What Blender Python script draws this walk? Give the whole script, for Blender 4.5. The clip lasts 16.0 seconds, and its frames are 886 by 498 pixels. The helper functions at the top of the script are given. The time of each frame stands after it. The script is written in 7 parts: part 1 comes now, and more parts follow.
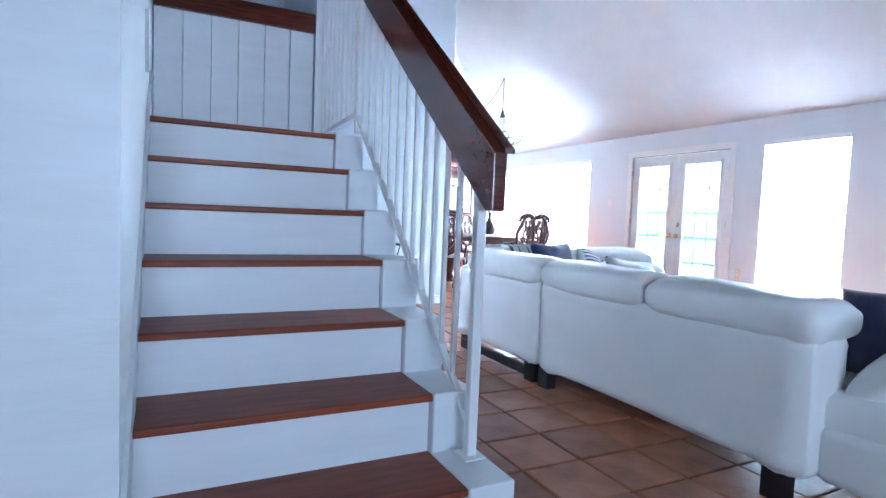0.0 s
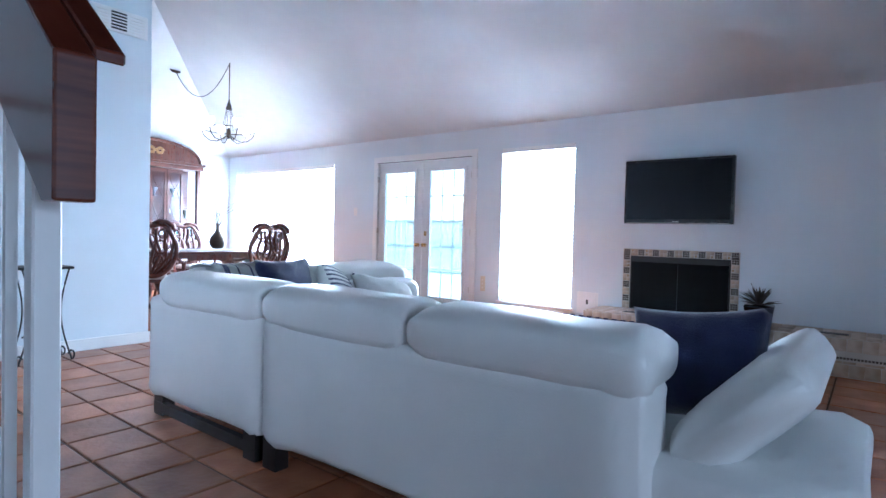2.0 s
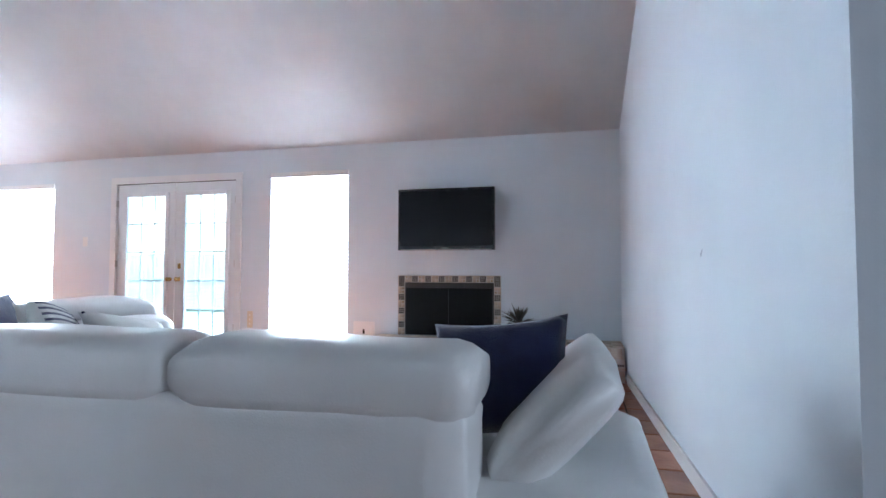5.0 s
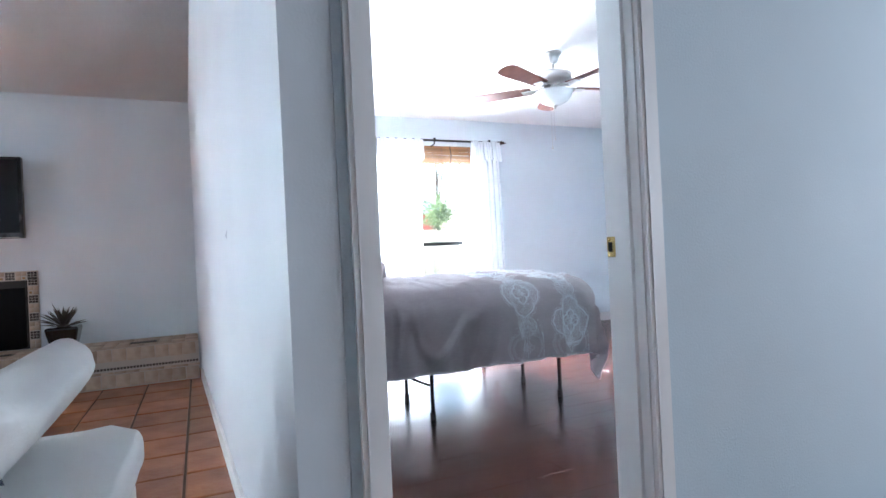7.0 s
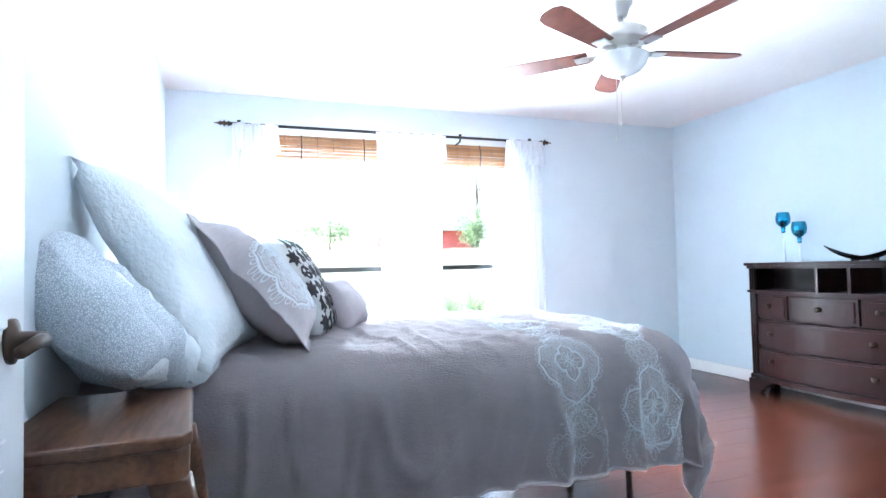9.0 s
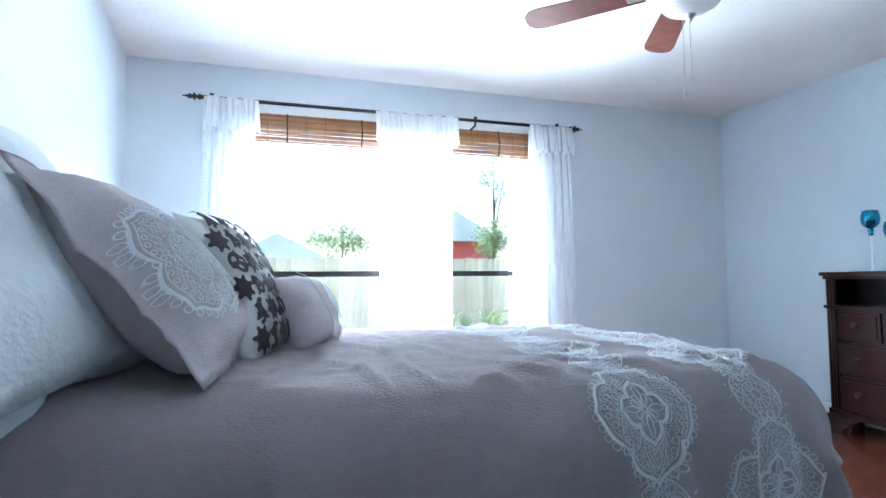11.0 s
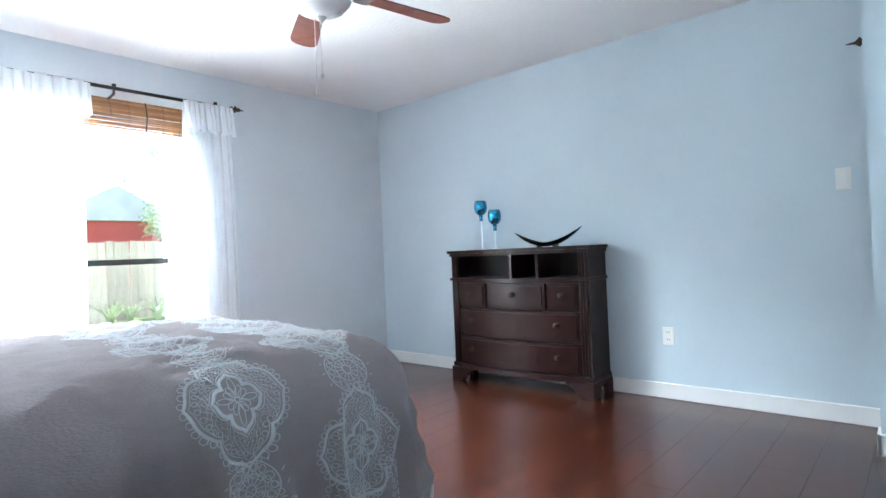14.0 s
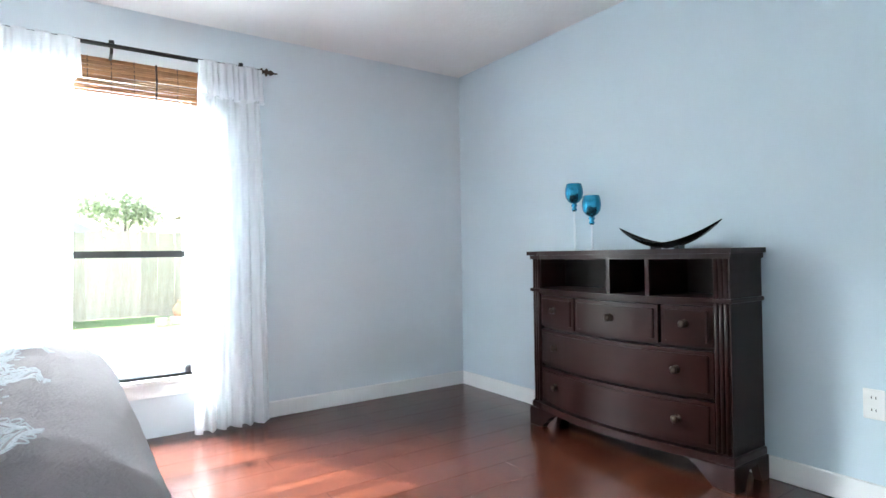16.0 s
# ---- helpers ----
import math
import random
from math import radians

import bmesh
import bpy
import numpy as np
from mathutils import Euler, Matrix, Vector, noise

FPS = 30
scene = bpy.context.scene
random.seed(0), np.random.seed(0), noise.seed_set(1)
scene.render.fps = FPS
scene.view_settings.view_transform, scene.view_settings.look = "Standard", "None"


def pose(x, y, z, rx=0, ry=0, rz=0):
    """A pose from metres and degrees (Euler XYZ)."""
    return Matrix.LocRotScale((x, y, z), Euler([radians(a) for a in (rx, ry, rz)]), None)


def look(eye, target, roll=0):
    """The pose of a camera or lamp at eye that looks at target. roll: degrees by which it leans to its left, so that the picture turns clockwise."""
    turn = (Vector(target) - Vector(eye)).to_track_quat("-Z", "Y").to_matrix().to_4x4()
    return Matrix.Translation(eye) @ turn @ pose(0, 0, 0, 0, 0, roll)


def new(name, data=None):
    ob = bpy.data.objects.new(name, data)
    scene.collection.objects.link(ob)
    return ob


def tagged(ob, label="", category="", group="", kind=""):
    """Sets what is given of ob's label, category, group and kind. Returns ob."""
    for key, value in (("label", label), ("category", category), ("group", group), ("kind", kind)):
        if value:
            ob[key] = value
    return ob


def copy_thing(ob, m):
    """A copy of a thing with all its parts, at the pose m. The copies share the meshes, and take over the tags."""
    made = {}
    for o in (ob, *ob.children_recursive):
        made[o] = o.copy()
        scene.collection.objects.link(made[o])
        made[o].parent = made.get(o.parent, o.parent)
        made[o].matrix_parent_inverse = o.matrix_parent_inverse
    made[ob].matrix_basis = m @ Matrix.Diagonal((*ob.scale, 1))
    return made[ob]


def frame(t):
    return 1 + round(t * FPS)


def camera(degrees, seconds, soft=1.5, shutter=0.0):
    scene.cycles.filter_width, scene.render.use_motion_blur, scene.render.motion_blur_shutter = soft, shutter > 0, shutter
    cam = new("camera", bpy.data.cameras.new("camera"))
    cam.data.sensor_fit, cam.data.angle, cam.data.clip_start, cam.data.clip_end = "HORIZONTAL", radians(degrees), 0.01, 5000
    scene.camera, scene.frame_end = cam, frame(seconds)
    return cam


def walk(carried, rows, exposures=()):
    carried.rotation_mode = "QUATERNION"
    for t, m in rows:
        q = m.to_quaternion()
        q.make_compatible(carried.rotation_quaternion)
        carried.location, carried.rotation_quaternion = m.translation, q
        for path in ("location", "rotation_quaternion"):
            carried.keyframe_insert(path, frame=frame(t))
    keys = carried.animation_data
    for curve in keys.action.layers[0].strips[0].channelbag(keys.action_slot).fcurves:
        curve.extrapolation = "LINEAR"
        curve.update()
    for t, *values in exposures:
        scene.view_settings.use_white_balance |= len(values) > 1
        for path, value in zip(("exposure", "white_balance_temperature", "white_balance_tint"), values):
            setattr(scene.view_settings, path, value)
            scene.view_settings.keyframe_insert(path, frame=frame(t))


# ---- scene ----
cam = camera(77.4, 16.0, soft=1.5, shutter=0.0)
PATH = [
    (0, (-0.037, 0.459, 1.066), (0.855, 2.245, 0.943), 2.3),
    (0.5, (0.061, 0.616, 1.041), (0.943, 2.408, 0.937), 2.0),
    (1, (0.181, 0.762, 1.038), (1.079, 2.546, 0.934), 2.3),
    (1.5, (0.355, 0.902, 1.058), (1.589, 2.473, 0.976), 1.9),
    (2, (0.653, 1.181, 1.056), (2.229, 2.411, 1.003), 1.5),
    (2.5, (0.963, 1.314, 1.063), (2.623, 2.429, 1.067), 1.6),
    (3, (1.194, 1.433, 1.11), (2.932, 2.421, 1.150), 1.1),
    (3.2, (1.272, 1.465, 1.10), (3.029, 2.42, 1.151), 1.1),
    (5.5, (0.724, 1.309, 0.975), (2.715, 1.488, 1.043), -0.7),
    (6, (0.705, 1.211, 0.972), (2.692, 0.983, 1.009), -1.6),
    (6.5, (0.792, 1.09, 0.952), (2.7, 0.49, 0.966), -2.3),
    (7, (1.017, 0.971, 0.97), (2.847, 0.162, 0.973), -2.7),
    (7.5, (1.259, 0.827, 0.975), (3.053, -0.056, 0.973), -2.1),
    (8, (1.522, 0.637, 0.993), (3.333, -0.211, 1.003), -1.9),
    (8.5, (1.849, 0.454, 1.028), (3.704, -0.291, 1.062), -1.6),
    (8.7, (1.936, 0.408, 1.033), (3.805, -0.303, 1.082), -1.5),
    (10.8, (2.739, 0.062, 0.988), (4.656, -0.497, 1.098), -0.4),
    (11, (2.738, 0.063, 0.974), (4.639, -0.549, 1.094), -0.5),
    (11.5, (2.683, 0.009, 0.97), (4.519, -0.775, 1.084), -0.9),
    (12, (2.599, -0.05, 0.968), (4.34, -1.028, 1.073), -1.3),
    (12.5, (2.553, -0.092, 0.98), (4.159, -1.281, 1.053), -2.1),
    (13, (2.525, -0.127, 0.98), (3.981, -1.498, 1.018), -2.5),
    (13.5, (2.524, -0.112, 1.001), (3.868, -1.593, 1.017), -2.7),
    (14, (2.579, -0.09, 1.007), (3.897, -1.594, 1.021), -2.5),
    (14.5, (2.678, -0.19, 1.012), (3.979, -1.709, 1.019), -2.4),
    (15, (2.854, -0.385, 1.031), (4.138, -1.918, 1.034), -2.2),
    (15.5, (2.98, -0.762, 1.01), (4.421, -2.148, 1.035), -1.7),
    (16, (3.029, -1.164, 1.007), (4.681, -2.291, 1.028), -0.9),
]
EXPOSURES = [(0.0, 2.9, 4900.0, 5.0), (1.0, 2.65, 4850.0, 5.0), (2.5, 2.3, 4850.0, 6.0), (5.5, 2.5, 5600.0, 8.0), (7.0, 2.75, 5750.0, 8.0), (8.5, 3.0, 5650.0, 6.0), (11.0, 1.95, 5400.0, 3.0), (12.0, 1.82, 5500.0, 4.0), (14.0, 2.15, 5950.0, 4.0), (16.0, 2.2, 6150.0, 2.0)]
walk(cam, [(t, look(eye, target, roll)) for t, eye, target, roll in PATH], EXPOSURES)

# ---- world and sun ----
SUN_AZ, SUN_EL = 0.468, 0.84           # direction to the sun: (cos, sin) in plan, height
world = bpy.data.worlds.new("sky")
scene.world = world
world.use_nodes = True
wn = world.node_tree
sky = wn.nodes.new("ShaderNodeTexSky")
sky.sky_type = "NISHITA"
sky.sun_disc = False
sky.sun_elevation = SUN_EL
sky.sun_rotation = math.pi / 2 - SUN_AZ
sky.air_density, sky.dust_density = 1.2, 2.5
bgd = wn.nodes["Background"]
wn.links.new(sky.outputs[0], bgd.inputs[0])
bgd.inputs[1].default_value = 0.15

sun = new("sun", bpy.data.lights.new("sun", "SUN"))
sun.data.energy, sun.data.angle, sun.data.color = 5.0, radians(0.6), (1.0, 0.95, 0.88)
sdir = Vector((math.cos(SUN_EL) * math.cos(SUN_AZ), math.cos(SUN_EL) * math.sin(SUN_AZ), math.sin(SUN_EL)))
sun.matrix_world = look(sdir * 50, (0, 0, 0))


def window_light(y, z, w, h, watts, x=6.9):
    """Sky light that enters by a window."""
    la = new("window_light", bpy.data.lights.new("window_light", "AREA"))
    la.data.shape, la.data.size, la.data.size_y = "RECTANGLE", w, h
    la.data.energy, la.data.color = watts, (0.93, 0.97, 1.0)
    la.matrix_world = look((x, y, z), (x - 1, y, z + 0.12))
    la.data.spread = radians(125)
    return la


window_light(9.40, 1.24, 2.7, 1.7, 190, 6.76)
window_light(4.385, 1.18, 0.94, 1.85, 74, 6.76)


def unseen_lamp(name, eye, target, w, h, watts, colour, wide=180):
    """An added area lamp, clear of the view, in place of sky, bounce or fill light."""
    la = new(name, bpy.data.lights.new(name, "AREA"))
    la.data.shape, la.data.size, la.data.size_y = "RECTANGLE", w, h
    la.data.energy, la.data.color = watts, colour
    la.data.spread = radians(wide)
    la.matrix_world = look(eye, target)
    return la


unseen_lamp("bedroom_sky_light", (7.7, -0.9, 2.75), (4.9, -1.1, 0.7), 2.4, 0.9, 330, (0.93, 0.97, 1.0), 130)
# Lamp laid on the patio, hidden by the sill, to boost its sunlit bounce.
unseen_lamp("patio_bounce_light", (8.6, -0.9, -0.02), (5.4, -0.9, 2.2), 3.0, 2.4, 150, (0.93, 0.97, 1.0), 84)
# Added fill for stairs and hall; the entry wall has no window here.
unseen_lamp("entry_fill_light", (0.2, -4.1, 1.5), (0.4, 2.0, 1.0), 2.6, 1.6, 22, (0.90, 0.95, 1.0))

# ---- materials ----
def mat(name, colour, rough=0.5, metal=0.0, spec=0.5, var=0.0, scale=6.0, bump=0.0, bscale=60.0, colour2=None,
        stretch=(1, 1, 1), rand=0.0, island=False, coat=0.0, blotch=2.0, obj=True, sheen=0.0):
    """A painted, cast or woven surface: base colour, variation at two scales, fine relief."""
    m = bpy.data.materials.new(name)
    m.use_nodes = True
    n, l = m.node_tree.nodes, m.node_tree.links
    p = n["Principled BSDF"]
    p.inputs["Roughness"].default_value = rough
    p.inputs["Metallic"].default_value = metal
    p.inputs["Specular IOR Level"].default_value = spec
    p.inputs["Coat Weight"].default_value = coat
    p.inputs["Coat Roughness"].default_value = 0.15
    p.inputs["Sheen Weight"].default_value = sheen
    p.inputs["Base Color"].default_value = (*colour, 1)
    tc = n.new("ShaderNodeTexCoord")
    mp = n.new("ShaderNodeMapping")
    mp.inputs["Scale"].default_value = stretch
    l.new(tc.outputs["Object"], mp.inputs[0])
    src = mp.outputs[0]
    if var or colour2:
        a = n.new("ShaderNodeTexNoise")
        a.inputs["Scale"].default_value, a.inputs["Detail"].default_value = scale, 6
        b = n.new("ShaderNodeTexNoise")
        b.inputs["Scale"].default_value, b.inputs["Detail"].default_value = blotch, 3
        l.new(src, a.inputs[0]), l.new(src, b.inputs[0])
        mix = n.new("ShaderNodeMath")
        mix.operation = "MULTIPLY_ADD"
        l.new(a.outputs[0], mix.inputs[0])
        mix.inputs[1].default_value = 0.6
        l.new(b.outputs[0], mix.inputs[2])
        ramp = n.new("ShaderNodeMapRange")
        ramp.inputs[1].default_value, ramp.inputs[2].default_value = 0.55, 1.05
        l.new(mix.outputs[0], ramp.inputs[0])
        mc = n.new("ShaderNodeMix")
        mc.data_type = "RGBA"
        c2 = colour2 or tuple(min(1, c * (1 - var)) for c in colour)
        mc.inputs[6].default_value, mc.inputs[7].default_value = (*colour, 1), (*c2, 1)
        l.new(ramp.outputs[0], mc.inputs[0])
        out = mc.outputs[2]
        if rand:
            oi = n.new("ShaderNodeNewGeometry" if island else "ShaderNodeObjectInfo")
            hs = n.new("ShaderNodeHueSaturation")
            mr = n.new("ShaderNodeMapRange")
            mr.inputs[3].default_value, mr.inputs[4].default_value = 1 - rand, 1 + rand
            l.new(oi.outputs["Random Per Island" if island else "Random"], mr.inputs[0])
            l.new(mr.outputs[0], hs.inputs["Value"])
            l.new(out, hs.inputs["Color"])
            out = hs.outputs[0]
        l.new(out, p.inputs["Base Color"])
        rr = n.new("ShaderNodeMapRange")
        rr.inputs[3].default_value, rr.inputs[4].default_value = max(0.02, rough - 0.06), min(1, rough + 0.08)
        l.new(a.outputs[0], rr.inputs[0])
        l.new(rr.outputs[0], p.inputs["Roughness"])
    if bump:
        t = n.new("ShaderNodeTexNoise")
        t.inputs["Scale"].default_value, t.inputs["Detail"].default_value = bscale, 4
        l.new(src, t.inputs[0])
        bp = n.new("ShaderNodeBump")
        bp.inputs["Strength"].default_value, bp.inputs["Distance"].default_value = bump, 0.01
        l.new(t.outputs[0], bp.inputs["Height"])
        l.new(bp.outputs[0], p.inputs["Normal"])
    return m


def emit(name, colour, power):
    m = bpy.data.materials.new(name)
    m.use_nodes = True
    p = m.node_tree.nodes["Principled BSDF"]
    p.inputs["Base Color"].default_value = (*colour, 1)
    p.inputs["Emission Color"].default_value = (*colour, 1)
    p.inputs["Emission Strength"].default_value = power
    return m


def clear_glass(name, tint=(1, 1, 1), rough=0.0, gloss=0.08):
    """Thin pane: mostly clear, with a weak mirror."""
    m = bpy.data.materials.new(name)
    m.use_nodes = True
    n, l = m.node_tree.nodes, m.node_tree.links
    n.remove(n["Principled BSDF"])
    tr, gl, mx, fr = n.new("ShaderNodeBsdfTransparent"), n.new("ShaderNodeBsdfGlossy"), n.new("ShaderNodeMixShader"), n.new("ShaderNodeMapRange")
    lw, pw = n.new("ShaderNodeLayerWeight"), n.new("ShaderNodeMath")
    pw.operation = "POWER"
    pw.inputs[1].default_value = 4.0
    l.new(lw.outputs["Facing"], pw.inputs[0]), l.new(pw.outputs[0], fr.inputs[0])
    fr.inputs[3].default_value, fr.inputs[4].default_value = gloss / 2, 0.6
    tr.inputs[0].default_value = (*tint, 1)
    gl.inputs["Roughness"].default_value = rough
    l.new(fr.outputs[0], mx.inputs[0]), l.new(tr.outputs[0], mx.inputs[1]), l.new(gl.outputs[0], mx.inputs[2])
    l.new(mx.outputs[0], n["Material Output"].inputs[0])
    return m


def sheer(name, colour, clear, weave=0.0):
    """Thin cloth: part of the light goes straight through, part is scattered through it."""
    m = bpy.data.materials.new(name)
    m.use_nodes = True
    n, l = m.node_tree.nodes, m.node_tree.links
    n.remove(n["Principled BSDF"])
    tr, tl, df = n.new("ShaderNodeBsdfTransparent"), n.new("ShaderNodeBsdfTranslucent"), n.new("ShaderNodeBsdfDiffuse")
    m1, m2 = n.new("ShaderNodeMixShader"), n.new("ShaderNodeMixShader")
    tl.inputs[0].default_value = df.inputs[0].default_value = (*colour, 1)
    m1.inputs[0].default_value, m2.inputs[0].default_value = 0.5, 1 - clear
    if weave:
        tc, nz, mr = n.new("ShaderNodeTexCoord"), n.new("ShaderNodeTexNoise"), n.new("ShaderNodeMapRange")
        mp = n.new("ShaderNodeMapping")
        mp.inputs["Scale"].default_value = (1, 1, 0.12)
        nz.inputs["Scale"].default_value = 45
        mr.inputs[3].default_value, mr.inputs[4].default_value = 1 - clear - weave, 1 - clear + weave
        l.new(tc.outputs["Object"], mp.inputs[0]), l.new(mp.outputs[0], nz.inputs[0]), l.new(nz.outputs[0], mr.inputs[0]), l.new(mr.outputs[0], m2.inputs[0])
    l.new(df.outputs[0], m1.inputs[1]), l.new(tl.outputs[0], m1.inputs[2])
    l.new(tr.outputs[0], m2.inputs[1]), l.new(m1.outputs[0], m2.inputs[2])
    l.new(m2.outputs[0], n["Material Output"].inputs[0])
    return m


def stave_floor(name):
    """Cherry laminate: short staves with grain, three to a plank."""
    m = bpy.data.materials.new(name)
    m.use_nodes = True
    n, l = m.node_tree.nodes, m.node_tree.links
    p = n["Principled BSDF"]
    tc = n.new("ShaderNodeTexCoord")
    mp = n.new("ShaderNodeMapping")
    l.new(tc.outputs["Object"], mp.inputs[0])
    oi = n.new("ShaderNodeObjectInfo")
    vm = n.new("ShaderNodeVectorMath")
    vm.operation = "MULTIPLY_ADD"
    l.new(oi.outputs["Random"], vm.inputs[0])
    vm.inputs[1].default_value = (7.3, 0.0, 0)
    l.new(mp.outputs[0], vm.inputs[2])
    bk = n.new("ShaderNodeTexBrick")
    bk.inputs["Color1"].default_value, bk.inputs["Color2"].default_value = (0, 0, 0, 1), (1, 1, 1, 1)
    bk.inputs["Mortar"].default_value = (0.3, 0.3, 0.3, 1)
    bk.inputs["Scale"].default_value = 1.0
    bk.inputs["Mortar Size"].default_value = 0.0006
    bk.inputs["Brick Width"].default_value, bk.inputs["Row Height"].default_value = 0.37, 0.0634
    bk.offset, bk.offset_frequency = 0.37, 2
    l.new(vm.outputs[0], bk.inputs[0])
    gr = n.new("ShaderNodeTexNoise")
    gr.inputs["Scale"].default_value, gr.inputs["Detail"].default_value, gr.inputs["Distortion"].default_value = 14, 8, 1.2
    mp2 = n.new("ShaderNodeMapping")
    mp2.inputs["Scale"].default_value = (0.5, 5, 1)
    l.new(vm.outputs[0], mp2.inputs[0]), l.new(mp2.outputs[0], gr.inputs[0])
    add = n.new("ShaderNodeMath")
    add.operation = "MULTIPLY_ADD"
    l.new(bk.outputs[0], add.inputs[0])
    add.inputs[1].default_value = 0.42
    l.new(gr.outputs[0], add.inputs[2])
    rp = n.new("ShaderNodeValToRGB")
    rp.color_ramp.elements[0].position, rp.color_ramp.elements[0].color = 0.3, (0.022, 0.0052, 0.0038, 1)
    rp.color_ramp.elements[1].position, rp.color_ramp.elements[1].color = 1.0, (0.088, 0.024, 0.0115, 1)
    e = rp.color_ramp.elements.new(0.62)
    e.color = (0.048, 0.0115, 0.0060, 1)
    l.new(add.outputs[0], rp.inputs[0])
    l.new(rp.outputs[0], p.inputs["Base Color"])
    p.inputs["Roughness"].default_value = 0.2
    p.inputs["Specular IOR Level"].default_value = 0.8
    rr = n.new("ShaderNodeMapRange")
    rr.inputs[3].default_value, rr.inputs[4].default_value = 0.17, 0.29
    l.new(gr.outputs[0], rr.inputs[0]), l.new(rr.outputs[0], p.inputs["Roughness"])
    return m


def lace(name, ground, figure, scale, edge=0.5, rough=0.85, vor=True):
    """Cloth with a printed or woven figure."""
    m = bpy.data.materials.new(name)
    m.use_nodes = True
    n, l = m.node_tree.nodes, m.node_tree.links
    p = n["Principled BSDF"]
    tc = n.new("ShaderNodeTexCoord")
    v = n.new("ShaderNodeTexVoronoi")
    v.feature = "DISTANCE_TO_EDGE"
    v.inputs["Scale"].default_value = scale
    l.new(tc.outputs["Object"], v.inputs[0])
    r = n.new("ShaderNodeMapRange")
    r.inputs[1].default_value, r.inputs[2].default_value = edge * 0.06, edge * 0.09
    l.new(v.outputs[0], r.inputs[0])
    mc = n.new("ShaderNodeMix")
    mc.data_type = "RGBA"
    mc.inputs[6].default_value, mc.inputs[7].default_value = (*figure, 1), (*ground, 1)
    l.new(r.outputs[0], mc.inputs[0]), l.new(mc.outputs[2], p.inputs["Base Color"])
    p.inputs["Roughness"].default_value = rough
    return m


WALL = mat("blue_grey_wall_paint", (0.56, 0.645, 0.70), 0.75, var=0.04, scale=3, bump=0.12, bscale=140, spec=0.3)
WALL_L = mat("pale_living_wall_paint", (0.69, 0.745, 0.79), 0.72, var=0.04, scale=3, bump=0.07, bscale=140, spec=0.3)
CEIL = mat("textured_white_ceiling", (0.78, 0.77, 0.77), 0.85, var=0.03, scale=4, bump=0.35, bscale=38, spec=0.2)
CEIL_LIV = mat("textured_offwhite_ceiling", (0.80, 0.80, 0.81), 0.85, var=0.04, scale=4, bump=0.35, bscale=38, spec=0.2)
TRIM = mat("white_gloss_trim", (0.80, 0.80, 0.80), 0.35, var=0.04, scale=8, bump=0.04, bscale=40)
STAIR_W = mat("white_brushed_stair_paint", (0.74, 0.76, 0.79), 0.4, var=0.06, scale=9, bump=0.07, bscale=30, stretch=(1, 8, 8))
MAHOG = mat("glossy_mahogany", (0.13, 0.030, 0.015), 0.2, colour2=(0.055, 0.012, 0.008), scale=9, stretch=(1, 14, 14), coat=0.5, blotch=3)
TREADW = mat("reddish_oak_tread", (0.26, 0.060, 0.022), 0.45, spec=0.3, colour2=(0.14, 0.028, 0.011), scale=10, stretch=(1.2, 16, 16), bump=0.06, bscale=60, coat=0.04)
SALT = mat("saltillo_clay", (0.42, 0.17, 0.075), 0.42, colour2=(0.26, 0.085, 0.035), scale=7, blotch=2.6, rand=0.22, bump=0.25, bscale=30, coat=0.25)
SALT_FAR = mat("saltillo_clay_far", (0.42, 0.17, 0.075), 0.42, colour2=(0.26, 0.085, 0.035), scale=7, blotch=2.6, rand=0.22, island=True, bump=0.25, bscale=30, coat=0.25)
GROUT = mat("dark_grout", (0.11, 0.075, 0.055), 0.9, var=0.2, scale=20, bump=0.3, bscale=90)
LEATHER = mat("white_leather", (0.80, 0.80, 0.79), 0.36, var=0.05, scale=4, bump=0.10, bscale=160, coat=0.1)
BLACKW = mat("black_stained_wood", (0.012, 0.010, 0.010), 0.4, var=0.3, scale=12)
TVB = mat("black_tv_plastic", (0.012, 0.012, 0.014), 0.25, var=0.1)
SCREEN = mat("dark_tv_screen", (0.006, 0.007, 0.010), 0.22, var=0.1, spec=0.25)
STONE = mat("travertine", (0.55, 0.45, 0.36), 0.6, colour2=(0.38, 0.28, 0.20), scale=12, blotch=5, rand=0.18, bump=0.4, bscale=50)
STONE_D = mat("dark_mosaic", (0.05, 0.04, 0.035), 0.4, var=0.3, rand=0.4)
STONE_M = mat("tan_mosaic", (0.36, 0.22, 0.10), 0.45, var=0.3, rand=0.3)
MORTAR = mat("pale_mortar", (0.55, 0.50, 0.44), 0.9, var=0.1, bump=0.3)
FIREB = mat("black_fire_glass", (0.004, 0.004, 0.005), 0.3, var=0.1, spec=0.07)
SOOT = mat("firebox_black_metal", (0.015, 0.014, 0.013), 0.5, var=0.3)
BRASS = mat("polished_brass", (0.75, 0.52, 0.20), 0.22, metal=1.0, var=0.08)
CHROME = mat("brushed_nickel", (0.62, 0.60, 0.58), 0.28, metal=1.0, var=0.06)
IRON = mat("black_iron", (0.018, 0.017, 0.017), 0.45, metal=0.3, var=0.2)
BRONZE = mat("dark_bronze", (0.06, 0.04, 0.03), 0.4, metal=0.7, var=0.2)
NAVY = mat("navy_velvet", (0.012, 0.018, 0.085), 0.9, var=0.35, scale=25, bump=0.5, bscale=220, sheen=0.4)
CREAMC = mat("cream_cloth", (0.72, 0.72, 0.70), 0.9, var=0.06, scale=30, bump=0.35, bscale=240)
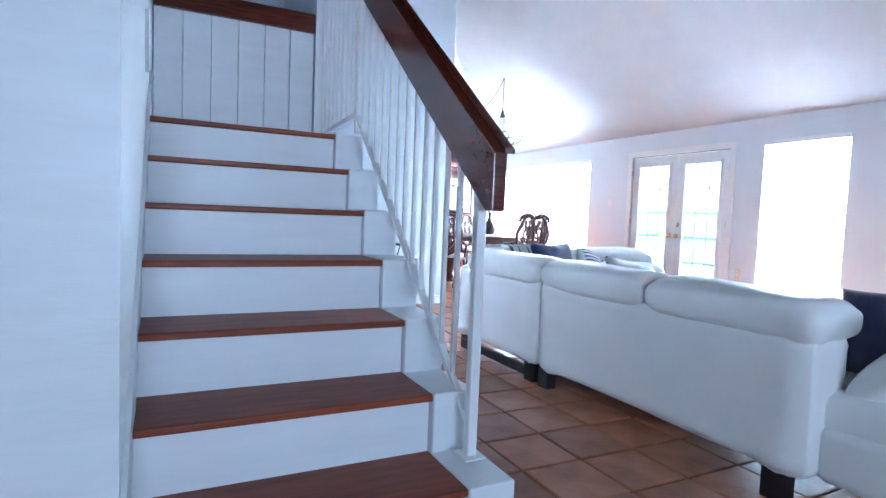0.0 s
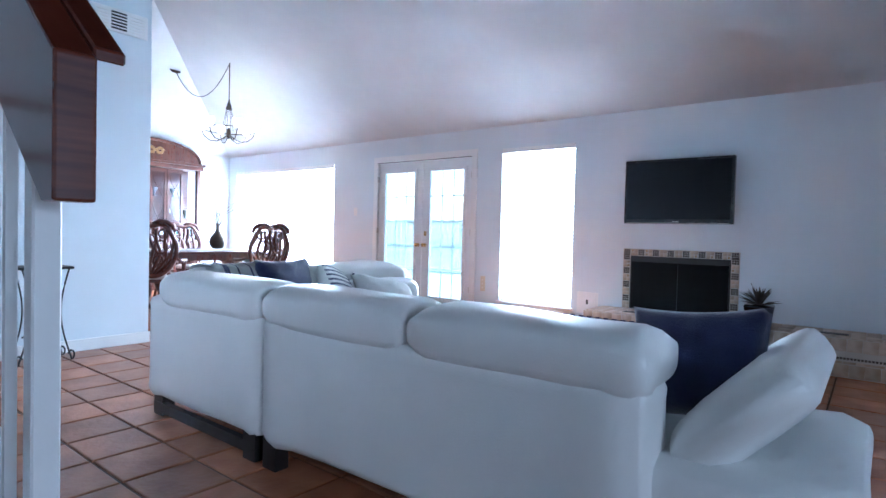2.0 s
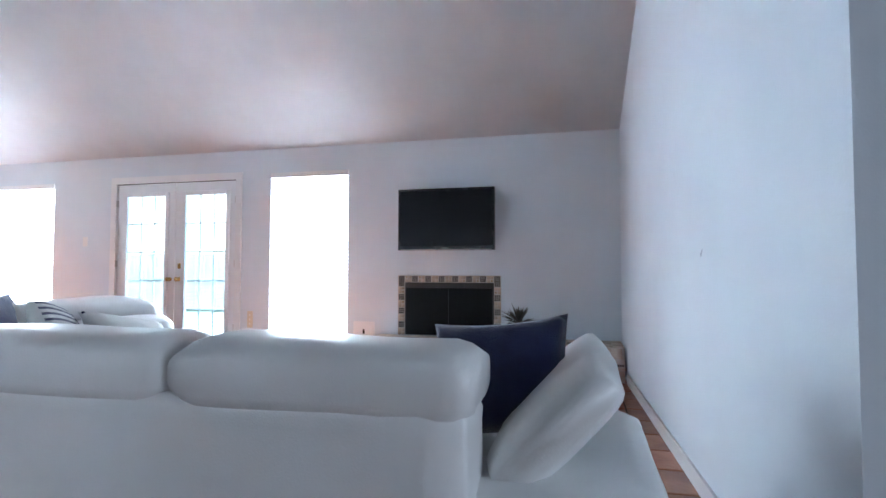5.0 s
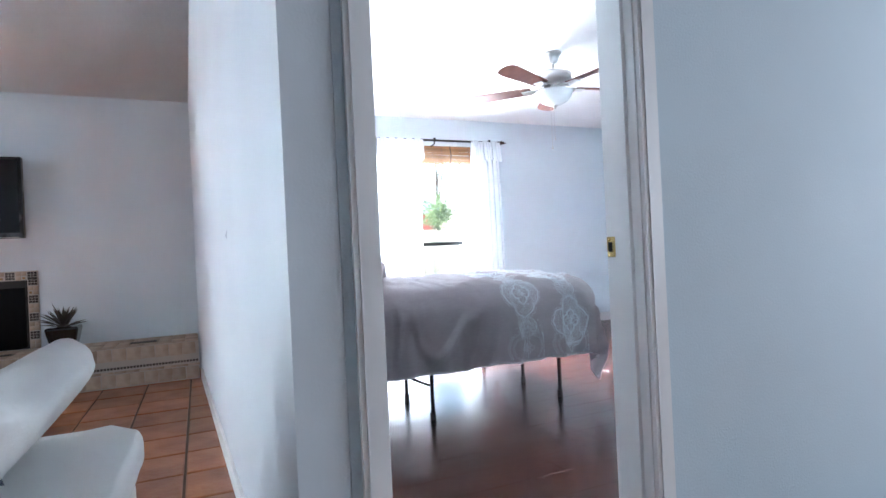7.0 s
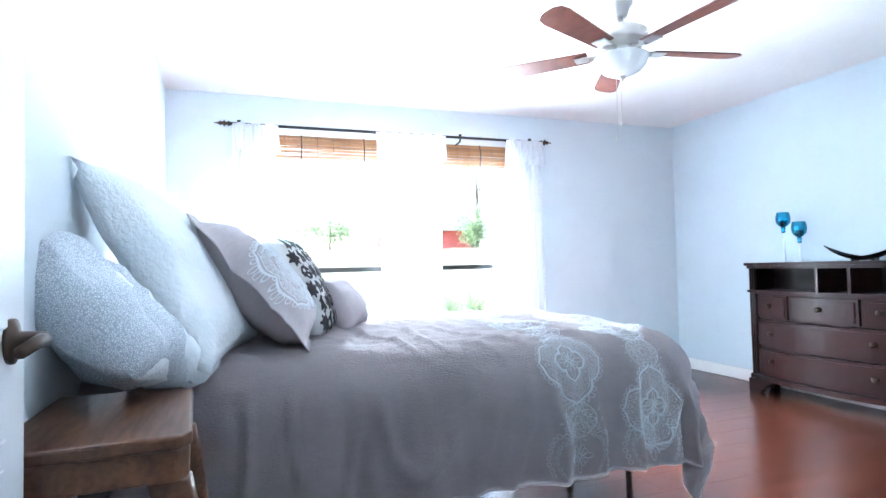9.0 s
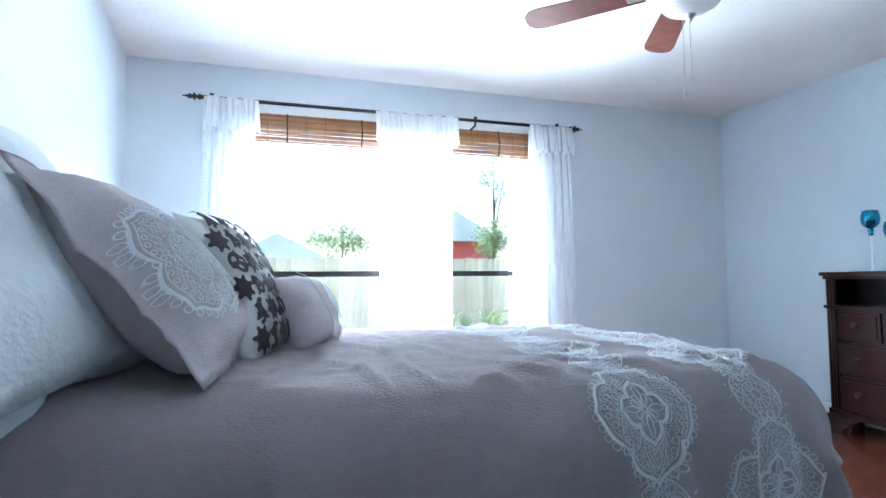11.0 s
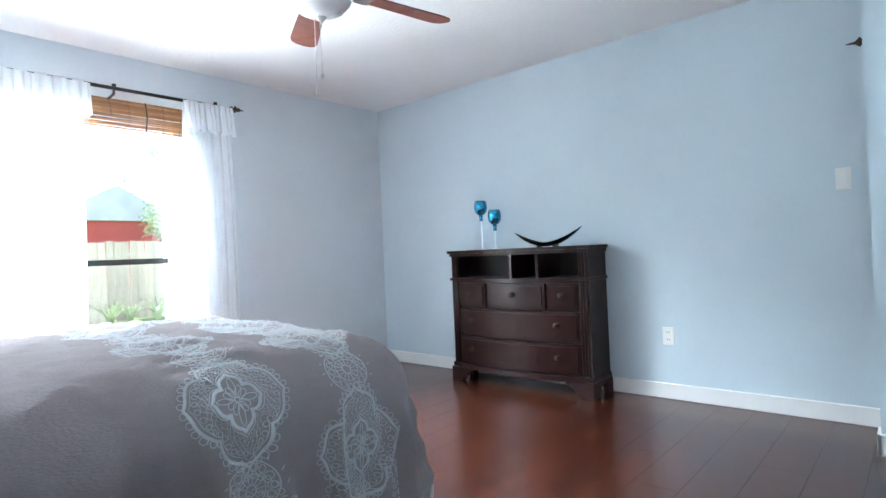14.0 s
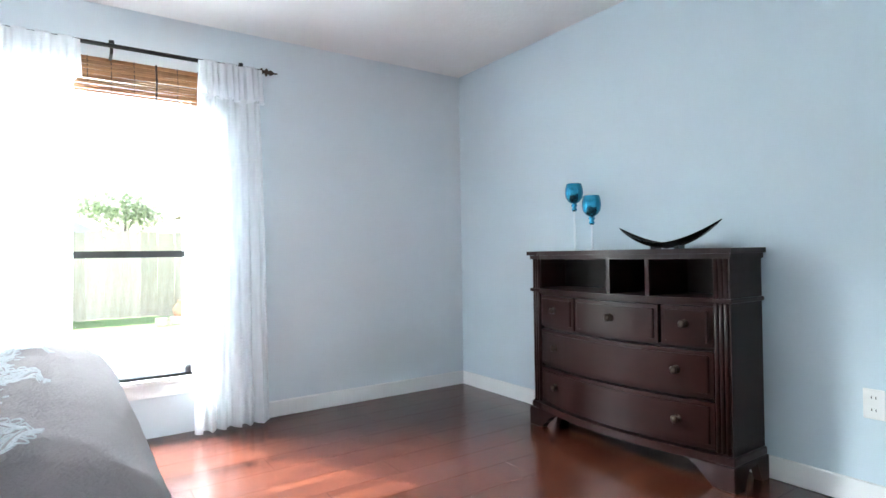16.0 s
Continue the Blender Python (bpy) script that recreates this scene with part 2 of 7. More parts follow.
DINWOOD = mat("carved_cherry", (0.13, 0.034, 0.017), 0.28, colour2=(0.055, 0.014, 0.008), scale=8, stretch=(8, 8, 1), coat=0.3)
CABGLASS = clear_glass("cabinet_glass", (0.92, 0.96, 1.0))
PANE = clear_glass("window_glass", (0.96, 0.98, 1.0))
# The blue tint stands for pool-blue reflections in the door panes.
PANE_D = clear_glass("door_glass_reflection_tint", (0.84, 0.95, 0.99))
FLOORW = stave_floor("cherry_laminate_staves")
DUVET = mat("taupe_linen_duvet", (0.47, 0.42, 0.435), 0.9, colour2=(0.41, 0.365, 0.38), scale=30, stretch=(1, 1, 3), bump=0.45, bscale=110, spec=0.2, sheen=0.15)
EMBR = mat("pale_embroidery_thread", (0.70, 0.72, 0.75), 0.8, var=0.1, scale=60, bump=0.4, bscale=300)
WHITEC = mat("white_cotton", (0.76, 0.79, 0.82), 0.9, var=0.06, scale=14, bump=0.45, bscale=60)
LACEC = lace("grey_lattice_print", (0.72, 0.75, 0.79), (0.40, 0.44, 0.50), 230, 2.2)
BLACKC = mat("black_flocked_print", (0.028, 0.022, 0.026), 0.95, var=0.2, scale=40)
DRESS = mat("dark_cherry_dresser", (0.020, 0.0044, 0.0038), 0.30, spec=0.25, colour2=(0.011, 0.0028, 0.0026), scale=14, stretch=(1, 9, 9), coat=0.12, blotch=0.8)
DRESS_IN = mat("dresser_inside", (0.015, 0.007, 0.006), 0.6, var=0.2)
FANBL = mat("cherry_fan_blade", (0.17, 0.045, 0.022), 0.4, colour2=(0.09, 0.02, 0.012), scale=10, stretch=(2, 2, 2))
OPAL = mat("white_opal_glass", (0.82, 0.82, 0.82), 0.25, var=0.02)
BLUEG = mat("blue_mercury_glass", (0.05, 0.34, 0.52), 0.10, metal=0.85, var=0.35, scale=12, colour2=(0.02, 0.16, 0.3))
BLACKG = mat("black_lacquer", (0.008, 0.008, 0.01), 0.15, var=0.1, coat=0.4)
BAMBOO = mat("bamboo_slat", (0.40, 0.20, 0.075), 0.55, colour2=(0.23, 0.10, 0.035), scale=12, stretch=(1, 3, 40), rand=0.2)
SHEER = sheer("sheer_white_curtain", (0.92, 0.94, 0.96), 0.20, 0.10)
RUFFLE = sheer("gathered_sheer", (0.88, 0.90, 0.93), 0.12, 0.08)
SLATW = sheer("white_blind_slat", (0.9, 0.9, 0.9), 0.0)
NSWOOD = mat("worn_brown_wood", (0.17, 0.075, 0.035), 0.35, colour2=(0.07, 0.028, 0.014), scale=8, stretch=(1.5, 12, 12), coat=0.2, bump=0.1)
DOORW = mat("white_panel_door", (0.80, 0.82, 0.84), 0.4, var=0.03, scale=10, bump=0.06, bscale=40)
PLASTIC = mat("white_plastic", (0.78, 0.77, 0.75), 0.35, var=0.02)
IVORY = mat("ivory_plastic", (0.70, 0.62, 0.48), 0.4, var=0.02)
# Partly clear, so that foliage pales into the sky like veiling glare.
LEAF = sheer("green_leaf", (0.20, 0.25, 0.13), 0.36)
LEAF_D = mat("dark_succulent", (0.035, 0.028, 0.025), 0.5, colour2=(0.07, 0.06, 0.035), scale=9)
GRASS = mat("lawn_grass", (0.10, 0.19, 0.04), 0.9, colour2=(0.22, 0.24, 0.09), scale=9, bump=0.6, bscale=30)
CONC = mat("pale_concrete", (0.32, 0.31, 0.29), 0.9, var=0.15, bump=0.3)
FENCEW = mat("weathered_cedar", (0.44, 0.37, 0.28), 0.9, colour2=(0.32, 0.26, 0.19), scale=8, stretch=(6, 6, 0.6), rand=0.15, bump=0.3)
BRICKR = mat("red_paint_wood", (0.42, 0.06, 0.05), 0.7, var=0.2)
ROOF = mat("grey_shingle", (0.58, 0.57, 0.57), 0.9, var=0.25, scale=20, bump=0.4)
SIDING = mat("pale_siding", (0.80, 0.79, 0.77), 0.8, var=0.08)
BARK = mat("tree_bark", (0.14, 0.10, 0.07), 0.9, var=0.4, scale=12, bump=0.6)
TERRA = mat("terracotta", (0.45, 0.19, 0.09), 0.8, var=0.2)

# ---- mesh helpers ----
def box(bm, x0, x1, y0, y1, z0, z1):
    vs = [bm.verts.new((x, y, z)) for z in (z0, z1) for y in (y0, y1) for x in (x0, x1)]
    for f in ((0, 2, 3, 1), (4, 5, 7, 6), (0, 1, 5, 4), (2, 6, 7, 3), (0, 4, 6, 2), (1, 3, 7, 5)):
        bm.faces.new([vs[i] for i in f])
    return vs


def prism(bm, pts, z0, z1):
    """An upright block on a footprint given anticlockwise."""
    lo = [bm.verts.new((x, y, z0)) for x, y in pts]
    hi = [bm.verts.new((x, y, z1)) for x, y in pts]
    bm.faces.new(lo[::-1]), bm.faces.new(hi)
    for i in range(len(pts)):
        j = (i + 1) % len(pts)
        bm.faces.new((lo[i], lo[j], hi[j], hi[i]))


def extrude_x(bm, pts, x0, x1):
    """A block with the outline pts (y, z) from x0 to x1."""
    a = [bm.verts.new((x0, y, z)) for y, z in pts]
    b = [bm.verts.new((x1, y, z)) for y, z in pts]
    bm.faces.new(a), bm.faces.new(b[::-1])
    for i in range(len(pts)):
        j = (i + 1) % len(pts)
        bm.faces.new((a[j], a[i], b[i], b[j]))


def extrude_y(bm, pts, y0, y1):
    a = [bm.verts.new((x, y0, z)) for x, z in pts]
    b = [bm.verts.new((x, y1, z)) for x, z in pts]
    bm.faces.new(a[::-1]), bm.faces.new(b)
    for i in range(len(pts)):
        j = (i + 1) % len(pts)
        bm.faces.new((a[i], a[j], b[j], b[i]))


def tube(bm, path, r, seg=8, closed=False, cap=True):
    """A round bar along a path; r may be a list of radii."""
    path = [Vector(p) for p in path]
    n = len(path)
    rad = r if isinstance(r, (list, tuple)) else [r] * n
    rings = []
    ref = Vector((0, 0, 1))
    for i, p in enumerate(path):
        a = path[(i - 1) % n] if (closed or i > 0) else p
        b = path[(i + 1) % n] if (closed or i < n - 1) else p
        d = (b - a).normalized()
        if abs(d.dot(ref)) > 0.95:
            ref = Vector((1, 0, 0)) if abs(d.x) < 0.9 else Vector((0, 1, 0))
        u = d.cross(ref).normalized()
        v = u.cross(d)
        rings.append([bm.verts.new(p + rad[i] * (math.cos(2 * math.pi * k / seg) * u + math.sin(2 * math.pi * k / seg) * v)) for k in range(seg)])
    for i in range(n if closed else n - 1):
        q, s = rings[i], rings[(i + 1) % n]
        for k in range(seg):
            m = (k + 1) % seg
            bm.faces.new((q[k], s[k], s[m], q[m]))
    if cap and not closed:
        bm.faces.new(rings[0]), bm.faces.new(rings[-1][::-1])


def lathe(bm, prof, seg=24, at=(0, 0, 0)):
    """A turned body from (radius, height) pairs, about the upright through at."""
    rings = []
    for r, z in prof:
        rings.append([bm.verts.new((at[0] + r * math.cos(2 * math.pi * k / seg), at[1] + r * math.sin(2 * math.pi * k / seg), at[2] + z)) for k in range(seg)])
    for a, b in zip(rings, rings[1:]):
        for k in range(seg):
            m = (k + 1) % seg
            bm.faces.new((a[k], a[m], b[m], b[k]))
    bm.faces.new(rings[0][::-1]), bm.faces.new(rings[-1])


def sheet(bm, fn, nu, nv, close_u=False):
    """A surface from fn(u, v), u and v from 0 to 1."""
    g = [[bm.verts.new(fn(i / nu, j / nv)) for i in range(nu if close_u else nu + 1)] for j in range(nv + 1)]
    w = len(g[0])
    for j in range(nv):
        for i in range(nu):
            k = (i + 1) % w
            bm.faces.new((g[j][i], g[j][k], g[j + 1][k], g[j + 1][i]))
    return g


def rounded(bm, r, seg=2):
    bmesh.ops.bevel(bm, geom=list(bm.edges), offset=r, segments=seg, affect="EDGES", profile=0.5, clamp_overlap=True)


def mesh_of(name, bm, material, smooth=False):
    bmesh.ops.recalc_face_normals(bm, faces=bm.faces)
    me = bpy.data.meshes.new(name)
    bm.to_mesh(me)
    bm.free()
    for m in (material if isinstance(material, (list, tuple)) else [material]):
        me.materials.append(m)
    if smooth:
        for p in me.polygons:
            p.use_smooth = True
    return me


def part(name, bm, material, parent=None, label="", smooth=False, at=None):
    ob = new(name, mesh_of(name, bm, material, smooth))
    if at is not None:
        ob.matrix_basis = at if isinstance(at, Matrix) else pose(*at)
    if parent is not None:
        ob.parent = parent
    if label:
        tagged(ob, label)
    return ob


def thing(name, label, category, m=None, group="", kind=""):
    ob = new(name)
    ob.empty_display_size = 0.1
    if m is not None:
        ob.matrix_basis = m if isinstance(m, Matrix) else pose(*m)
    return tagged(ob, label, category, group, kind)


def structure(name, bm, material, label, category, smooth=False):
    return tagged(part(name, bm, material, None, "", smooth), label, category, kind="structure")


def block(name, parent, material, x0, x1, y0, y1, z0, z1, r=0.0, label="", seg=2):
    bm = bmesh.new()
    box(bm, x0, x1, y0, y1, z0, z1)
    if r:
        rounded(bm, r, seg)
    return part(name, bm, material, parent, label, smooth=False)


def wall_in_x(x0, x1, y0, y1, z0, z1, holes):
    """A wall that runs along y, with openings (ya, yb, za, zb) in rising order of y."""
    bm = bmesh.new()
    y = y0
    for ya, yb, za, zb in holes:
        if ya > y:
            box(bm, x0, x1, y, ya, z0, z1)
        if za > z0:
            box(bm, x0, x1, ya, yb, z0, za)
        if zb < z1:
            box(bm, x0, x1, ya, yb, zb, z1)
        y = yb
    if y < y1:
        box(bm, x0, x1, y, y1, z0, z1)
    return bm


# ---- plan ----
WX = 6.54                              # inner face of the window wall
HALL, BEDX = 2.20, 2.33                # both faces of the bedroom's door wall
BED_S = -3.735                          # bedroom wall behind the chest
DOOR_Y0, DOOR_Y1, DOOR_Z = -0.155, 0.60, 2.03
LIV_N = 11.06
CEIL_B, CEIL_L, SLOPE = 2.40, 2.42, 0.56
WIN = dict(bed=(-1.78, 0.18, 0.33, 2.06), small=(3.90, 4.87, 0.25, 2.14), door=(5.29, 7.06, 0.0, 2.115), big=(8.01, 10.80, 0.385, 2.13))

structure("wall_east", wall_in_x(WX, WX + 0.2, BED_S - 0.2, LIV_N + 0.2, -0.1, 4.6,
          [WIN["bed"], WIN["small"], WIN["door"], WIN["big"]]), WALL_L, "pale blue-grey painted outer wall with windows and patio doors", "wall")
bm = bmesh.new()
prism(bm, [(HALL, 0.802), (HALL, 0.691), (6.54, 0.90), (6.54, 1.0)], -0.05, 4.4)
structure("wall_partition", bm, WALL_L, "pale blue-grey painted partition between living room and bedroom", "wall")
structure("wall_hall", wall_in_x(HALL, BEDX, -4.2, 0.690, -0.05, 4.4, [(DOOR_Y0 - 0.02, DOOR_Y1 + 0.02, 0.0, DOOR_Z + 0.02)]), WALL,
          "grey-blue painted wall with the open bedroom doorway", "wall")
bm = bmesh.new()
box(bm, BEDX, WX, BED_S - 0.15, BED_S, -0.05, 4.6)
structure("wall_south", bm, WALL, "pale blue painted bedroom wall behind the chest", "wall")
bm = bmesh.new()
box(bm, BEDX, 2.77, -3.38, -3.27, -0.05, 2.6)
structure("wall_wing", bm, WALL, "short pale blue wing wall beside the alcove", "wall")
bm = bmesh.new()
prism(bm, [(BEDX + 0.001, BED_S + 0.001), (WX - 0.001, BED_S + 0.001), (WX - 0.001, 0.93), (BEDX + 0.001, 0.735)], CEIL_B, CEIL_B + 0.1)
structure("ceiling_bedroom", bm, CEIL, "white lightly textured bedroom ceiling", "ceiling")

# living room: hipped vault that rises from the window wall and from the end wall
bm = bmesh.new()
RX = 3.1
top = CEIL_L + SLOPE * (WX - RX)
HY = LIV_N - (WX - RX)
v = [bm.verts.new(p) for p in ((WX, 0.70, CEIL_L), (WX, LIV_N, CEIL_L), (RX, HY, top), (RX, 0.70, top))]
bm.faces.new(v)
w = [bm.verts.new(p) for p in ((RX, HY, top), (WX, LIV_N, CEIL_L), (-3.2, LIV_N, CEIL_L), (-3.2, HY, top))]
bm.faces.new(w)
u = [bm.verts.new(p) for p in ((RX, HY, top), (-3.2, HY, top), (-3.2, -4.2, top), (RX, -4.2, top))]
bm.faces.new(u)
bmesh.ops.solidify(bm, geom=bm.faces[:], thickness=-0.08)
structure("ceiling_living", bm, CEIL_LIV, "white textured vaulted ceiling with a hip", "ceiling")
bm = bmesh.new()
box(bm, -3.3, WX, LIV_N, LIV_N + 0.2, -0.05, 4.6)
structure("wall_north", bm, WALL_L, "pale painted end wall of the dining area", "wall")
# Unseen slab, added to keep sun and sky from leaking past the vault.
bm = bmesh.new()
box(bm, -3.5, WX + 0.22, -4.5, LIV_N + 0.3, 4.602, 4.75)
structure("roof", bm, ROOF, "unseen flat slab over the house that shuts out sun and sky", "roof")
bm = bmesh.new()
box(bm, -3.4, -3.2, -4.2, LIV_N + 0.2, -0.05, 4.6)
structure("wall_west", bm, WALL_L, "pale painted entry wall", "wall")
bm = bmesh.new()
box(bm, -3.2, HALL, -4.4, -4.2, -0.05, 4.6)
structure("wall_entry", bm, WALL_L, "pale painted entry wall", "wall")
bm = bmesh.new()
box(bm, 1.0, 2.98, 6.40, 6.55, -0.05, 4.5)
structure("wall_kitchen", bm, WALL_L, "tall pale blue wall with an air return", "wall")

# outside stair wall and its nearer return
bm = bmesh.new()
box(bm, -0.26, -0.135, 1.926, 6.4, -0.05, 4.5)
box(bm, -1.25, -0.26, 1.926, 2.05, -0.05, 4.5)
structure("wall_stair", bm, STAIR_W, "white scuffed wall beside the staircase", "wall")

bm = bmesh.new()
box(bm, -3.3, WX, -4.3, LIV_N + 0.1, -0.12, -0.010)
structure("floor_living", bm, GROUT, "terracotta tile floor with dark joints", "floor")
floor_living = bpy.data.objects["floor_living"]
bm = bmesh.new()
box(bm, HALL + 0.02, WX + 0.1, BED_S - 0.1, 0.88, -0.11, -0.006)
structure("floor_bedroom", bm, DRESS_IN, "glossy cherry laminate floor", "floor")
floor_bed = bpy.data.objects["floor_bedroom"]


def board(name, x0, x1, y0, y1, h=0.10, label="white painted baseboard"):
    bm = bmesh.new()
    box(bm, x0, x1, y0, y1, 0.0, h)
    rounded(bm, 0.004, 1)
    structure(name, bm, TRIM, label, "baseboard")


board("baseboard_south", BEDX, WX - 0.016, BED_S, BED_S + 0.015)
board("baseboard_east", WX - 0.015, WX, BED_S, -1.95)
board("baseboard_wing", BEDX, 2.785, -3.27, -3.255)
bm = bmesh.new()
prism(bm, [(HALL + 0.1, 0.808), (6.04, 0.979), (6.04, 0.993), (HALL + 0.1, 0.822)], 0.0, 0.085)
structure("baseboard_partition", bm, TRIM, "white painted baseboard along the partition", "baseboard")
board("baseboard_tv", WX - 0.015, WX, 7.11, LIV_N)
board("baseboard_kitchen", 1.0, 2.99, 6.385, 6.40)
bm = bmesh.new()
box(bm, 2.77, 2.785, -3.38, -3.255, 0.0, 0.10)
structure("baseboard_corner", bm, TRIM, "white painted baseboard at the wing wall's end", "baseboard")

# bedroom doorway: jambs, stops and casing on both sides
bm = bmesh.new()
box(bm, HALL - 0.004, BEDX + 0.004, DOOR_Y0 - 0.02, DOOR_Y0, 0, DOOR_Z)
box(bm, HALL - 0.004, BEDX + 0.004, DOOR_Y1, DOOR_Y1 + 0.02, 0, DOOR_Z)
box(bm, HALL - 0.004, BEDX + 0.004, DOOR_Y0 - 0.02, DOOR_Y1 + 0.02, DOOR_Z, DOOR_Z + 0.02)
box(bm, HALL + 0.03, HALL + 0.075, DOOR_Y0, DOOR_Y0 + 0.012, 0, DOOR_Z)
for xa, xb in ((HALL - 0.018, HALL - 0.002), (BEDX + 0.002, BEDX + 0.018)):
    for ya, yb in ((DOOR_Y0 - 0.066, DOOR_Y0 - 0.006), (DOOR_Y1 + 0.006, DOOR_Y1 + 0.066)):
        box(bm, xa, xb, ya, yb, 0, DOOR_Z + 0.06)
        box(bm, xa - 0.004, xb + 0.004, ya + 0.022, yb - 0.012, 0, DOOR_Z + 0.05)
    box(bm, xa, xb, DOOR_Y0 - 0.066, DOOR_Y1 + 0.066, DOOR_Z + 0.006, DOOR_Z + 0.066)
structure("door_frame", bm, TRIM, "white moulded door frame with casing", "door frame")
sp = thing("strike_plate", "polished brass strike plate on the door jamb", "strike plate", (2.318, DOOR_Y0 + 0.003, 0.955))
bm = bmesh.new()
box(bm, -0.016, 0.016, 0, 0.003, -0.030, 0.030)
part("plate", bm, BRASS, sp)
bm = bmesh.new()
box(bm, -0.006, 0.010, 0.001, 0.0036, -0.014, 0.014)
part("latch_hole", bm, SOOT, sp)
for zz in (-0.023, 0.023):
    bm = bmesh.new()
    bmesh.ops.create_uvsphere(bm, u_segments=8, v_segments=5, radius=0.004)
    part("screw", bm, BRASS, sp, at=(0.004, 0.003, zz))

# ---- staircase ----
RISE, RUN, Y1 = 0.2145, 0.2806, 1.925
TOP = [0.0] + [0.2155 * k - 0.008 for k in range(1, 8)]
stair = thing("staircase", "white staircase with reddish wooden treads beside the wall", "staircase", kind="structure")
for k in range(1, 8):
    y = Y1 + RUN * (k - 1)
    bm = bmesh.new()
    box(bm, -0.134, 0.815, y + 0.022, y + 0.042, TOP[k - 1], TOP[k] - 0.027)
    part("riser", bm, STAIR_W, stair)
    bm = bmesh.new()
    box(bm, -0.134, 0.835, y - 0.004, (y + RUN + 0.03) if k < 7 else 4.46, TOP[k] - 0.026, TOP[k])
    rounded(bm, 0.006, 2)
    part("tread", bm, TREADW, stair)
    bm = bmesh.new()
    box(bm, 0.817, 0.985, y + 0.03 - 0.045, y + RUN + 0.02 if k < 7 else 4.46, -0.01 if k == 1 else TOP[k - 1] - 0.11, TOP[k] + 0.006)
    rounded(bm, 0.006, 2)
    part("stringer_block", bm, STAIR_W, stair)
bm = bmesh.new()
extrude_x(bm, [(Y1 + 0.33, 0), (4.46, 0), (4.46, 1.38), (4.08, 1.38)], -0.13, 0.84)
extrude_x(bm, [(Y1 + 0.05, 0), (4.46, 0), (4.46, 1.38), (Y1 + RUN * 7, 1.38)], 0.841, 0.98)
part("carcass", bm, STAIR_W, stair)
bm = bmesh.new()
extrude_x(bm, [(Y1 - 0.05, RISE * 0.3), (4.0, RISE * 7.45), (4.0, RISE * 8.4), (Y1 - 0.05, RISE * 1.35)], -0.137, -0.121)
part("skirt_board", bm, STAIR_W, stair)

rail = thing("stair_railing", "white metal balustrade with a dark mahogany handrail", "railing")
SL = RISE / RUN


def rail_top(y):
    return 1.285 + 0.80 * (y - 2.0)


bm = bmesh.new()
extrude_x(bm, [(1.985, 1.085), (2.03, 1.085), (4.05, rail_top(4.05) - 0.205), (4.05, rail_top(4.05)), (1.985, rail_top(1.985))], 0.895, 0.945)
rounded(bm, 0.004, 2)
part("handrail", bm, MAHOG, rail, "dark glossy mahogany handrail board")
bm = bmesh.new()
extrude_x(bm, [(2.0, rail_top(2.0) - 0.012), (4.05, rail_top(4.05) - 0.012), (4.05, rail_top(4.05) + 0.006), (2.0, rail_top(2.0) + 0.006)], 0.945, 0.985)
rounded(bm, 0.003, 1)
part("rail_cap", bm, MAHOG, rail)


def bar_at(y):
    return 0.333 + (1.614 - 0.333) / (3.536 - 2.11) * (y - 2.11)


bm = bmesh.new()
box(bm, 0.902, 0.938, 2.085, 2.121, RISE + 0.012, 1.20)
rounded(bm, 0.003, 1)
part("newel_post", bm, TRIM, rail)
bm = bmesh.new()
box(bm, 0.88, 0.96, 2.055, 2.15, RISE + 0.012, RISE + 0.018)
part("base_plate", bm, TRIM, rail)
bm = bmesh.new()
extrude_x(bm, [(2.10, bar_at(2.10) - 0.016), (3.54, bar_at(3.54) - 0.016), (3.54, bar_at(3.54) + 0.016), (2.10, bar_at(2.10) + 0.016)], 0.909, 0.931)
part("lower_bar", bm, TRIM, rail)
bm = bmesh.new()
extrude_x(bm, [(3.54, 1.60), (4.42, 1.572), (4.42, 1.596), (3.54, 1.628)], 0.909, 0.931)
part("landing_bar", bm, TRIM, rail)
bm = bmesh.new()
box(bm, 0.908, 0.932, 3.525, 3.550, RISE * 7 + 0.01, 2.45)
part("post", bm, TRIM, rail)
y = 2.255
while y < 4.35:
    bm = bmesh.new()
    lo = bar_at(y) if y < 3.54 else 1.6
    hi = min(rail_top(y) - 0.18, 3.2) if y < 3.95 else 3.0
    box(bm, 0.912, 0.928, y - 0.008, y + 0.008, lo, hi)
    part("baluster", bm, TRIM, rail)
    y += 0.105 if y < 3.54 else 0.10

# landing: boarded half wall with a wooden cap
half = thing("landing_wall", "white boarded half wall with a mahogany cap on the landing", "half wall", kind="structure")
x = -0.13
k = 0
while x < 0.86:
    bm = bmesh.new()
    x1 = min(x + 0.168, 0.875)
    box(bm, x + 0.003, x1 - 0.003, 4.452, 4.475, RISE * 7 - 0.01, 2.30)
    rounded(bm, 0.003, 1)
    part("board", bm, STAIR_W, half)
    x += 0.168
bm = bmesh.new()
box(bm, -0.13, 0.88, 4.476, 4.55, RISE * 7 - 0.01, 2.30)
part("backing", bm, STAIR_W, half)
bm = bmesh.new()
extrude_y(bm, [(-0.13, 2.30), (0.88, 2.30), (0.88, 2.43), (-0.13, 2.43)], 4.43, 4.57)
rounded(bm, 0.006, 2)
part("cap", bm, MAHOG, half, "dark mahogany cap")
bm = bmesh.new()
box(bm, 0.885, 0.99, 4.43, 4.55, 0.0, 4.3)
structure("post_landing", bm, STAIR_W, "white square post at the landing", "post")
bm = bmesh.new()
box(bm, 0.99, 1.09, 4.46, 6.40, -0.02, 4.4)
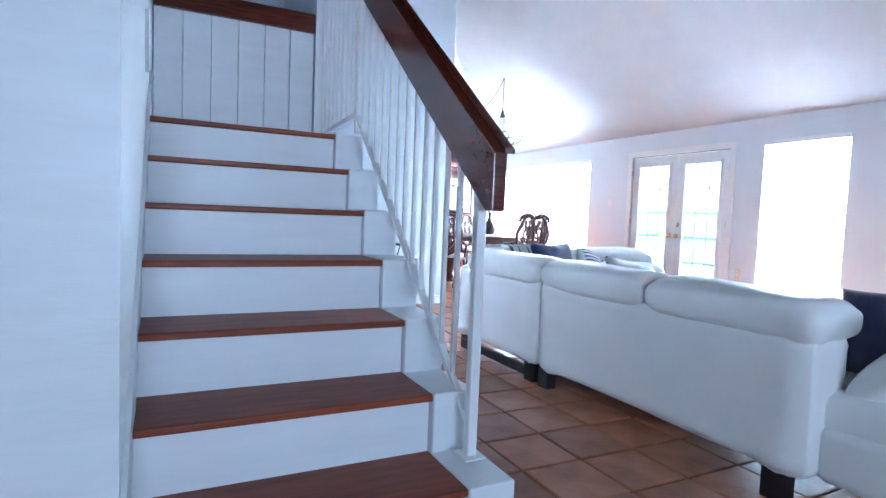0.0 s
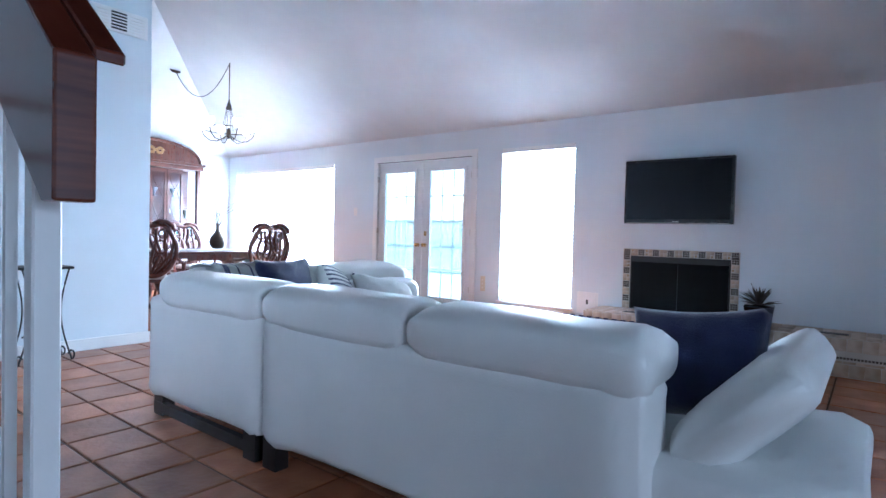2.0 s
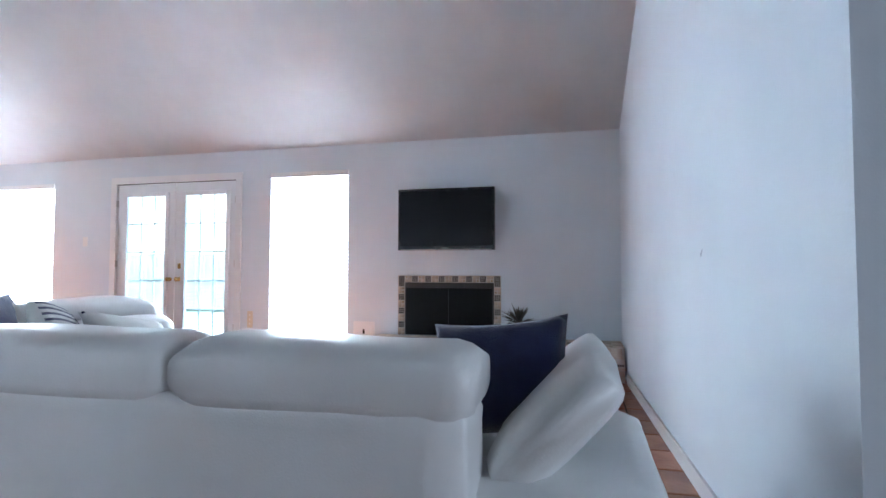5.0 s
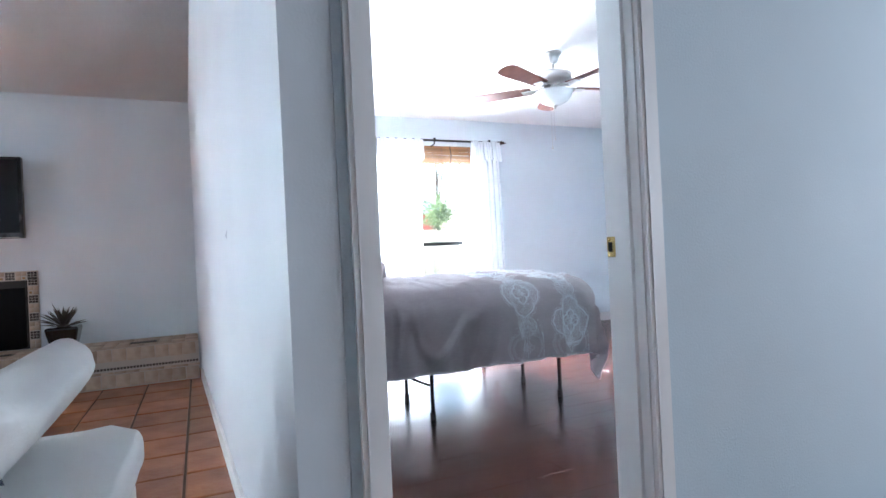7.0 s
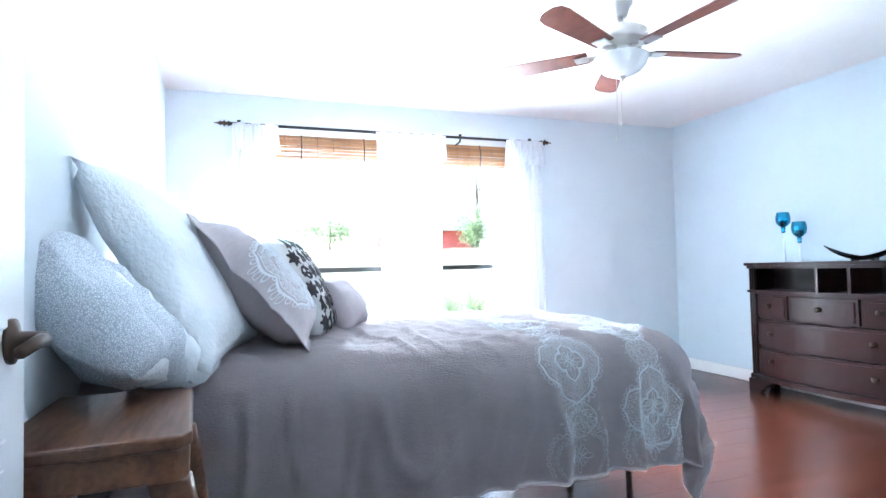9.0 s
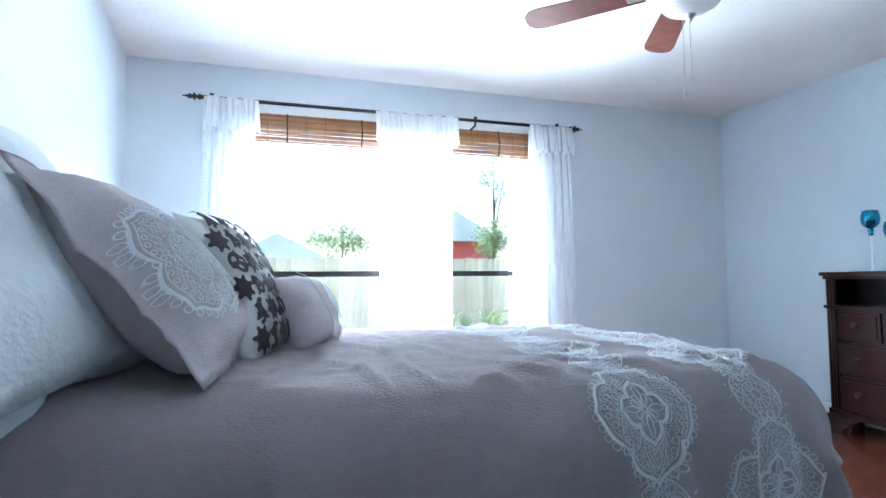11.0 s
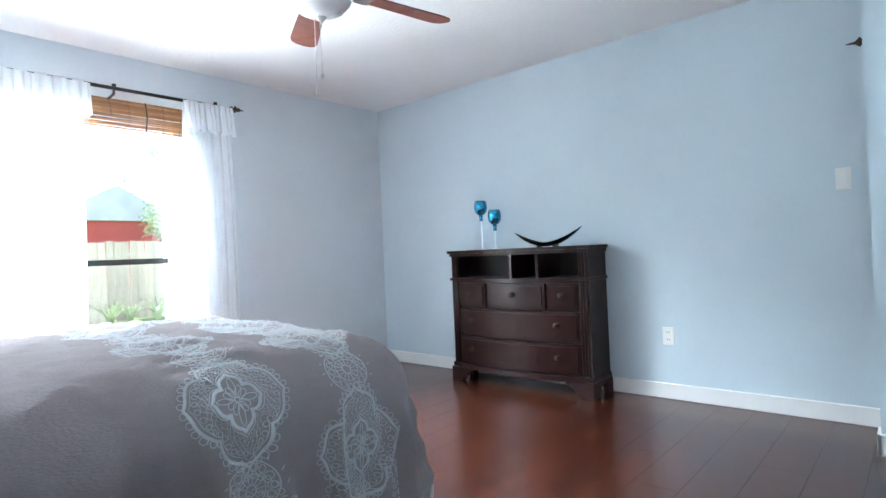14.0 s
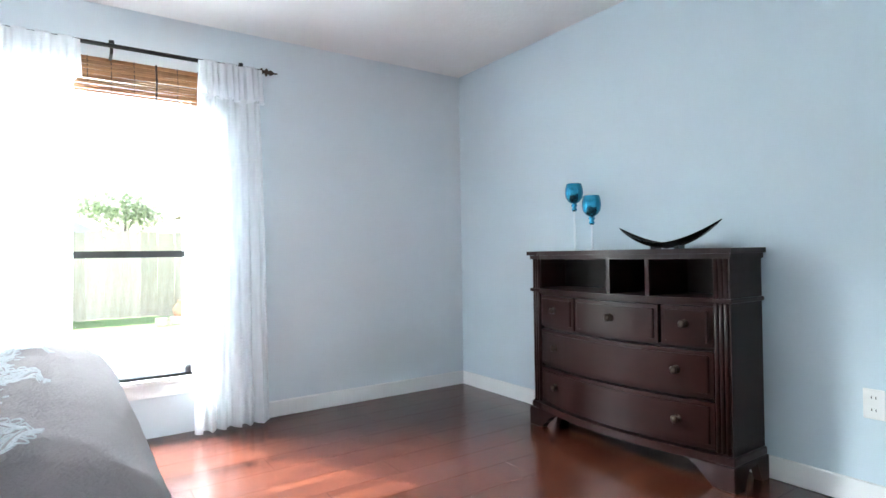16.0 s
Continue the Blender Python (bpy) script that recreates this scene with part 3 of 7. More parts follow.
structure("wall_understair", bm, WALL_L, "pale painted wall beside the landing", "wall")
bm = bmesh.new()
box(bm, -0.135, 1.0, 6.3, 6.40, 1.4, 4.4)
structure("wall_upstairs", bm, WALL_L, "pale painted wall above the landing", "wall")
# notched wall edge of the upper flight
notch = thing("upper_stringer", "white stepped edge of the upper flight on the stair wall", "stringer", kind="structure")
for z0, y0 in ((1.66, 3.30), (1.95, 3.05), (2.24, 2.8)):
    bm = bmesh.new()
    extrude_x(bm, [(y0, z0 + 0.1), (y0 + 0.05, z0), (y0 + 0.06, z0), (y0 + 0.06, z0 + 0.26), (y0, z0 + 0.26)], -0.134, -0.118)
    part("moulding", bm, STAIR_W, notch)
for yy, zz, ln in ((2.25, 1.75, 0.05), (2.31, 1.66, 0.09), (2.42, 1.88, 0.06), (2.36, 1.82, 0.03)):
    bm = bmesh.new()
    box(bm, -0.1345, -0.1335, yy, yy + 0.02, zz, zz + ln)
    part("scuff_mark", bm, mat("grey_scuff", (0.45, 0.47, 0.5), 0.8, var=0.3, scale=40), stair)

# air return on the tall wall
vent = thing("air_vent", "white metal air return with three rows of louvres", "vent", (2.70, 6.395, 2.82))
bm = bmesh.new()
box(bm, -0.24, 0.24, -0.012, 0, -0.10, 0.10)
rounded(bm, 0.004, 1)
part("frame", bm, TRIM, vent)
for c in (-0.15, 0.0, 0.15):
    for k in range(6):
        bm = bmesh.new()
        box(bm, c - 0.062, c + 0.062, -0.018, -0.013, -0.075 + k * 0.027, -0.062 + k * 0.027)
        part("louvre", bm, SOOT if c == 0 else PLASTIC, vent)

# wrought-iron console
cons = thing("iron_console", "small black wrought-iron console with curled feet by the wall", "console", (2.09, 6.17, 0))
cons.scale = (0.62, 1, 1)
bm = bmesh.new()
box(bm, -0.28, 0.28, -0.14, 0.14, 0.715, 0.735)
rounded(bm, 0.006, 1)
part("top", bm, IRON, cons)
for sx in (-1, 1):
    for sy in (-1, 1):
        bm = bmesh.new()
        pts = []
        for i in range(19):
            f = i / 18
            z = 0.715 * (1 - f) + 0.03 * f
            pts.append((sx * (0.24 - 0.10 * math.sin(f * math.pi) + 0.03 * f), sy * 0.10, z))
        for i in range(8):
            a = i / 7 * 4.4
            pts.append((sx * (0.27 + 0.035 * math.sin(a)), sy * 0.10, 0.047 - 0.035 * math.cos(a)))
        tube(bm, pts, 0.009, 6)
        part("leg", bm, IRON, cons, smooth=True)
bm = bmesh.new()
tube(bm, [(-0.2, 0, 0.2), (0, 0, 0.27), (0.2, 0, 0.2)], 0.007, 6)
part("stretcher", bm, IRON, cons)

# ---- sectional sofa ----
def cushion(name, parent, x0, x1, y0, y1, z0, z1, r, material=None, puff=0.0, seg=4, label="", sub=5):
    """A soft block: rounded edges and a slightly swollen, uneven skin."""
    bm = bmesh.new()
    box(bm, x0, x1, y0, y1, z0, z1)
    bmesh.ops.subdivide_edges(bm, edges=bm.edges[:], cuts=sub, use_grid_fill=True)
    cx, cy, cz = (x0 + x1) / 2, (y0 + y1) / 2, (z0 + z1) / 2
    hx, hy, hz = (x1 - x0) / 2, (y1 - y0) / 2, (z1 - z0) / 2
    for vtx in bm.verts:
        q = Vector((vtx.co.x - cx, vtx.co.y - cy, vtx.co.z - cz))
        i = Vector((max(-hx + r, min(hx - r, q.x)), max(-hy + r, min(hy - r, q.y)), max(-hz + r, min(hz - r, q.z))))
        d = q - i
        q = i + (d.normalized() * r if d.length > 1e-6 else d)
        sw = puff * (1 - (q.x / hx) ** 2 * 0.7) * (1 - (q.y / hy) ** 2 * 0.7)
        q.z += sw * (1 if q.z > 0 else -0.3)
        w = noise.noise(Vector((cx + q.x, cy + q.y, cz + q.z)) * 4.0) * 0.006
        vtx.co = Vector((cx + q.x + w, cy + q.y + w, cz + q.z + w))
    bmesh.ops.subdivide_edges(bm, edges=bm.edges[:], cuts=1, use_grid_fill=True, smooth=0.6)
    return part(name, bm, material or LEATHER, parent, label, smooth=True)


def headroll(name, parent, y0, y1, x0=2.00, x1=2.33, z0=0.625, z1=0.815):
    """A padded headrest that rolls over the back."""
    bm = bmesh.new()
    n = 20

    def fn(u, v):
        a = 2 * math.pi * u
        c, s = math.cos(a), math.sin(a)
        e = 0.62
        px = (abs(c) ** e) * (1 if c > 0 else -1)
        pz = (abs(s) ** e) * (1 if s > 0 else -1)
        end = 1 - max(0, abs(v - 0.5) * 2 - 0.86) / 0.14 * 0.42
        x = (x0 + x1) / 2 + (x1 - x0) / 2 * px * (0.75 + 0.25 * end)
        z = (z0 + z1) / 2 + (z1 - z0) / 2 * pz * end
        if px < -0.5 and pz < 0:
            z -= 0.015
        y = y0 + 0.006 + (y1 - y0 - 0.012) * v
        w = noise.noise(Vector((x * 3, y * 3, z * 3))) * 0.010
        return (x + w, y, z + w)

    g = sheet(bm, fn, 28, n, close_u=True)
    bm.faces.new(g[0][::-1]), bm.faces.new(g[-1])
    return part(name, bm, LEATHER, parent, smooth=True)


sofa = thing("sectional_sofa", "large white leather sectional sofa on dark wooden legs", "sofa")
sofa.location, sofa.scale = (0.07, 0.04, 0), (1, 1.035, 1)
cushion("back_panel", sofa, 2.02, 2.26, 1.545, 3.165, 0.12, 0.665, 0.03, sub=7)
cushion("back_panel", sofa, 2.02, 2.26, 3.175, 4.22, 0.12, 0.665, 0.03, sub=7)
for ya, yb in ((1.53, 2.335), (2.345, 3.165), (3.175, 4.10)):
    headroll("headrest", sofa, ya, yb)
cushion("seat_base", sofa, 2.24, 2.99, 1.11, 4.15, 0.12, 0.30, 0.03, sub=6)
for ya, yb in ((1.085, 2.33), (2.34, 3.16)):
    cushion("seat_cushion", sofa, 2.12 if ya < 1.3 else 2.27, 3.06, ya, yb, 0.29, 0.45, 0.06, puff=0.015, sub=7)
cushion("side_panel", sofa, 2.10, 2.26, 1.10, 1.56, 0.12, 0.33, 0.03)
# short wing of the corner and its chaise
cushion("back_panel", sofa, 2.26, 3.85, 4.02, 4.24, 0.14, 0.66, 0.03, sub=7)
bm = bmesh.new()


def corner_roll(u, v):
    a = 2 * math.pi * u
    c, s = math.cos(a), math.sin(a)
    e = 0.62
    py = (abs(c) ** e) * (1 if c > 0 else -1)
    pz = (abs(s) ** e) * (1 if s > 0 else -1)
    end = 1 - max(0, abs(v - 0.5) * 2 - 0.86) / 0.14 * 0.42
    x = 2.20 + 1.68 * v
    y = 4.10 + 0.17 * py
    z = 0.74 + 0.085 * pz * end
    w = noise.noise(Vector((x * 3, y * 3, z * 3))) * 0.012
    return (x, y + w, z + w)


g = sheet(bm, corner_roll, 28, 30, close_u=True)
bm.faces.new(g[0][::-1]), bm.faces.new(g[-1])
part("headrest", bm, LEATHER, sofa, smooth=True)
cushion("back_cushion", sofa, 3.0, 3.92, 3.80, 4.04, 0.40, 0.70, 0.09, puff=0.02, sub=7)
cushion("seat_cushion", sofa, 2.27, 3.11, 3.17, 4.05, 0.29, 0.45, 0.06, puff=0.015, sub=7)
cushion("chaise_base", sofa, 3.06, 4.62, 3.34, 4.15, 0.12, 0.30, 0.03, sub=7)
cushion("chaise_cushion", sofa, 3.12, 4.66, 3.32, 4.05, 0.29, 0.43, 0.05, puff=0.015, sub=9)
for bx in (3.5, 3.9, 4.3):
    for by in (3.5, 3.75):
        bm = bmesh.new()
        bmesh.ops.create_uvsphere(bm, u_segments=10, v_segments=6, radius=0.012)
        part("button", bm, LEATHER, sofa, at=(bx, by, 0.443))
# tilting arm pad
bm = bmesh.new()


def arm_fn(u, v):
    a = 2 * math.pi * u
    c, s = math.cos(a), math.sin(a)
    e = 0.55
    px = (abs(c) ** e) * (1 if c > 0 else -1)
    pz = (abs(s) ** e) * (1 if s > 0 else -1)
    end = 1 - max(0, abs(v - 0.5) * 2 - 0.8) / 0.2 * 0.5
    w = noise.noise(Vector((px * 2, v * 3, pz * 2))) * 0.012
    return (0.42 * (2 * v - 1), 0.088 * px * end + w * 0.6, 0.21 * pz * (0.9 + 0.1 * end) + w)


g = sheet(bm, arm_fn, 24, 16, close_u=True)
bm.faces.new(g[0][::-1]), bm.faces.new(g[-1])
part("arm_pad", bm, LEATHER, sofa, "white leather tilting arm pad", smooth=True, at=(2.60, 1.365, 0.575, 43, 0, 0))
for lx, ly in ((2.06, 1.66), (2.06, 3.10), (2.06, 3.25), (2.08, 4.14), (2.98, 1.28), (4.5, 3.42), (4.5, 4.05), (3.0, 3.0)):
    bm = bmesh.new()
    box(bm, lx - 0.035, lx + 0.035, ly - 0.045, ly + 0.045, 0, 0.145)
    part("leg", bm, BLACKW, sofa, "black wooden block leg")
bm = bmesh.new()
box(bm, 2.04, 2.075, 3.25, 4.18, 0.02, 0.075)
part("plinth_rail", bm, BLACKW, sofa, "black wooden plinth rail")


def pillow_mesh(w, h, t, n=18, flange=0.0, pinch=0.10, crease=0.012, seed=0):
    """A stuffed pillow in the x, z plane, its foot at z = 0; with an optional flat flange."""
    bm = bmesh.new()
    grids = []
    for side in (1, -1):
        def fn(u, v, side=side):
            a, b = 2 * u - 1, 2 * v - 1
            r = max(abs(a), abs(b))
            inner = 1 - flange
            q = max(0.0, 1 - (abs(a) / inner) ** 2.4) * max(0.0, 1 - (abs(b) / inner) ** 2.4) if r < inner else 0.0
            d = t / 2 * (q ** 0.42) + 0.003
            k = 1 - pinch * (1 - abs(a) ** 2 if abs(b) > abs(a) else 1 - abs(b) ** 2) * r ** 3
            bend = crease * noise.noise(Vector((a * 2.2 + seed, b * 2.2, seed)))
            fold = crease * noise.noise(Vector((a * 4 + seed, b * 4, seed + side * 2))) * min(1, q * 2)
            return (w / 2 * a * k, side * (d + 0.5 * fold) + bend, h / 2 * (b * k + 1))
        grids.append(sheet(bm, fn, n, n))
    a, b = grids
    bmesh.ops.remove_doubles(bm, verts=bm.verts[:], dist=0.0001)
    edge = [v for row in (a, b) for v in [*row[0], *row[-1], *[r[0] for r in row], *[r[-1] for r in row]] if v.is_valid]
    bmesh.ops.remove_doubles(bm, verts=list(dict.fromkeys(edge)), dist=0.0075)
    return bm


def pillow(name, label, m, w, h, t, material, group="", **kw):
    th = thing(name, label, "pillow", m, group)
    part("cover", pillow_mesh(w, h, t, **kw), material, th, smooth=True)
    return th


SP = "cushions on the sofa"
pillow("throw_pillow", "navy blue velvet throw pillow leaning on the sofa's arm", (2.58, 1.62, 0.465, 14, 6, 84), 0.46, 0.38, 0.16, NAVY, SP, seed=3)
p2 = pillow("throw_pillow", "cream throw pillow with a woven navy band and tassels", (2.62, 2.09, 0.455, 16, 0, 90), 0.60, 0.31, 0.15, CREAMC, SP, seed=5)
for i in range(16):
    bm = bmesh.new()
    box(bm, -0.009, 0.009, -0.03, 0.03, -0.012, 0.008)
    part("woven_mark", bm, NAVY, p2, at=(-0.25 + 0.033 * i, 0, 0.297))
for sx in (-0.3, 0.3):
    bm = bmesh.new()
    tube(bm, [(0, 0, 0), (0.01 * sx, -0.01, -0.03), (0.05 * sx, -0.02, -0.075)], [0.008, 0.014, 0.018], 7)
    part("tassel", bm, NAVY, p2, at=(sx, 0, 0.30))
pillow("throw_pillow", "navy blue throw pillow in the sofa's corner", (2.85, 4.005, 0.47, -24, 0, 14), 0.50, 0.44, 0.16, NAVY, SP, seed=8)
p3 = pillow("throw_pillow", "navy and white striped throw pillow in the sofa's corner", (3.09, 3.82, 0.45, -28, 14, 26), 0.40, 0.42, 0.14, CREAMC, SP, seed=9)
for i in range(11):
    bm = bmesh.new()
    z = 0.045 + i * 0.033

    def fn(u, v, z=z):
        a, b = (2 * u - 1) * 0.95, (z + 0.014 * v) / 0.21 - 1
        q = max(0, 1 - abs(a) ** 2.4) * max(0, 1 - abs(b) ** 2.4)
        return (0.22 * a, -(0.14 / 2 * q ** 0.42 + 0.010), 0.21 * (b + 1))
    sheet(bm, fn, 10, 1)
    part("stripe", bm, NAVY, p3)
p4 = pillow("throw_pillow", "pale grey throw pillow edged with navy whip stitching", (3.37, 3.68, 0.44, -50, 12, -16), 0.50, 0.44, 0.15, CREAMC, SP, seed=12)
for i in range(13):
    bm = bmesh.new()
    tube(bm, [(-0.23 + i * 0.038, -0.012, 0.425), (-0.215 + i * 0.038, 0.0, 0.44), (-0.2 + i * 0.038, 0.012, 0.425)], 0.008, 6)
    part("stitch", bm, NAVY, p4)
for i in range(9):
    bm = bmesh.new()
    tube(bm, [(0.235, -0.012, 0.02 + i * 0.045), (0.25, 0, 0.035 + i * 0.045), (0.235, 0.012, 0.05 + i * 0.045)], 0.008, 6)
    part("stitch", bm, NAVY, p4)
pillow("throw_pillow", "plump white leather pillow on the far sofa seat", (3.69, 4.03, 0.44, -40, 4, -8), 0.52, 0.36, 0.16, LEATHER, SP, seed=14)
thr = thing("throw_blanket", "folded navy and white woven throw over the sofa's back", "blanket", (2.67, 4.27, 0.006))
bm = bmesh.new()


def throw_fn(u, v):
    a = (v - 0.5) * 2
    z = 0.838 - 0.04 * a * a if abs(a) < 0.55 else 0.826 - (abs(a) - 0.55) * 0.30
    y = a * 0.23
    return (-0.34 + 0.68 * u, y, z + 0.006 * noise.noise(Vector((u * 5, v * 5, 0))))


sheet(bm, throw_fn, 26, 24)
bmesh.ops.solidify(bm, geom=bm.faces[:], thickness=0.008)
part("cloth", bm, CREAMC, thr, smooth=True)
for i, wd in enumerate((0.05, 0.016, 0.016, 0.08, 0.016, 0.016, 0.05)):
    bm = bmesh.new()
    u0 = 0.08 + i * 0.125

    def st_fn(u, v, u0=u0, wd=wd):
        p = throw_fn(u0 + wd * u, v)
        return (p[0], p[1] * 1.02, p[2] + 0.006)
    sheet(bm, st_fn, 2, 24)
    part("stripe", bm, NAVY, thr)

# ---- fireplace wall ----
hearth = thing("hearth", "raised tumbled-travertine hearth with a dark mosaic line", "hearth", kind="structure")
bm = bmesh.new()
box(bm, 6.066, WX, 1.005, 3.515, 0.0, 0.312)
part("core", bm, MORTAR, hearth)
ST = []
for i in range(3):
    bm = bmesh.new()
    box(bm, -0.048, 0.048, -0.048, 0.048, 0, 0.008)
    for vtx in bm.verts:
        vtx.co.x += random.uniform(-0.004, 0.004)
        vtx.co.y += random.uniform(-0.004, 0.004)
    rounded(bm, 0.003, 1)
    ST.append(mesh_of("stone", bm, STONE))


def stone(parent, m, i):
    ob = new("stone_tile", ST[i % 3])
    ob.matrix_basis = m
    ob.parent = parent
    return ob


for i in range(25):
    y = 1.055 + i * 0.1004
    for j in range(2):
        stone(hearth, pose(6.066, y + (0.02 if j else 0), 0.058 if j == 0 else 0.259, 0, -90, 0) @ Matrix.Diagonal((1, 1, 1, 1)), i + j)
    for j in range(5):
        stone(hearth, pose(6.115 + j * 0.1, y, 0.311), i + j + 1)
for i in range(2):
    stone(hearth, pose(6.20 + i * 0.15, 3.515, 0.259, -90, 0, 0), i)
bm = bmesh.new()
for i in range(110):
    y = 1.012 + i * 0.0227
    box(bm, 6.058, 6.067, y, y + 0.017, 0.147, 0.164)
tagged(part("mosaic_line", bm, STONE_D, hearth), kind="stuff")
for i in range(28):
    stone(hearth, pose(6.066, 1.04 + i * 0.089, 0.122, 0, -90, 0) @ Matrix.Diagonal((0.2, 0.88, 1, 1)), i)
for yv in (1.42, 2.40, 3.08):
    gv = thing("hearth_vent", "dark metal vent grille let into the hearth", "vent", (6.24, yv, 0.3195))
    bm = bmesh.new()
    box(bm, -0.045, 0.045, -0.10, 0.10, 0, 0.003)
    part("frame", bm, BRONZE, gv)
    for k in range(9):
        bm = bmesh.new()
        box(bm, -0.036, 0.036, -0.088 + k * 0.0205, -0.076 + k * 0.0205, 0.003, 0.006)
        part("louvre", bm, SOOT, gv)

fp = thing("fireplace", "built-in fireplace with black glass doors and a mosaic surround", "fireplace", (0, 0.07, 0.022), kind="structure")
bm = bmesh.new()
box(bm, WX - 0.006, WX + 0.02, 2.19, 3.157, 0.30, 0.86)
part("firebox", bm, SOOT, fp)
for ya, yb in ((2.205, 2.672), (2.676, 3.142)):
    bm = bmesh.new()
    box(bm, WX - 0.012, WX - 0.007, ya, yb, 0.31, 0.80)
    part("glass_door", bm, FIREB, fp)
bm = bmesh.new()
box(bm, WX - 0.016, WX - 0.007, 2.20, 3.147, 0.81, 0.853)
part("hood_bar", bm, SOOT, fp)
surround = []
for ya, yb, za, zb in ((2.115, 2.19, 0.30, 0.935), (3.157, 3.235, 0.30, 0.935), (2.19, 3.157, 0.86, 0.935)):
    bm = bmesh.new()
    box(bm, WX - 0.010, WX, ya, yb, za, zb)
    surround.append(part("surround", bm, MORTAR, fp))
TS = {}
for key, mt in (("l", STONE), ("d", STONE_D), ("t", STONE_M)):
    bm = bmesh.new()
    box(bm, -0.006, 0, -0.009, 0.009, -0.009, 0.009)
    TS[key] = mesh_of("mosaic", bm, mt)
bm = bmesh.new()
box(bm, -0.006, 0, -0.017, 0.017, -0.017, 0.017)
TS["L"] = mesh_of("mosaic", bm, STONE)


def mosaic(parent, yc, zc, kind):
    """One square of the border: nine small stones or four larger ones."""
    if kind == "d":
        for a in (-1, 0, 1):
            for b in (-1, 0, 1):
                ob = new("mosaic_stone", TS["d"])
                ob.matrix_basis = pose(WX - 0.010, yc + a * 0.0215, zc + b * 0.0215)
                ob.parent = parent
    else:
        for a in (-1, 1):
            for b in (-1, 1):
                ob = new("mosaic_stone", TS["t" if random.random() < 0.25 else "L"])
                ob.matrix_basis = pose(WX - 0.010, yc + a * 0.0185, zc + b * 0.0185)
                ob.parent = parent


for i in range(15):
    mosaic(surround[2], 2.155 + i * 0.0742, 0.897, "d" if i % 2 == 0 else "l")
for i in range(8):
    for s, yc in ((0, 2.152), (1, 3.196)):
        mosaic(surround[s], yc, 0.335 + i * 0.0735, "d" if i % 2 == 1 else "l")

tv = thing("television", "large black flat-screen television on the wall above the fireplace", "television", (6.375, 2.735, 1.54))
bm = bmesh.new()
box(bm, -0.035, 0.03, -0.511, 0.511, -0.321, 0.321)
rounded(bm, 0.006, 2)
part("body", bm, TVB, tv)
bm = bmesh.new()
box(bm, -0.0375, -0.0355, -0.487, 0.487, -0.278, 0.297)
part("screen", bm, SCREEN, tv)
bm = bmesh.new()
box(bm, -0.0385, -0.036, -0.03, 0.03, -0.303, -0.297)
part("emblem", bm, CHROME, tv)
bm = bmesh.new()
box(bm, -0.037, -0.0355, -0.48, 0.48, -0.3165, -0.3125)
part("trim_line", bm, CHROME, tv)
bm = bmesh.new()
box(bm, 0.03, 0.165, -0.15, 0.15, -0.12, 0.12)
part("wall_mount", bm, IRON, tv)

pl = thing("potted_succulent", "spiky dark succulent in a square black pot on the hearth", "plant", (6.25, 1.97, 0.319))
pl.scale = (1.55, 1.55, 1.5)
bm = bmesh.new()
vs = box(bm, -0.07, 0.07, -0.07, 0.07, 0, 0.125)
for vtx in bm.verts:
    k = 0.72 if vtx.co.z < 0.01 else 1.06
    vtx.co.x *= k
    vtx.co.y *= k
rounded(bm, 0.014, 2)
part("pot", bm, BLACKG, pl)
for i in range(34):
    a = random.uniform(0, 6.28)
    el = random.uniform(0.15, 1.45)
    ln = random.uniform(0.10, 0.15)
    d = Vector((math.cos(a) * math.cos(el), math.sin(a) * math.cos(el), math.sin(el)))
    s = d.cross(Vector((0, 0, 1))).normalized() * 0.009
    o = Vector((0, 0, 0.12))
    bm = bmesh.new()
    m1 = o + d * ln * 0.5 + Vector((0, 0, 0.008))
    tip = o + d * ln
    q = [bm.verts.new(p) for p in (o - s, o + s, m1 + s * 1.1, tip, m1 - s * 1.1)]
    bm.faces.new(q)
    bmesh.ops.solidify(bm, geom=bm.faces[:], thickness=0.003)
    part("leaf", bm, LEAF_D, pl)

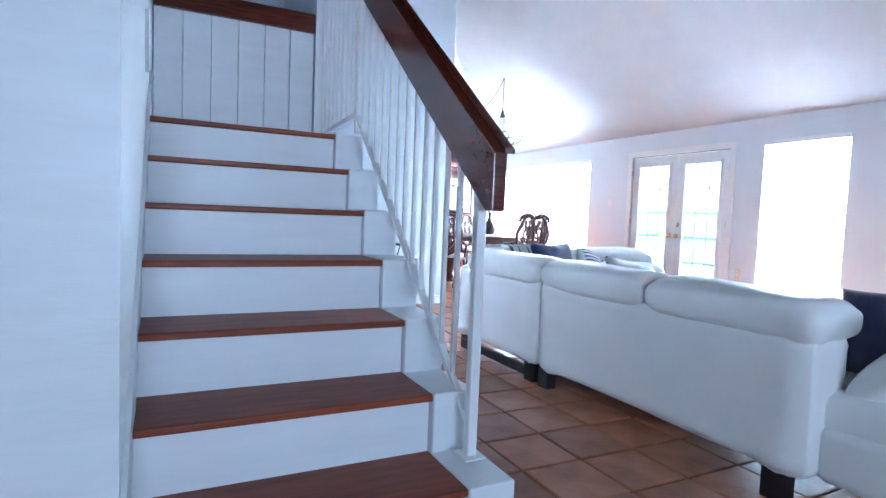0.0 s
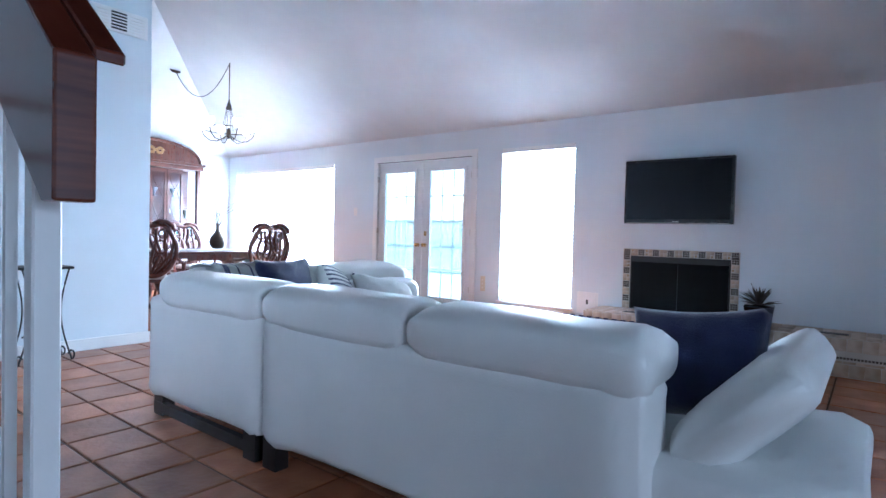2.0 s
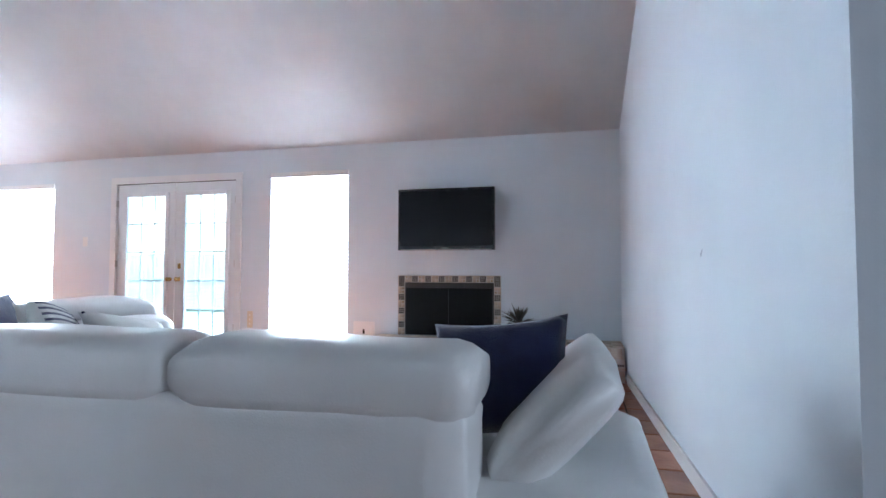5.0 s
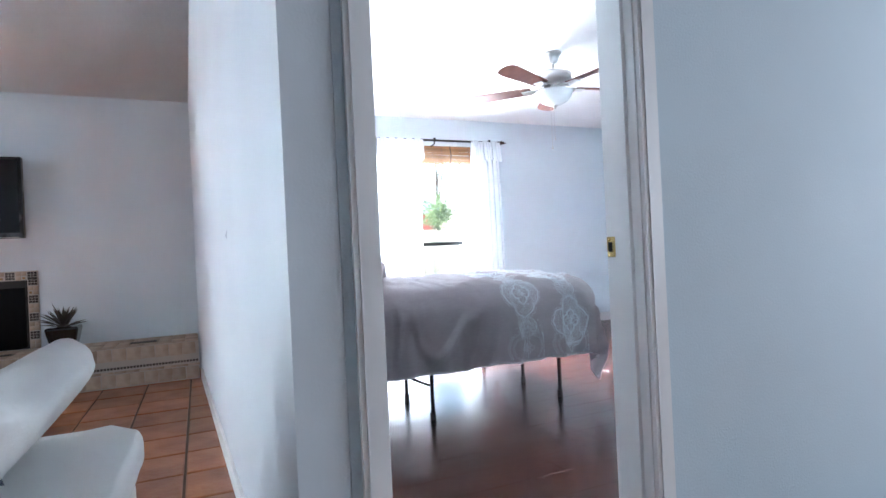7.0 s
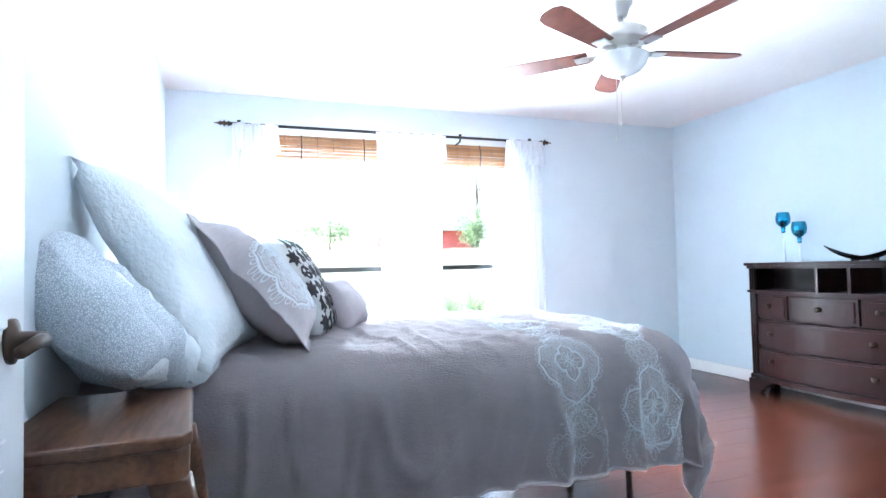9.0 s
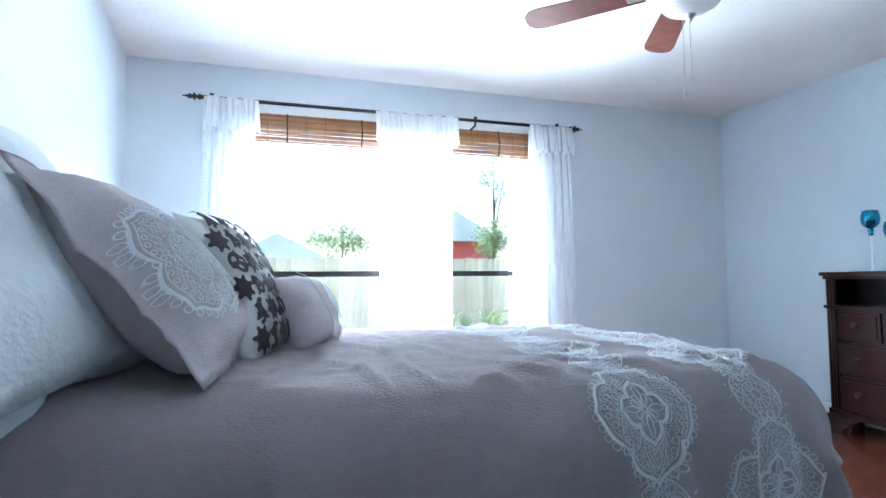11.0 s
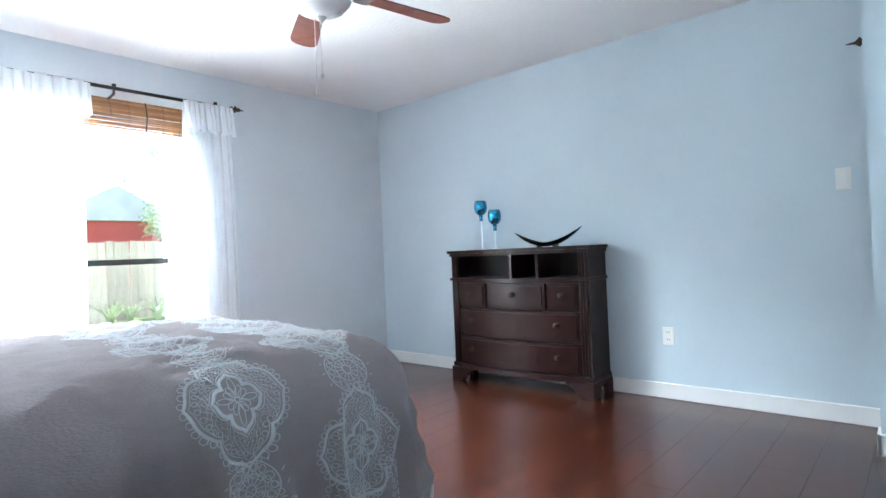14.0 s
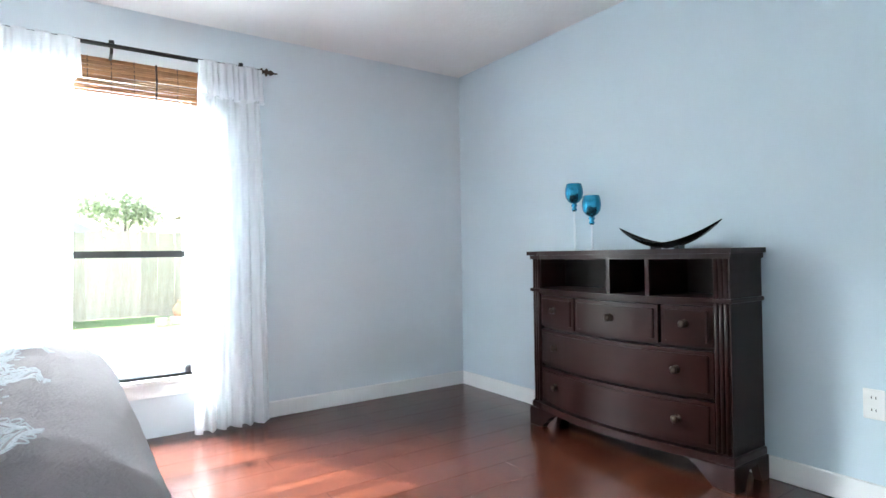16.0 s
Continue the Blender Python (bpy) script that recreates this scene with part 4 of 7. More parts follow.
# ---- windows and doors of the living room ----
def blind_window(name, label, y0, y1, z0, z1, slat_w=0.048, pitch=0.041, cords=(), low=0.0):
    w = thing(name, label, "window", kind="structure")
    bm = bmesh.new()
    for a, b, c, d in ((y0, y1, z0, z0 + 0.05), (y0, y1, z1 - 0.05, z1), (y0, y0 + 0.05, z0, z1), (y1 - 0.05, y1, z0, z1)):
        box(bm, WX + 0.10, WX + 0.15, a, b, c, d)
    part("window_frame", bm, TRIM, w)
    zm = z0 + 0.43 * (z1 - z0)
    bm = bmesh.new()
    box(bm, WX + 0.09, WX + 0.13, y0 + 0.05, y1 - 0.05, zm - 0.008, zm + 0.008)
    part("meeting_rail", bm, BRONZE, w)
    for za, zb in ((z0 + 0.05, zm - 0.02), (zm + 0.02, z1 - 0.05)):
        bm = bmesh.new()
        box(bm, WX + 0.118, WX + 0.122, y0 + 0.05, y1 - 0.05, za, zb)
        p = part("pane", bm, PANE, w)
        p.visible_shadow = False
    bm = bmesh.new()
    box(bm, WX - 0.03, WX + 0.09, y0 - 0.03, y1 + 0.03, z0 - 0.03, z0)
    rounded(bm, 0.005, 1)
    part("window_sill", bm, TRIM, w)
    b = thing("window_blind", "white horizontal slat blind let down over a bright window", "blind")
    bm = bmesh.new()
    box(bm, WX - 0.012, WX + 0.05, y0 + 0.004, y1 - 0.004, z1 - 0.062, z1 - 0.003)
    part("head_rail", bm, TRIM, b)
    bm = bmesh.new()
    ln = (y1 - y0) / 2 - 0.012
    c, s = math.cos(0.70), math.sin(0.70)
    hw = slat_w / 2
    vs = [bm.verts.new(p) for p in ((-hw * c, -ln, -hw * s), (0, -ln, 0.003), (hw * c, -ln, hw * s), (hw * c, ln, hw * s), (0, ln, 0.003), (-hw * c, ln, -hw * s))]
    bm.faces.new((vs[0], vs[1], vs[4], vs[5])), bm.faces.new((vs[1], vs[2], vs[3], vs[4]))
    bmesh.ops.solidify(bm, geom=bm.faces[:], thickness=0.002)
    me = mesh_of("slat", bm, SLATW)
    z = z0 + 0.03 + low
    while z < z1 - 0.07:
        ob = new("slat", me)
        ob.location = (WX + 0.03, (y0 + y1) / 2, z)
        ob.parent = b
        z += pitch
    for yc in cords:
        bm = bmesh.new()
        zc = z1 - 0.075
        while zc > z1 - 0.62:
            box(bm, WX + 0.002, WX + 0.006, yc - 0.010, yc + 0.010, zc - 0.012, zc)
            zc -= pitch
        tagged(part("ladder_cord", bm, SOOT, b), kind="stuff")
    return w


blind_window("window_1", "tall narrow window with a white slat blind", *WIN["small"], cords=(4.76,))
blind_window("window_2", "wide dining window with white slat blinds", *WIN["big"], cords=(10.56, 9.86, 8.83))

fd = thing("door_1", "pair of white French patio doors with glazed blinds, closed", "door", kind="structure")
y0, y1, z0, z1 = WIN["door"]
bm = bmesh.new()
for a, b, c, d in ((y0 - 0.045, y0 + 0.035, 0, z1 + 0.0), (y1 - 0.035, y1 + 0.045, 0, z1 + 0.0), (y0 - 0.045, y1 + 0.045, z1 - 0.035, z1 + 0.05)):
    box(bm, WX - 0.016, WX + 0.10, a, b, c, d)
part("door_casing", bm, TRIM, fd)
# A black strip draws the shade in the joint above the leaves.
bm = bmesh.new()
box(bm, WX - 0.014, WX + 0.01, y0 + 0.01, y1 - 0.01, z1 - 0.042, z1 - 0.034)
part("head_gap", bm, SOOT, fd)
ymid = (y0 + y1) / 2
for k, (ya, yb) in enumerate(((y0 + 0.04, ymid - 0.004), (ymid + 0.004, y1 - 0.04))):
    leaf_ = part("door_leaf", wall_in_x(WX + 0.02, WX + 0.065, ya, yb, 0.02, z1 - 0.044, [(ya + 0.13, yb - 0.13, 0.19, 1.93)]), DOORW, fd)
    bm = bmesh.new()
    for a, b, c, d in ((ya + 0.09, ya + 0.14, 0.15, 1.97), (yb - 0.14, yb - 0.09, 0.15, 1.97), (ya + 0.14, yb - 0.14, 0.15, 0.20), (ya + 0.14, yb - 0.14, 1.92, 1.97)):
        box(bm, WX + 0.004, WX + 0.022, a, b, c, d)
    rounded(bm, 0.004, 1)
    part("lite_frame", bm, DOORW, leaf_)
    bm = bmesh.new()
    box(bm, WX + 0.030, WX + 0.034, ya + 0.13, yb - 0.13, 0.19, 1.93)
    p = part("pane", bm, PANE_D, leaf_)
    p.visible_shadow = False
    bm = bmesh.new()
    for i in range(1, 3):
        yy = ya + 0.13 + (yb - ya - 0.26) * i / 3
        box(bm, WX + 0.048, WX + 0.058, yy - 0.010, yy + 0.010, 0.19, 1.93)
    for i in range(1, 5):
        zz = 0.19 + 1.74 * i / 5
        box(bm, WX + 0.046, WX + 0.056, ya + 0.13, yb - 0.13, zz - 0.010, zz + 0.010)
    part("muntin_grid", bm, DOORW, leaf_)
    bm = bmesh.new()
    zz = 0.20
    while zz < 1.92:
        box(bm, WX + 0.037, WX + 0.045, ya + 0.135, yb - 0.135, zz, zz + 0.0065)
        zz += 0.0165
    tagged(part("mini_blind", bm, SLATW, leaf_, "fine white blind between the panes"), kind="stuff")
    ky = yb - 0.06 if k == 0 else ya + 0.06
    bm = bmesh.new()
    lathe(bm, [(0.026, 0), (0.026, 0.006), (0.010, 0.010), (0.010, 0.03), (0.022, 0.04), (0.027, 0.052), (0.020, 0.066), (0.004, 0.07)], 16)
    part("knob", bm, BRASS, leaf_, "polished brass knob", smooth=True, at=(WX + 0.02, ky, 0.90, 0, -90, 0))
    if k == 0:
        bm = bmesh.new()
        box(bm, -0.006, 0, -0.022, 0.022, -0.032, 0.032)
        rounded(bm, 0.003, 1)
        part("deadbolt", bm, BRASS, leaf_, at=(WX + 0.02, ky, 1.06))
    for hz in (0.3, 1.05, 1.8):
        bm = bmesh.new()
        box(bm, WX - 0.019, WX + 0.02, (y0 + 0.033) if k == 0 else (y1 - 0.041), (y0 + 0.041) if k == 0 else (y1 - 0.033), hz, hz + 0.08)
        part("hinge", bm, CHROME, leaf_)


def wall_plate(name, label, m, w, h, marks, material):
    th = thing(name, label, "wall plate", m)
    bm = bmesh.new()
    box(bm, -w / 2, w / 2, 0, 0.006, -h / 2, h / 2)
    rounded(bm, 0.002, 1)
    part("plate", bm, material, th)
    for nm, cx, cz, ww, hh, mt, dd in marks:
        bm = bmesh.new()
        box(bm, cx - ww / 2, cx + ww / 2, 0.005, 0.006 + dd, cz - hh / 2, cz + hh / 2)
        part(nm, bm, mt, th)
    return th


wall_plate("light_switch", "ivory triple wall switch beside the patio door", (WX, 5.115, 0.44, 0, 0, 90), 0.07, 0.19,
           [("toggle", 0, 0.05, 0.012, 0.024, PLASTIC, 0.006), ("toggle", 0, 0, 0.012, 0.024, PLASTIC, 0.006), ("toggle", 0, -0.05, 0.012, 0.024, PLASTIC, 0.006)], IVORY)
wall_plate("light_switch", "white double switch plate on the wall", (WX, 7.50, 1.37, 0, 0, 90), 0.075, 0.12, [("rocker", 0, 0, 0.034, 0.068, PLASTIC, 0.004)], PLASTIC)
wall_plate("gas_valve_cover", "white square wall plate with a dark keyhole", (WX, 3.70, 0.33, 0, 0, 90), 0.25, 0.24,
           [("door", 0, 0, 0.17, 0.17, TRIM, 0.006), ("keyhole", 0, 0.01, 0.022, 0.05, SOOT, 0.009)], TRIM)
wall_plate("wall_outlet", "white low outlet under the window", (WX, 4.62, 0.09, 0, 0, 90), 0.12, 0.075,
           [("socket", -0.03, 0, 0.03, 0.026, IVORY, 0.003), ("socket", 0.03, 0, 0.03, 0.026, IVORY, 0.003)], PLASTIC)

# ---- bed ----
BX, HX, YF, YH, ZT, RR = 4.40, 0.52, -1.12, 0.76, 0.775, 0.18
ARC = RR * math.pi / 2


def cloth(p, q):
    """The duvet: p across the bed (0 on its middle), q along it; past the edges it bends down and hangs."""
    dx = max(0.0, abs(p) - HX) * (1 if p > 0 else -1)
    dy = min(0.0, q - YF)
    d = math.hypot(dx, dy)
    x, y, z = BX + max(-HX, min(HX, p)), max(q, YF), ZT
    if d > 1e-6:
        ux, uy = dx / d, dy / d
        th = min(d, ARC) / RR
        off = RR * math.sin(th)
        z -= RR * (1 - math.cos(th))
        if d > ARC:
            e = d - ARC
            s = (q if abs(dx) > abs(dy) else p)
            fold = 0.016 * math.sin(s * 17 + 1.3 * math.sin(s * 5)) + 0.010 * math.sin(s * 41 + 2)
            if abs(dx) > 0.05 and abs(dy) > 0.05:
                a = math.atan2(-dy, abs(dx))
                fold = 0.05 * math.sin(a * 7 + 0.6)
            off += 0.03 * e + fold * min(1, e / 0.25)
            z -= e * 0.985
        x += ux * off
        y += uy * off
    wr = noise.noise(Vector((p * 2.2, q * 5.5, 0))) * 0.014 + noise.noise(Vector((p * 5, q * 16, 3))) * 0.006
    ridge = 1 - abs(noise.noise(Vector((p * 2.5 + q * 1.5, q * 6 - p * 2.0, 7))))
    wr += 0.012 * max(0.0, ridge - 0.86) / 0.14
    wr += noise.noise(Vector((p * 19, q * 2.6, 21))) * 0.008 + noise.noise(Vector((p * 38, q * 6, 25))) * 0.004
    flat = 1.0 if d < 0.05 else 0.35
    hang = noise.noise(Vector((q * 9 + p * 2, z * 2.0, 5))) * 0.022 + noise.noise(Vector((q * 22, z * 4, 9))) * 0.009
    crease = 1 - abs(noise.noise(Vector((q * 7 + z * 1.2, z * 2.2, 15))))
    hang += 0.024 * max(0.0, crease - 0.84) / 0.16
    crown = 0.018 * math.cos(min(1, abs(p) / HX) * 1.4)
    return Vector((x - hang * min(1.0, max(0.0, d - ARC * 0.5) / 0.15), y, z + wr * flat + crown * (d < 1e-6)))


def on_cloth(p, q, h):
    e = 0.006
    c = cloth(p, q)
    nrm = (cloth(p + e, q) - cloth(p - e, q)).cross(cloth(p, q + e) - cloth(p, q - e))
    if nrm.length < 1e-12:
        return c + Vector((0, 0, h))
    nrm.normalize()
    return c + nrm * h


PH = HX + 0.56
bed = thing("bed", "double bed on a black metal frame against the wall", "bed")
cushion("mattress", bed, BX - 0.57, BX + 0.57, -1.15, 0.76, 0.33, 0.735, 0.06, WHITEC, sub=5)
bm = bmesh.new()
for yy in (-1.13, 0.75):
    tube(bm, [(BX - 0.62, yy, 0.315), (BX + 0.62, yy, 0.315)], 0.016, 6)
for xx in (-0.45, 0.0, 0.62):
    tube(bm, [(BX + xx, -1.13, 0.315), (BX + xx, 0.75, 0.315)], 0.016, 6)
part("frame", bm, IRON, bed)
for lx in (-0.44, 0.0, 0.60):
    for ly in (-1.10, -0.22, 0.68):
        bm = bmesh.new()
        tube(bm, [(BX + lx, ly, 0.015), (BX + lx, ly, 0.34)], 0.0125, 8)
        leg = part("leg", bm, IRON, bed)
        bm = bmesh.new()
        lathe(bm, [(0.018, 0), (0.018, 0.04), (0.014, 0.045)], 10, (BX + lx, ly, 0))
        part("rubber_foot", bm, SOOT, leg)
bm = bmesh.new()
tube(bm, [(BX - 0.44, -0.22, 0.19), (BX - 0.44, 0.02, 0.31)], 0.008, 6)
part("brace", bm, IRON, bed)

duvet = thing("duvet", "taupe linen duvet with pale embroidered medallion bands, spread on the bed", "duvet")
bm = bmesh.new()
sheet(bm, lambda u, v: cloth(-PH + 2 * PH * u, YH - (YH - YF + 0.50) * v), 150, 170)
bmesh.ops.solidify(bm, geom=bm.faces[:], thickness=0.016)
part("cover", bm, DUVET, duvet, smooth=True)
bm = bmesh.new()
pts = [cloth(-PH, YH - (YH - YF + 0.50) * i / 120) for i in range(121)] + [cloth(-PH + 2 * PH * i / 60, YF - 0.50) for i in range(61)]
tube(bm, pts, 0.006, 5, cap=False)
part("hem_cord", bm, DUVET, duvet, smooth=True)


def lobed(t, w, h, notch=0.70):
    """Outline of a four-pointed medallion: ogee tips, rounded shoulders, a notch between the lobes."""
    a = 2 * math.pi * t
    phi = abs((math.degrees(a) + 45) % 90 - 45)
    k = (1 - notch) / 0.30
    ang = (0, 5, 10, 17, 27, 36, 42, 45)
    rad = (1.0, 0.94, 0.915, 0.905, 0.875, 0.805, 0.74, 0.70)
    for i in range(7):
        if phi <= ang[i + 1]:
            f = (phi - ang[i]) / (ang[i + 1] - ang[i])
            r = 1 - (1 - (rad[i] * (1 - f) + rad[i + 1] * f)) * k
            break
    return (w * r * math.cos(a), h * r * math.sin(a))


def motif_lines(w, h):
    """Line work of one medallion about its centre: lists of points and a ribbon width."""
    out = []
    n = 88
    out.append(([lobed(i / n, w, h) for i in range(n + 1)], 0.012))
    out.append(([lobed(i / n, w * 0.91, h * 0.91) for i in range(n + 1)], 0.0028))
    for sc, wd in ((0.57, 0.004), (0.49, 0.013)):
        out.append(([lobed(i / n, w * sc, h * sc, 0.58) for i in range(n + 1)], wd))
    for k in range(12):
        a = 2 * math.pi * k / 12
        big = 1.15 if k % 3 == 0 else 0.72
        q = []
        for i in range(17):
            g = 2 * math.pi * i / 16
            r, side = big * (0.21 - 0.14 * math.cos(g)), 0.055 * math.sin(g)
            q.append((w * (r * math.cos(a) - side * math.sin(a)), h * (r * math.sin(a) + side * math.cos(a))))
        out.append((q, 0.0032))
    out.append(([(0.05 * w * math.cos(i * 0.785), 0.05 * w * math.sin(i * 0.785)) for i in range(9)], 0.004))
    for k in range(44):
        cx, cy = lobed((k + 0.5) / 44, w * 1.075, h * 1.075)
        r = 0.0075
        out.append(([(cx + r * math.cos(2 * math.pi * i / 7), cy + r * math.sin(2 * math.pi * i / 7)) for i in range(8)], 0.0036))
    # drops inside the rim, then three rows of netting
    for k in range(40):
        t = (k + 0.5) / 40
        cx, cy = lobed(t, w * 0.835, h * 0.835)
        r = 0.006
        out.append(([(cx + r * math.cos(2 * math.pi * i / 6), cy + r * math.sin(2 * math.pi * i / 6)) for i in range(7)], 0.003))
    for ra, rb, off in ((0.79, 0.72, 0), (0.72, 0.65, 0.5), (0.65, 0.59, 0)):
        z = []
        for k in range(73):
            z.append(lobed((k + off) / 72, w * (ra if k % 2 else rb), h * (ra if k % 2 else rb), 0.64))
        out.append((z, 0.0016))
    return out


def round_lines(r):
    out = []
    for rr, wd in ((1.0, 0.005), (0.55, 0.004), (0.2, 0.004)):
        out.append(([(r * rr * math.cos(2 * math.pi * i / 28), r * rr * math.sin(2 * math.pi * i / 28)) for i in range(29)], wd))
    for k in range(14):
        a = 2 * math.pi * k / 14
        c, s = math.cos(a), math.sin(a)
        out.append(([(r * 0.2 * c, r * 0.2 * s), (r * 0.55 * c, r * 0.55 * s)], 0.003))
        cx, cy = r * 0.78 * c, r * 0.78 * s
        out.append(([(cx + r * 0.15 * math.cos(2 * math.pi * i / 7), cy + r * 0.15 * math.sin(2 * math.pi * i / 7)) for i in range(8)], 0.0035))
        cx, cy = r * 1.14 * c, r * 1.14 * s
        out.append(([(cx, cy), (r * 1.27 * math.cos(a + 0.06), r * 1.27 * math.sin(a + 0.06))], 0.005))
    return out


def ribbons(bm, lines, place):
    """Raised threads: each line becomes a low ridge on the surface that place(x, y, height) gives."""
    for pts, wd in lines:
        rows = []
        for i, (x, y) in enumerate(pts):
            a, b = pts[max(0, i - 1)], pts[min(len(pts) - 1, i + 1)]
            dx, dy = b[0] - a[0], b[1] - a[1]
            ln = math.hypot(dx, dy) or 1
            nx, ny = -dy / ln * wd * 0.29, dx / ln * wd * 0.29
            rows.append([bm.verts.new(place(x + nx, y + ny, 0.003)), bm.verts.new(place(x, y, 0.0052)), bm.verts.new(place(x - nx, y - ny, 0.003))])
        for r, s in zip(rows, rows[1:]):
            bm.faces.new((r[0], r[1], s[1], s[0])), bm.faces.new((r[1], r[2], s[2], s[1]))


MED = motif_lines(0.118, 0.148)
RND = round_lines(0.062)
for yc, first in ((-0.70, 0.165), (-1.01, 0.355)):
    for k in range(-4, 2):
        d = first + 0.40 * k
        if d + 0.17 < 0.60:
            bm = bmesh.new()
            ribbons(bm, MED, lambda a, b, h, d=d, yc=yc: on_cloth(-(HX + d - b), yc - a, h))
            tagged(part("embroidery", bm, EMBR, duvet, "pale raised embroidery", smooth=True), kind="stuff")
        d += 0.20
        if d + 0.08 < 0.575:
            bm = bmesh.new()
            ribbons(bm, RND, lambda a, b, h, d=d, yc=yc: on_cloth(-(HX + d - b), yc - a, h))
            tagged(part("embroidery", bm, EMBR, duvet, smooth=True), kind="stuff")
        elif d - 0.2 < 0.58:
            bm = bmesh.new()
            ribbons(bm, [(q, w) for q, w in MED if all(y > -0.06 for _, y in q)], lambda a, b, h, yc=yc: on_cloth(-(HX + 0.485 - b), yc - a, h))
            tagged(part("embroidery", bm, EMBR, duvet, smooth=True), kind="stuff")

# ---- pillows on the bed ----
BP = "pillows on the bed"


def pillow_front(w, h, t, flange, pinch=0.10):
    def place(a, b, hh):
        u, v = a / (w / 2), b / (h / 2) - 1
        inner = 1 - flange
        q = max(0.0, 1 - (abs(u) / inner) ** 2.4) * max(0.0, 1 - (abs(v) / inner) ** 2.4)
        return (a, -(t / 2 * q ** 0.42 + 0.012 + hh), b)
    return place


pillow("bed_pillow", "white quilted square pillow leaning on the headboard wall", (3.94, 0.375, 0.765, -30, 0, -12), 0.64, 0.66, 0.19, WHITEC, BP, seed=21, crease=0.02)
lp = pillow("bed_pillow", "white pillow in a grey lattice-print case hanging over the bed's edge", (3.67, 0.465, 0.735, -46, 14, -14), 0.70, 0.46, 0.17, WHITEC, BP, seed=25, crease=0.025)
bm = pillow_mesh(0.32, 0.47, 0.18, n=16, seed=26, crease=0.03)
part("case_border", bm, LACEC, lp, "grey lattice-print border", smooth=True, at=(-0.235, -0.004, -0.006))
pillow("bed_pillow", "white pillow standing behind the grey sham", (4.45, 0.43, 0.765, -30, 0, -4), 0.62, 0.40, 0.18, WHITEC, BP, seed=31, crease=0.02)
sham = pillow("pillow_sham", "taupe flanged pillow sham with a lace medallion", (4.16, 0.115, 0.768, -40, 3, -8), 0.70, 0.56, 0.21, DUVET, BP, flange=0.13, pinch=0.05, seed=35, n=26, crease=0.02)
bm = bmesh.new()
pf = pillow_front(0.70, 0.56, 0.21, 0.13)
c45 = math.cos(math.pi / 4)
ribbons(bm, [([((x - y) * c45, (x + y) * c45) for x, y in q], w) for q, w in motif_lines(0.155, 0.155)[:2] + motif_lines(0.155, 0.155)[17:]] + round_lines(0.062),
        lambda a, b, h: pf(a - 0.165, 0.245 + b, h))
ribbons(bm, motif_lines(0.10, 0.13), lambda a, b, h: pf(0.085 + a, 0.25 + b, h))
tagged(part("embroidery", bm, EMBR, sham, "white lace medallion", smooth=True), kind="stuff")
dam = pillow("throw_pillow", "white throw pillow with a black damask flower print", (4.37, 0.04, 0.775, -27, 0, -15), 0.45, 0.42, 0.15, CREAMC, BP, seed=41, pinch=0.06)
pf2 = pillow_front(0.45, 0.42, 0.15, 0.0)
bm = bmesh.new()


def petal(cx, cz, ang, ln, wd):
    """A leaf-shaped patch of print laid on the pillow's face."""
    c, s = math.cos(ang), math.sin(ang)
    n = 8
    rows = []
    for i in range(n + 1):
        f = i / n
        hw = wd * (math.sin(math.pi * min(1, f * 0.92 + 0.06)) ** 0.8) * (1 + 0.28 * math.sin(f * 15))
        rows.append([bm.verts.new(pf2(cx + ln * f * c - sgn * hw * s, cz + ln * f * s + sgn * hw * c, 0.001)) for sgn in (-1, 0, 1)])
    for r, q in zip(rows, rows[1:]):
        bm.faces.new((r[0], r[1], q[1], q[0])), bm.faces.new((r[1], r[2], q[2], q[1]))


rnd = random.Random(7)
for row in range(6):
    for col in range(6):
        cx, cz = -0.172 + 0.068 * col + (0.018 if row % 2 else -0.008), 0.045 + 0.068 * row
        a0 = rnd.uniform(0, 6)
        if (row + col) % 2 == 0:
            for k in range(7):
                petal(cx, cz, a0 + k * 0.898, 0.037, 0.0105)
        else:
            for k in range(3):
                petal(cx, cz, a0 + k * 2.1 + rnd.uniform(-0.3, 0.3), 0.036, 0.009)
            for sg in (0, math.pi):
                ribbons(bm, [([(cx + 0.030 * math.cos(a0 + sg + 0.36 * i) * (1 - 0.05 * i) + 0.012 * math.cos(sg), cz + 0.030 * math.sin(a0 + sg + 0.36 * i) * (1 - 0.05 * i)) for i in range(12)], 0.020)],
                        lambda x, y, h: pf2(x, y, h * 0.3))
part("damask_print", bm, BLACKC, dam, "black flocked damask print", smooth=True)
sm = pillow("throw_pillow", "small taupe cushion with an embroidered corner", (4.50, -0.11, 0.775, -30, 0, -24), 0.32, 0.25, 0.15, DUVET, BP, seed=51)
bm = bmesh.new()
pf3 = pillow_front(0.32, 0.25, 0.15, 0.0)
ribbons(bm, round_lines(0.045) + motif_lines(0.04, 0.07)[:3], lambda a, b, h: pf3(0.06 + a, 0.125 + b, h))
tagged(part("embroidery", bm, EMBR, sm, smooth=True), kind="stuff")
ribs = bmesh.new()
ribbons(ribs, [([(-0.03 - 0.02 * math.sin(i / 10 * 3.1), 0.01 + 0.23 * i / 10) for i in range(11)], 0.006)], lambda a, b, h: pf3(a, b, h))
part("piping", ribs, DUVET, sm)

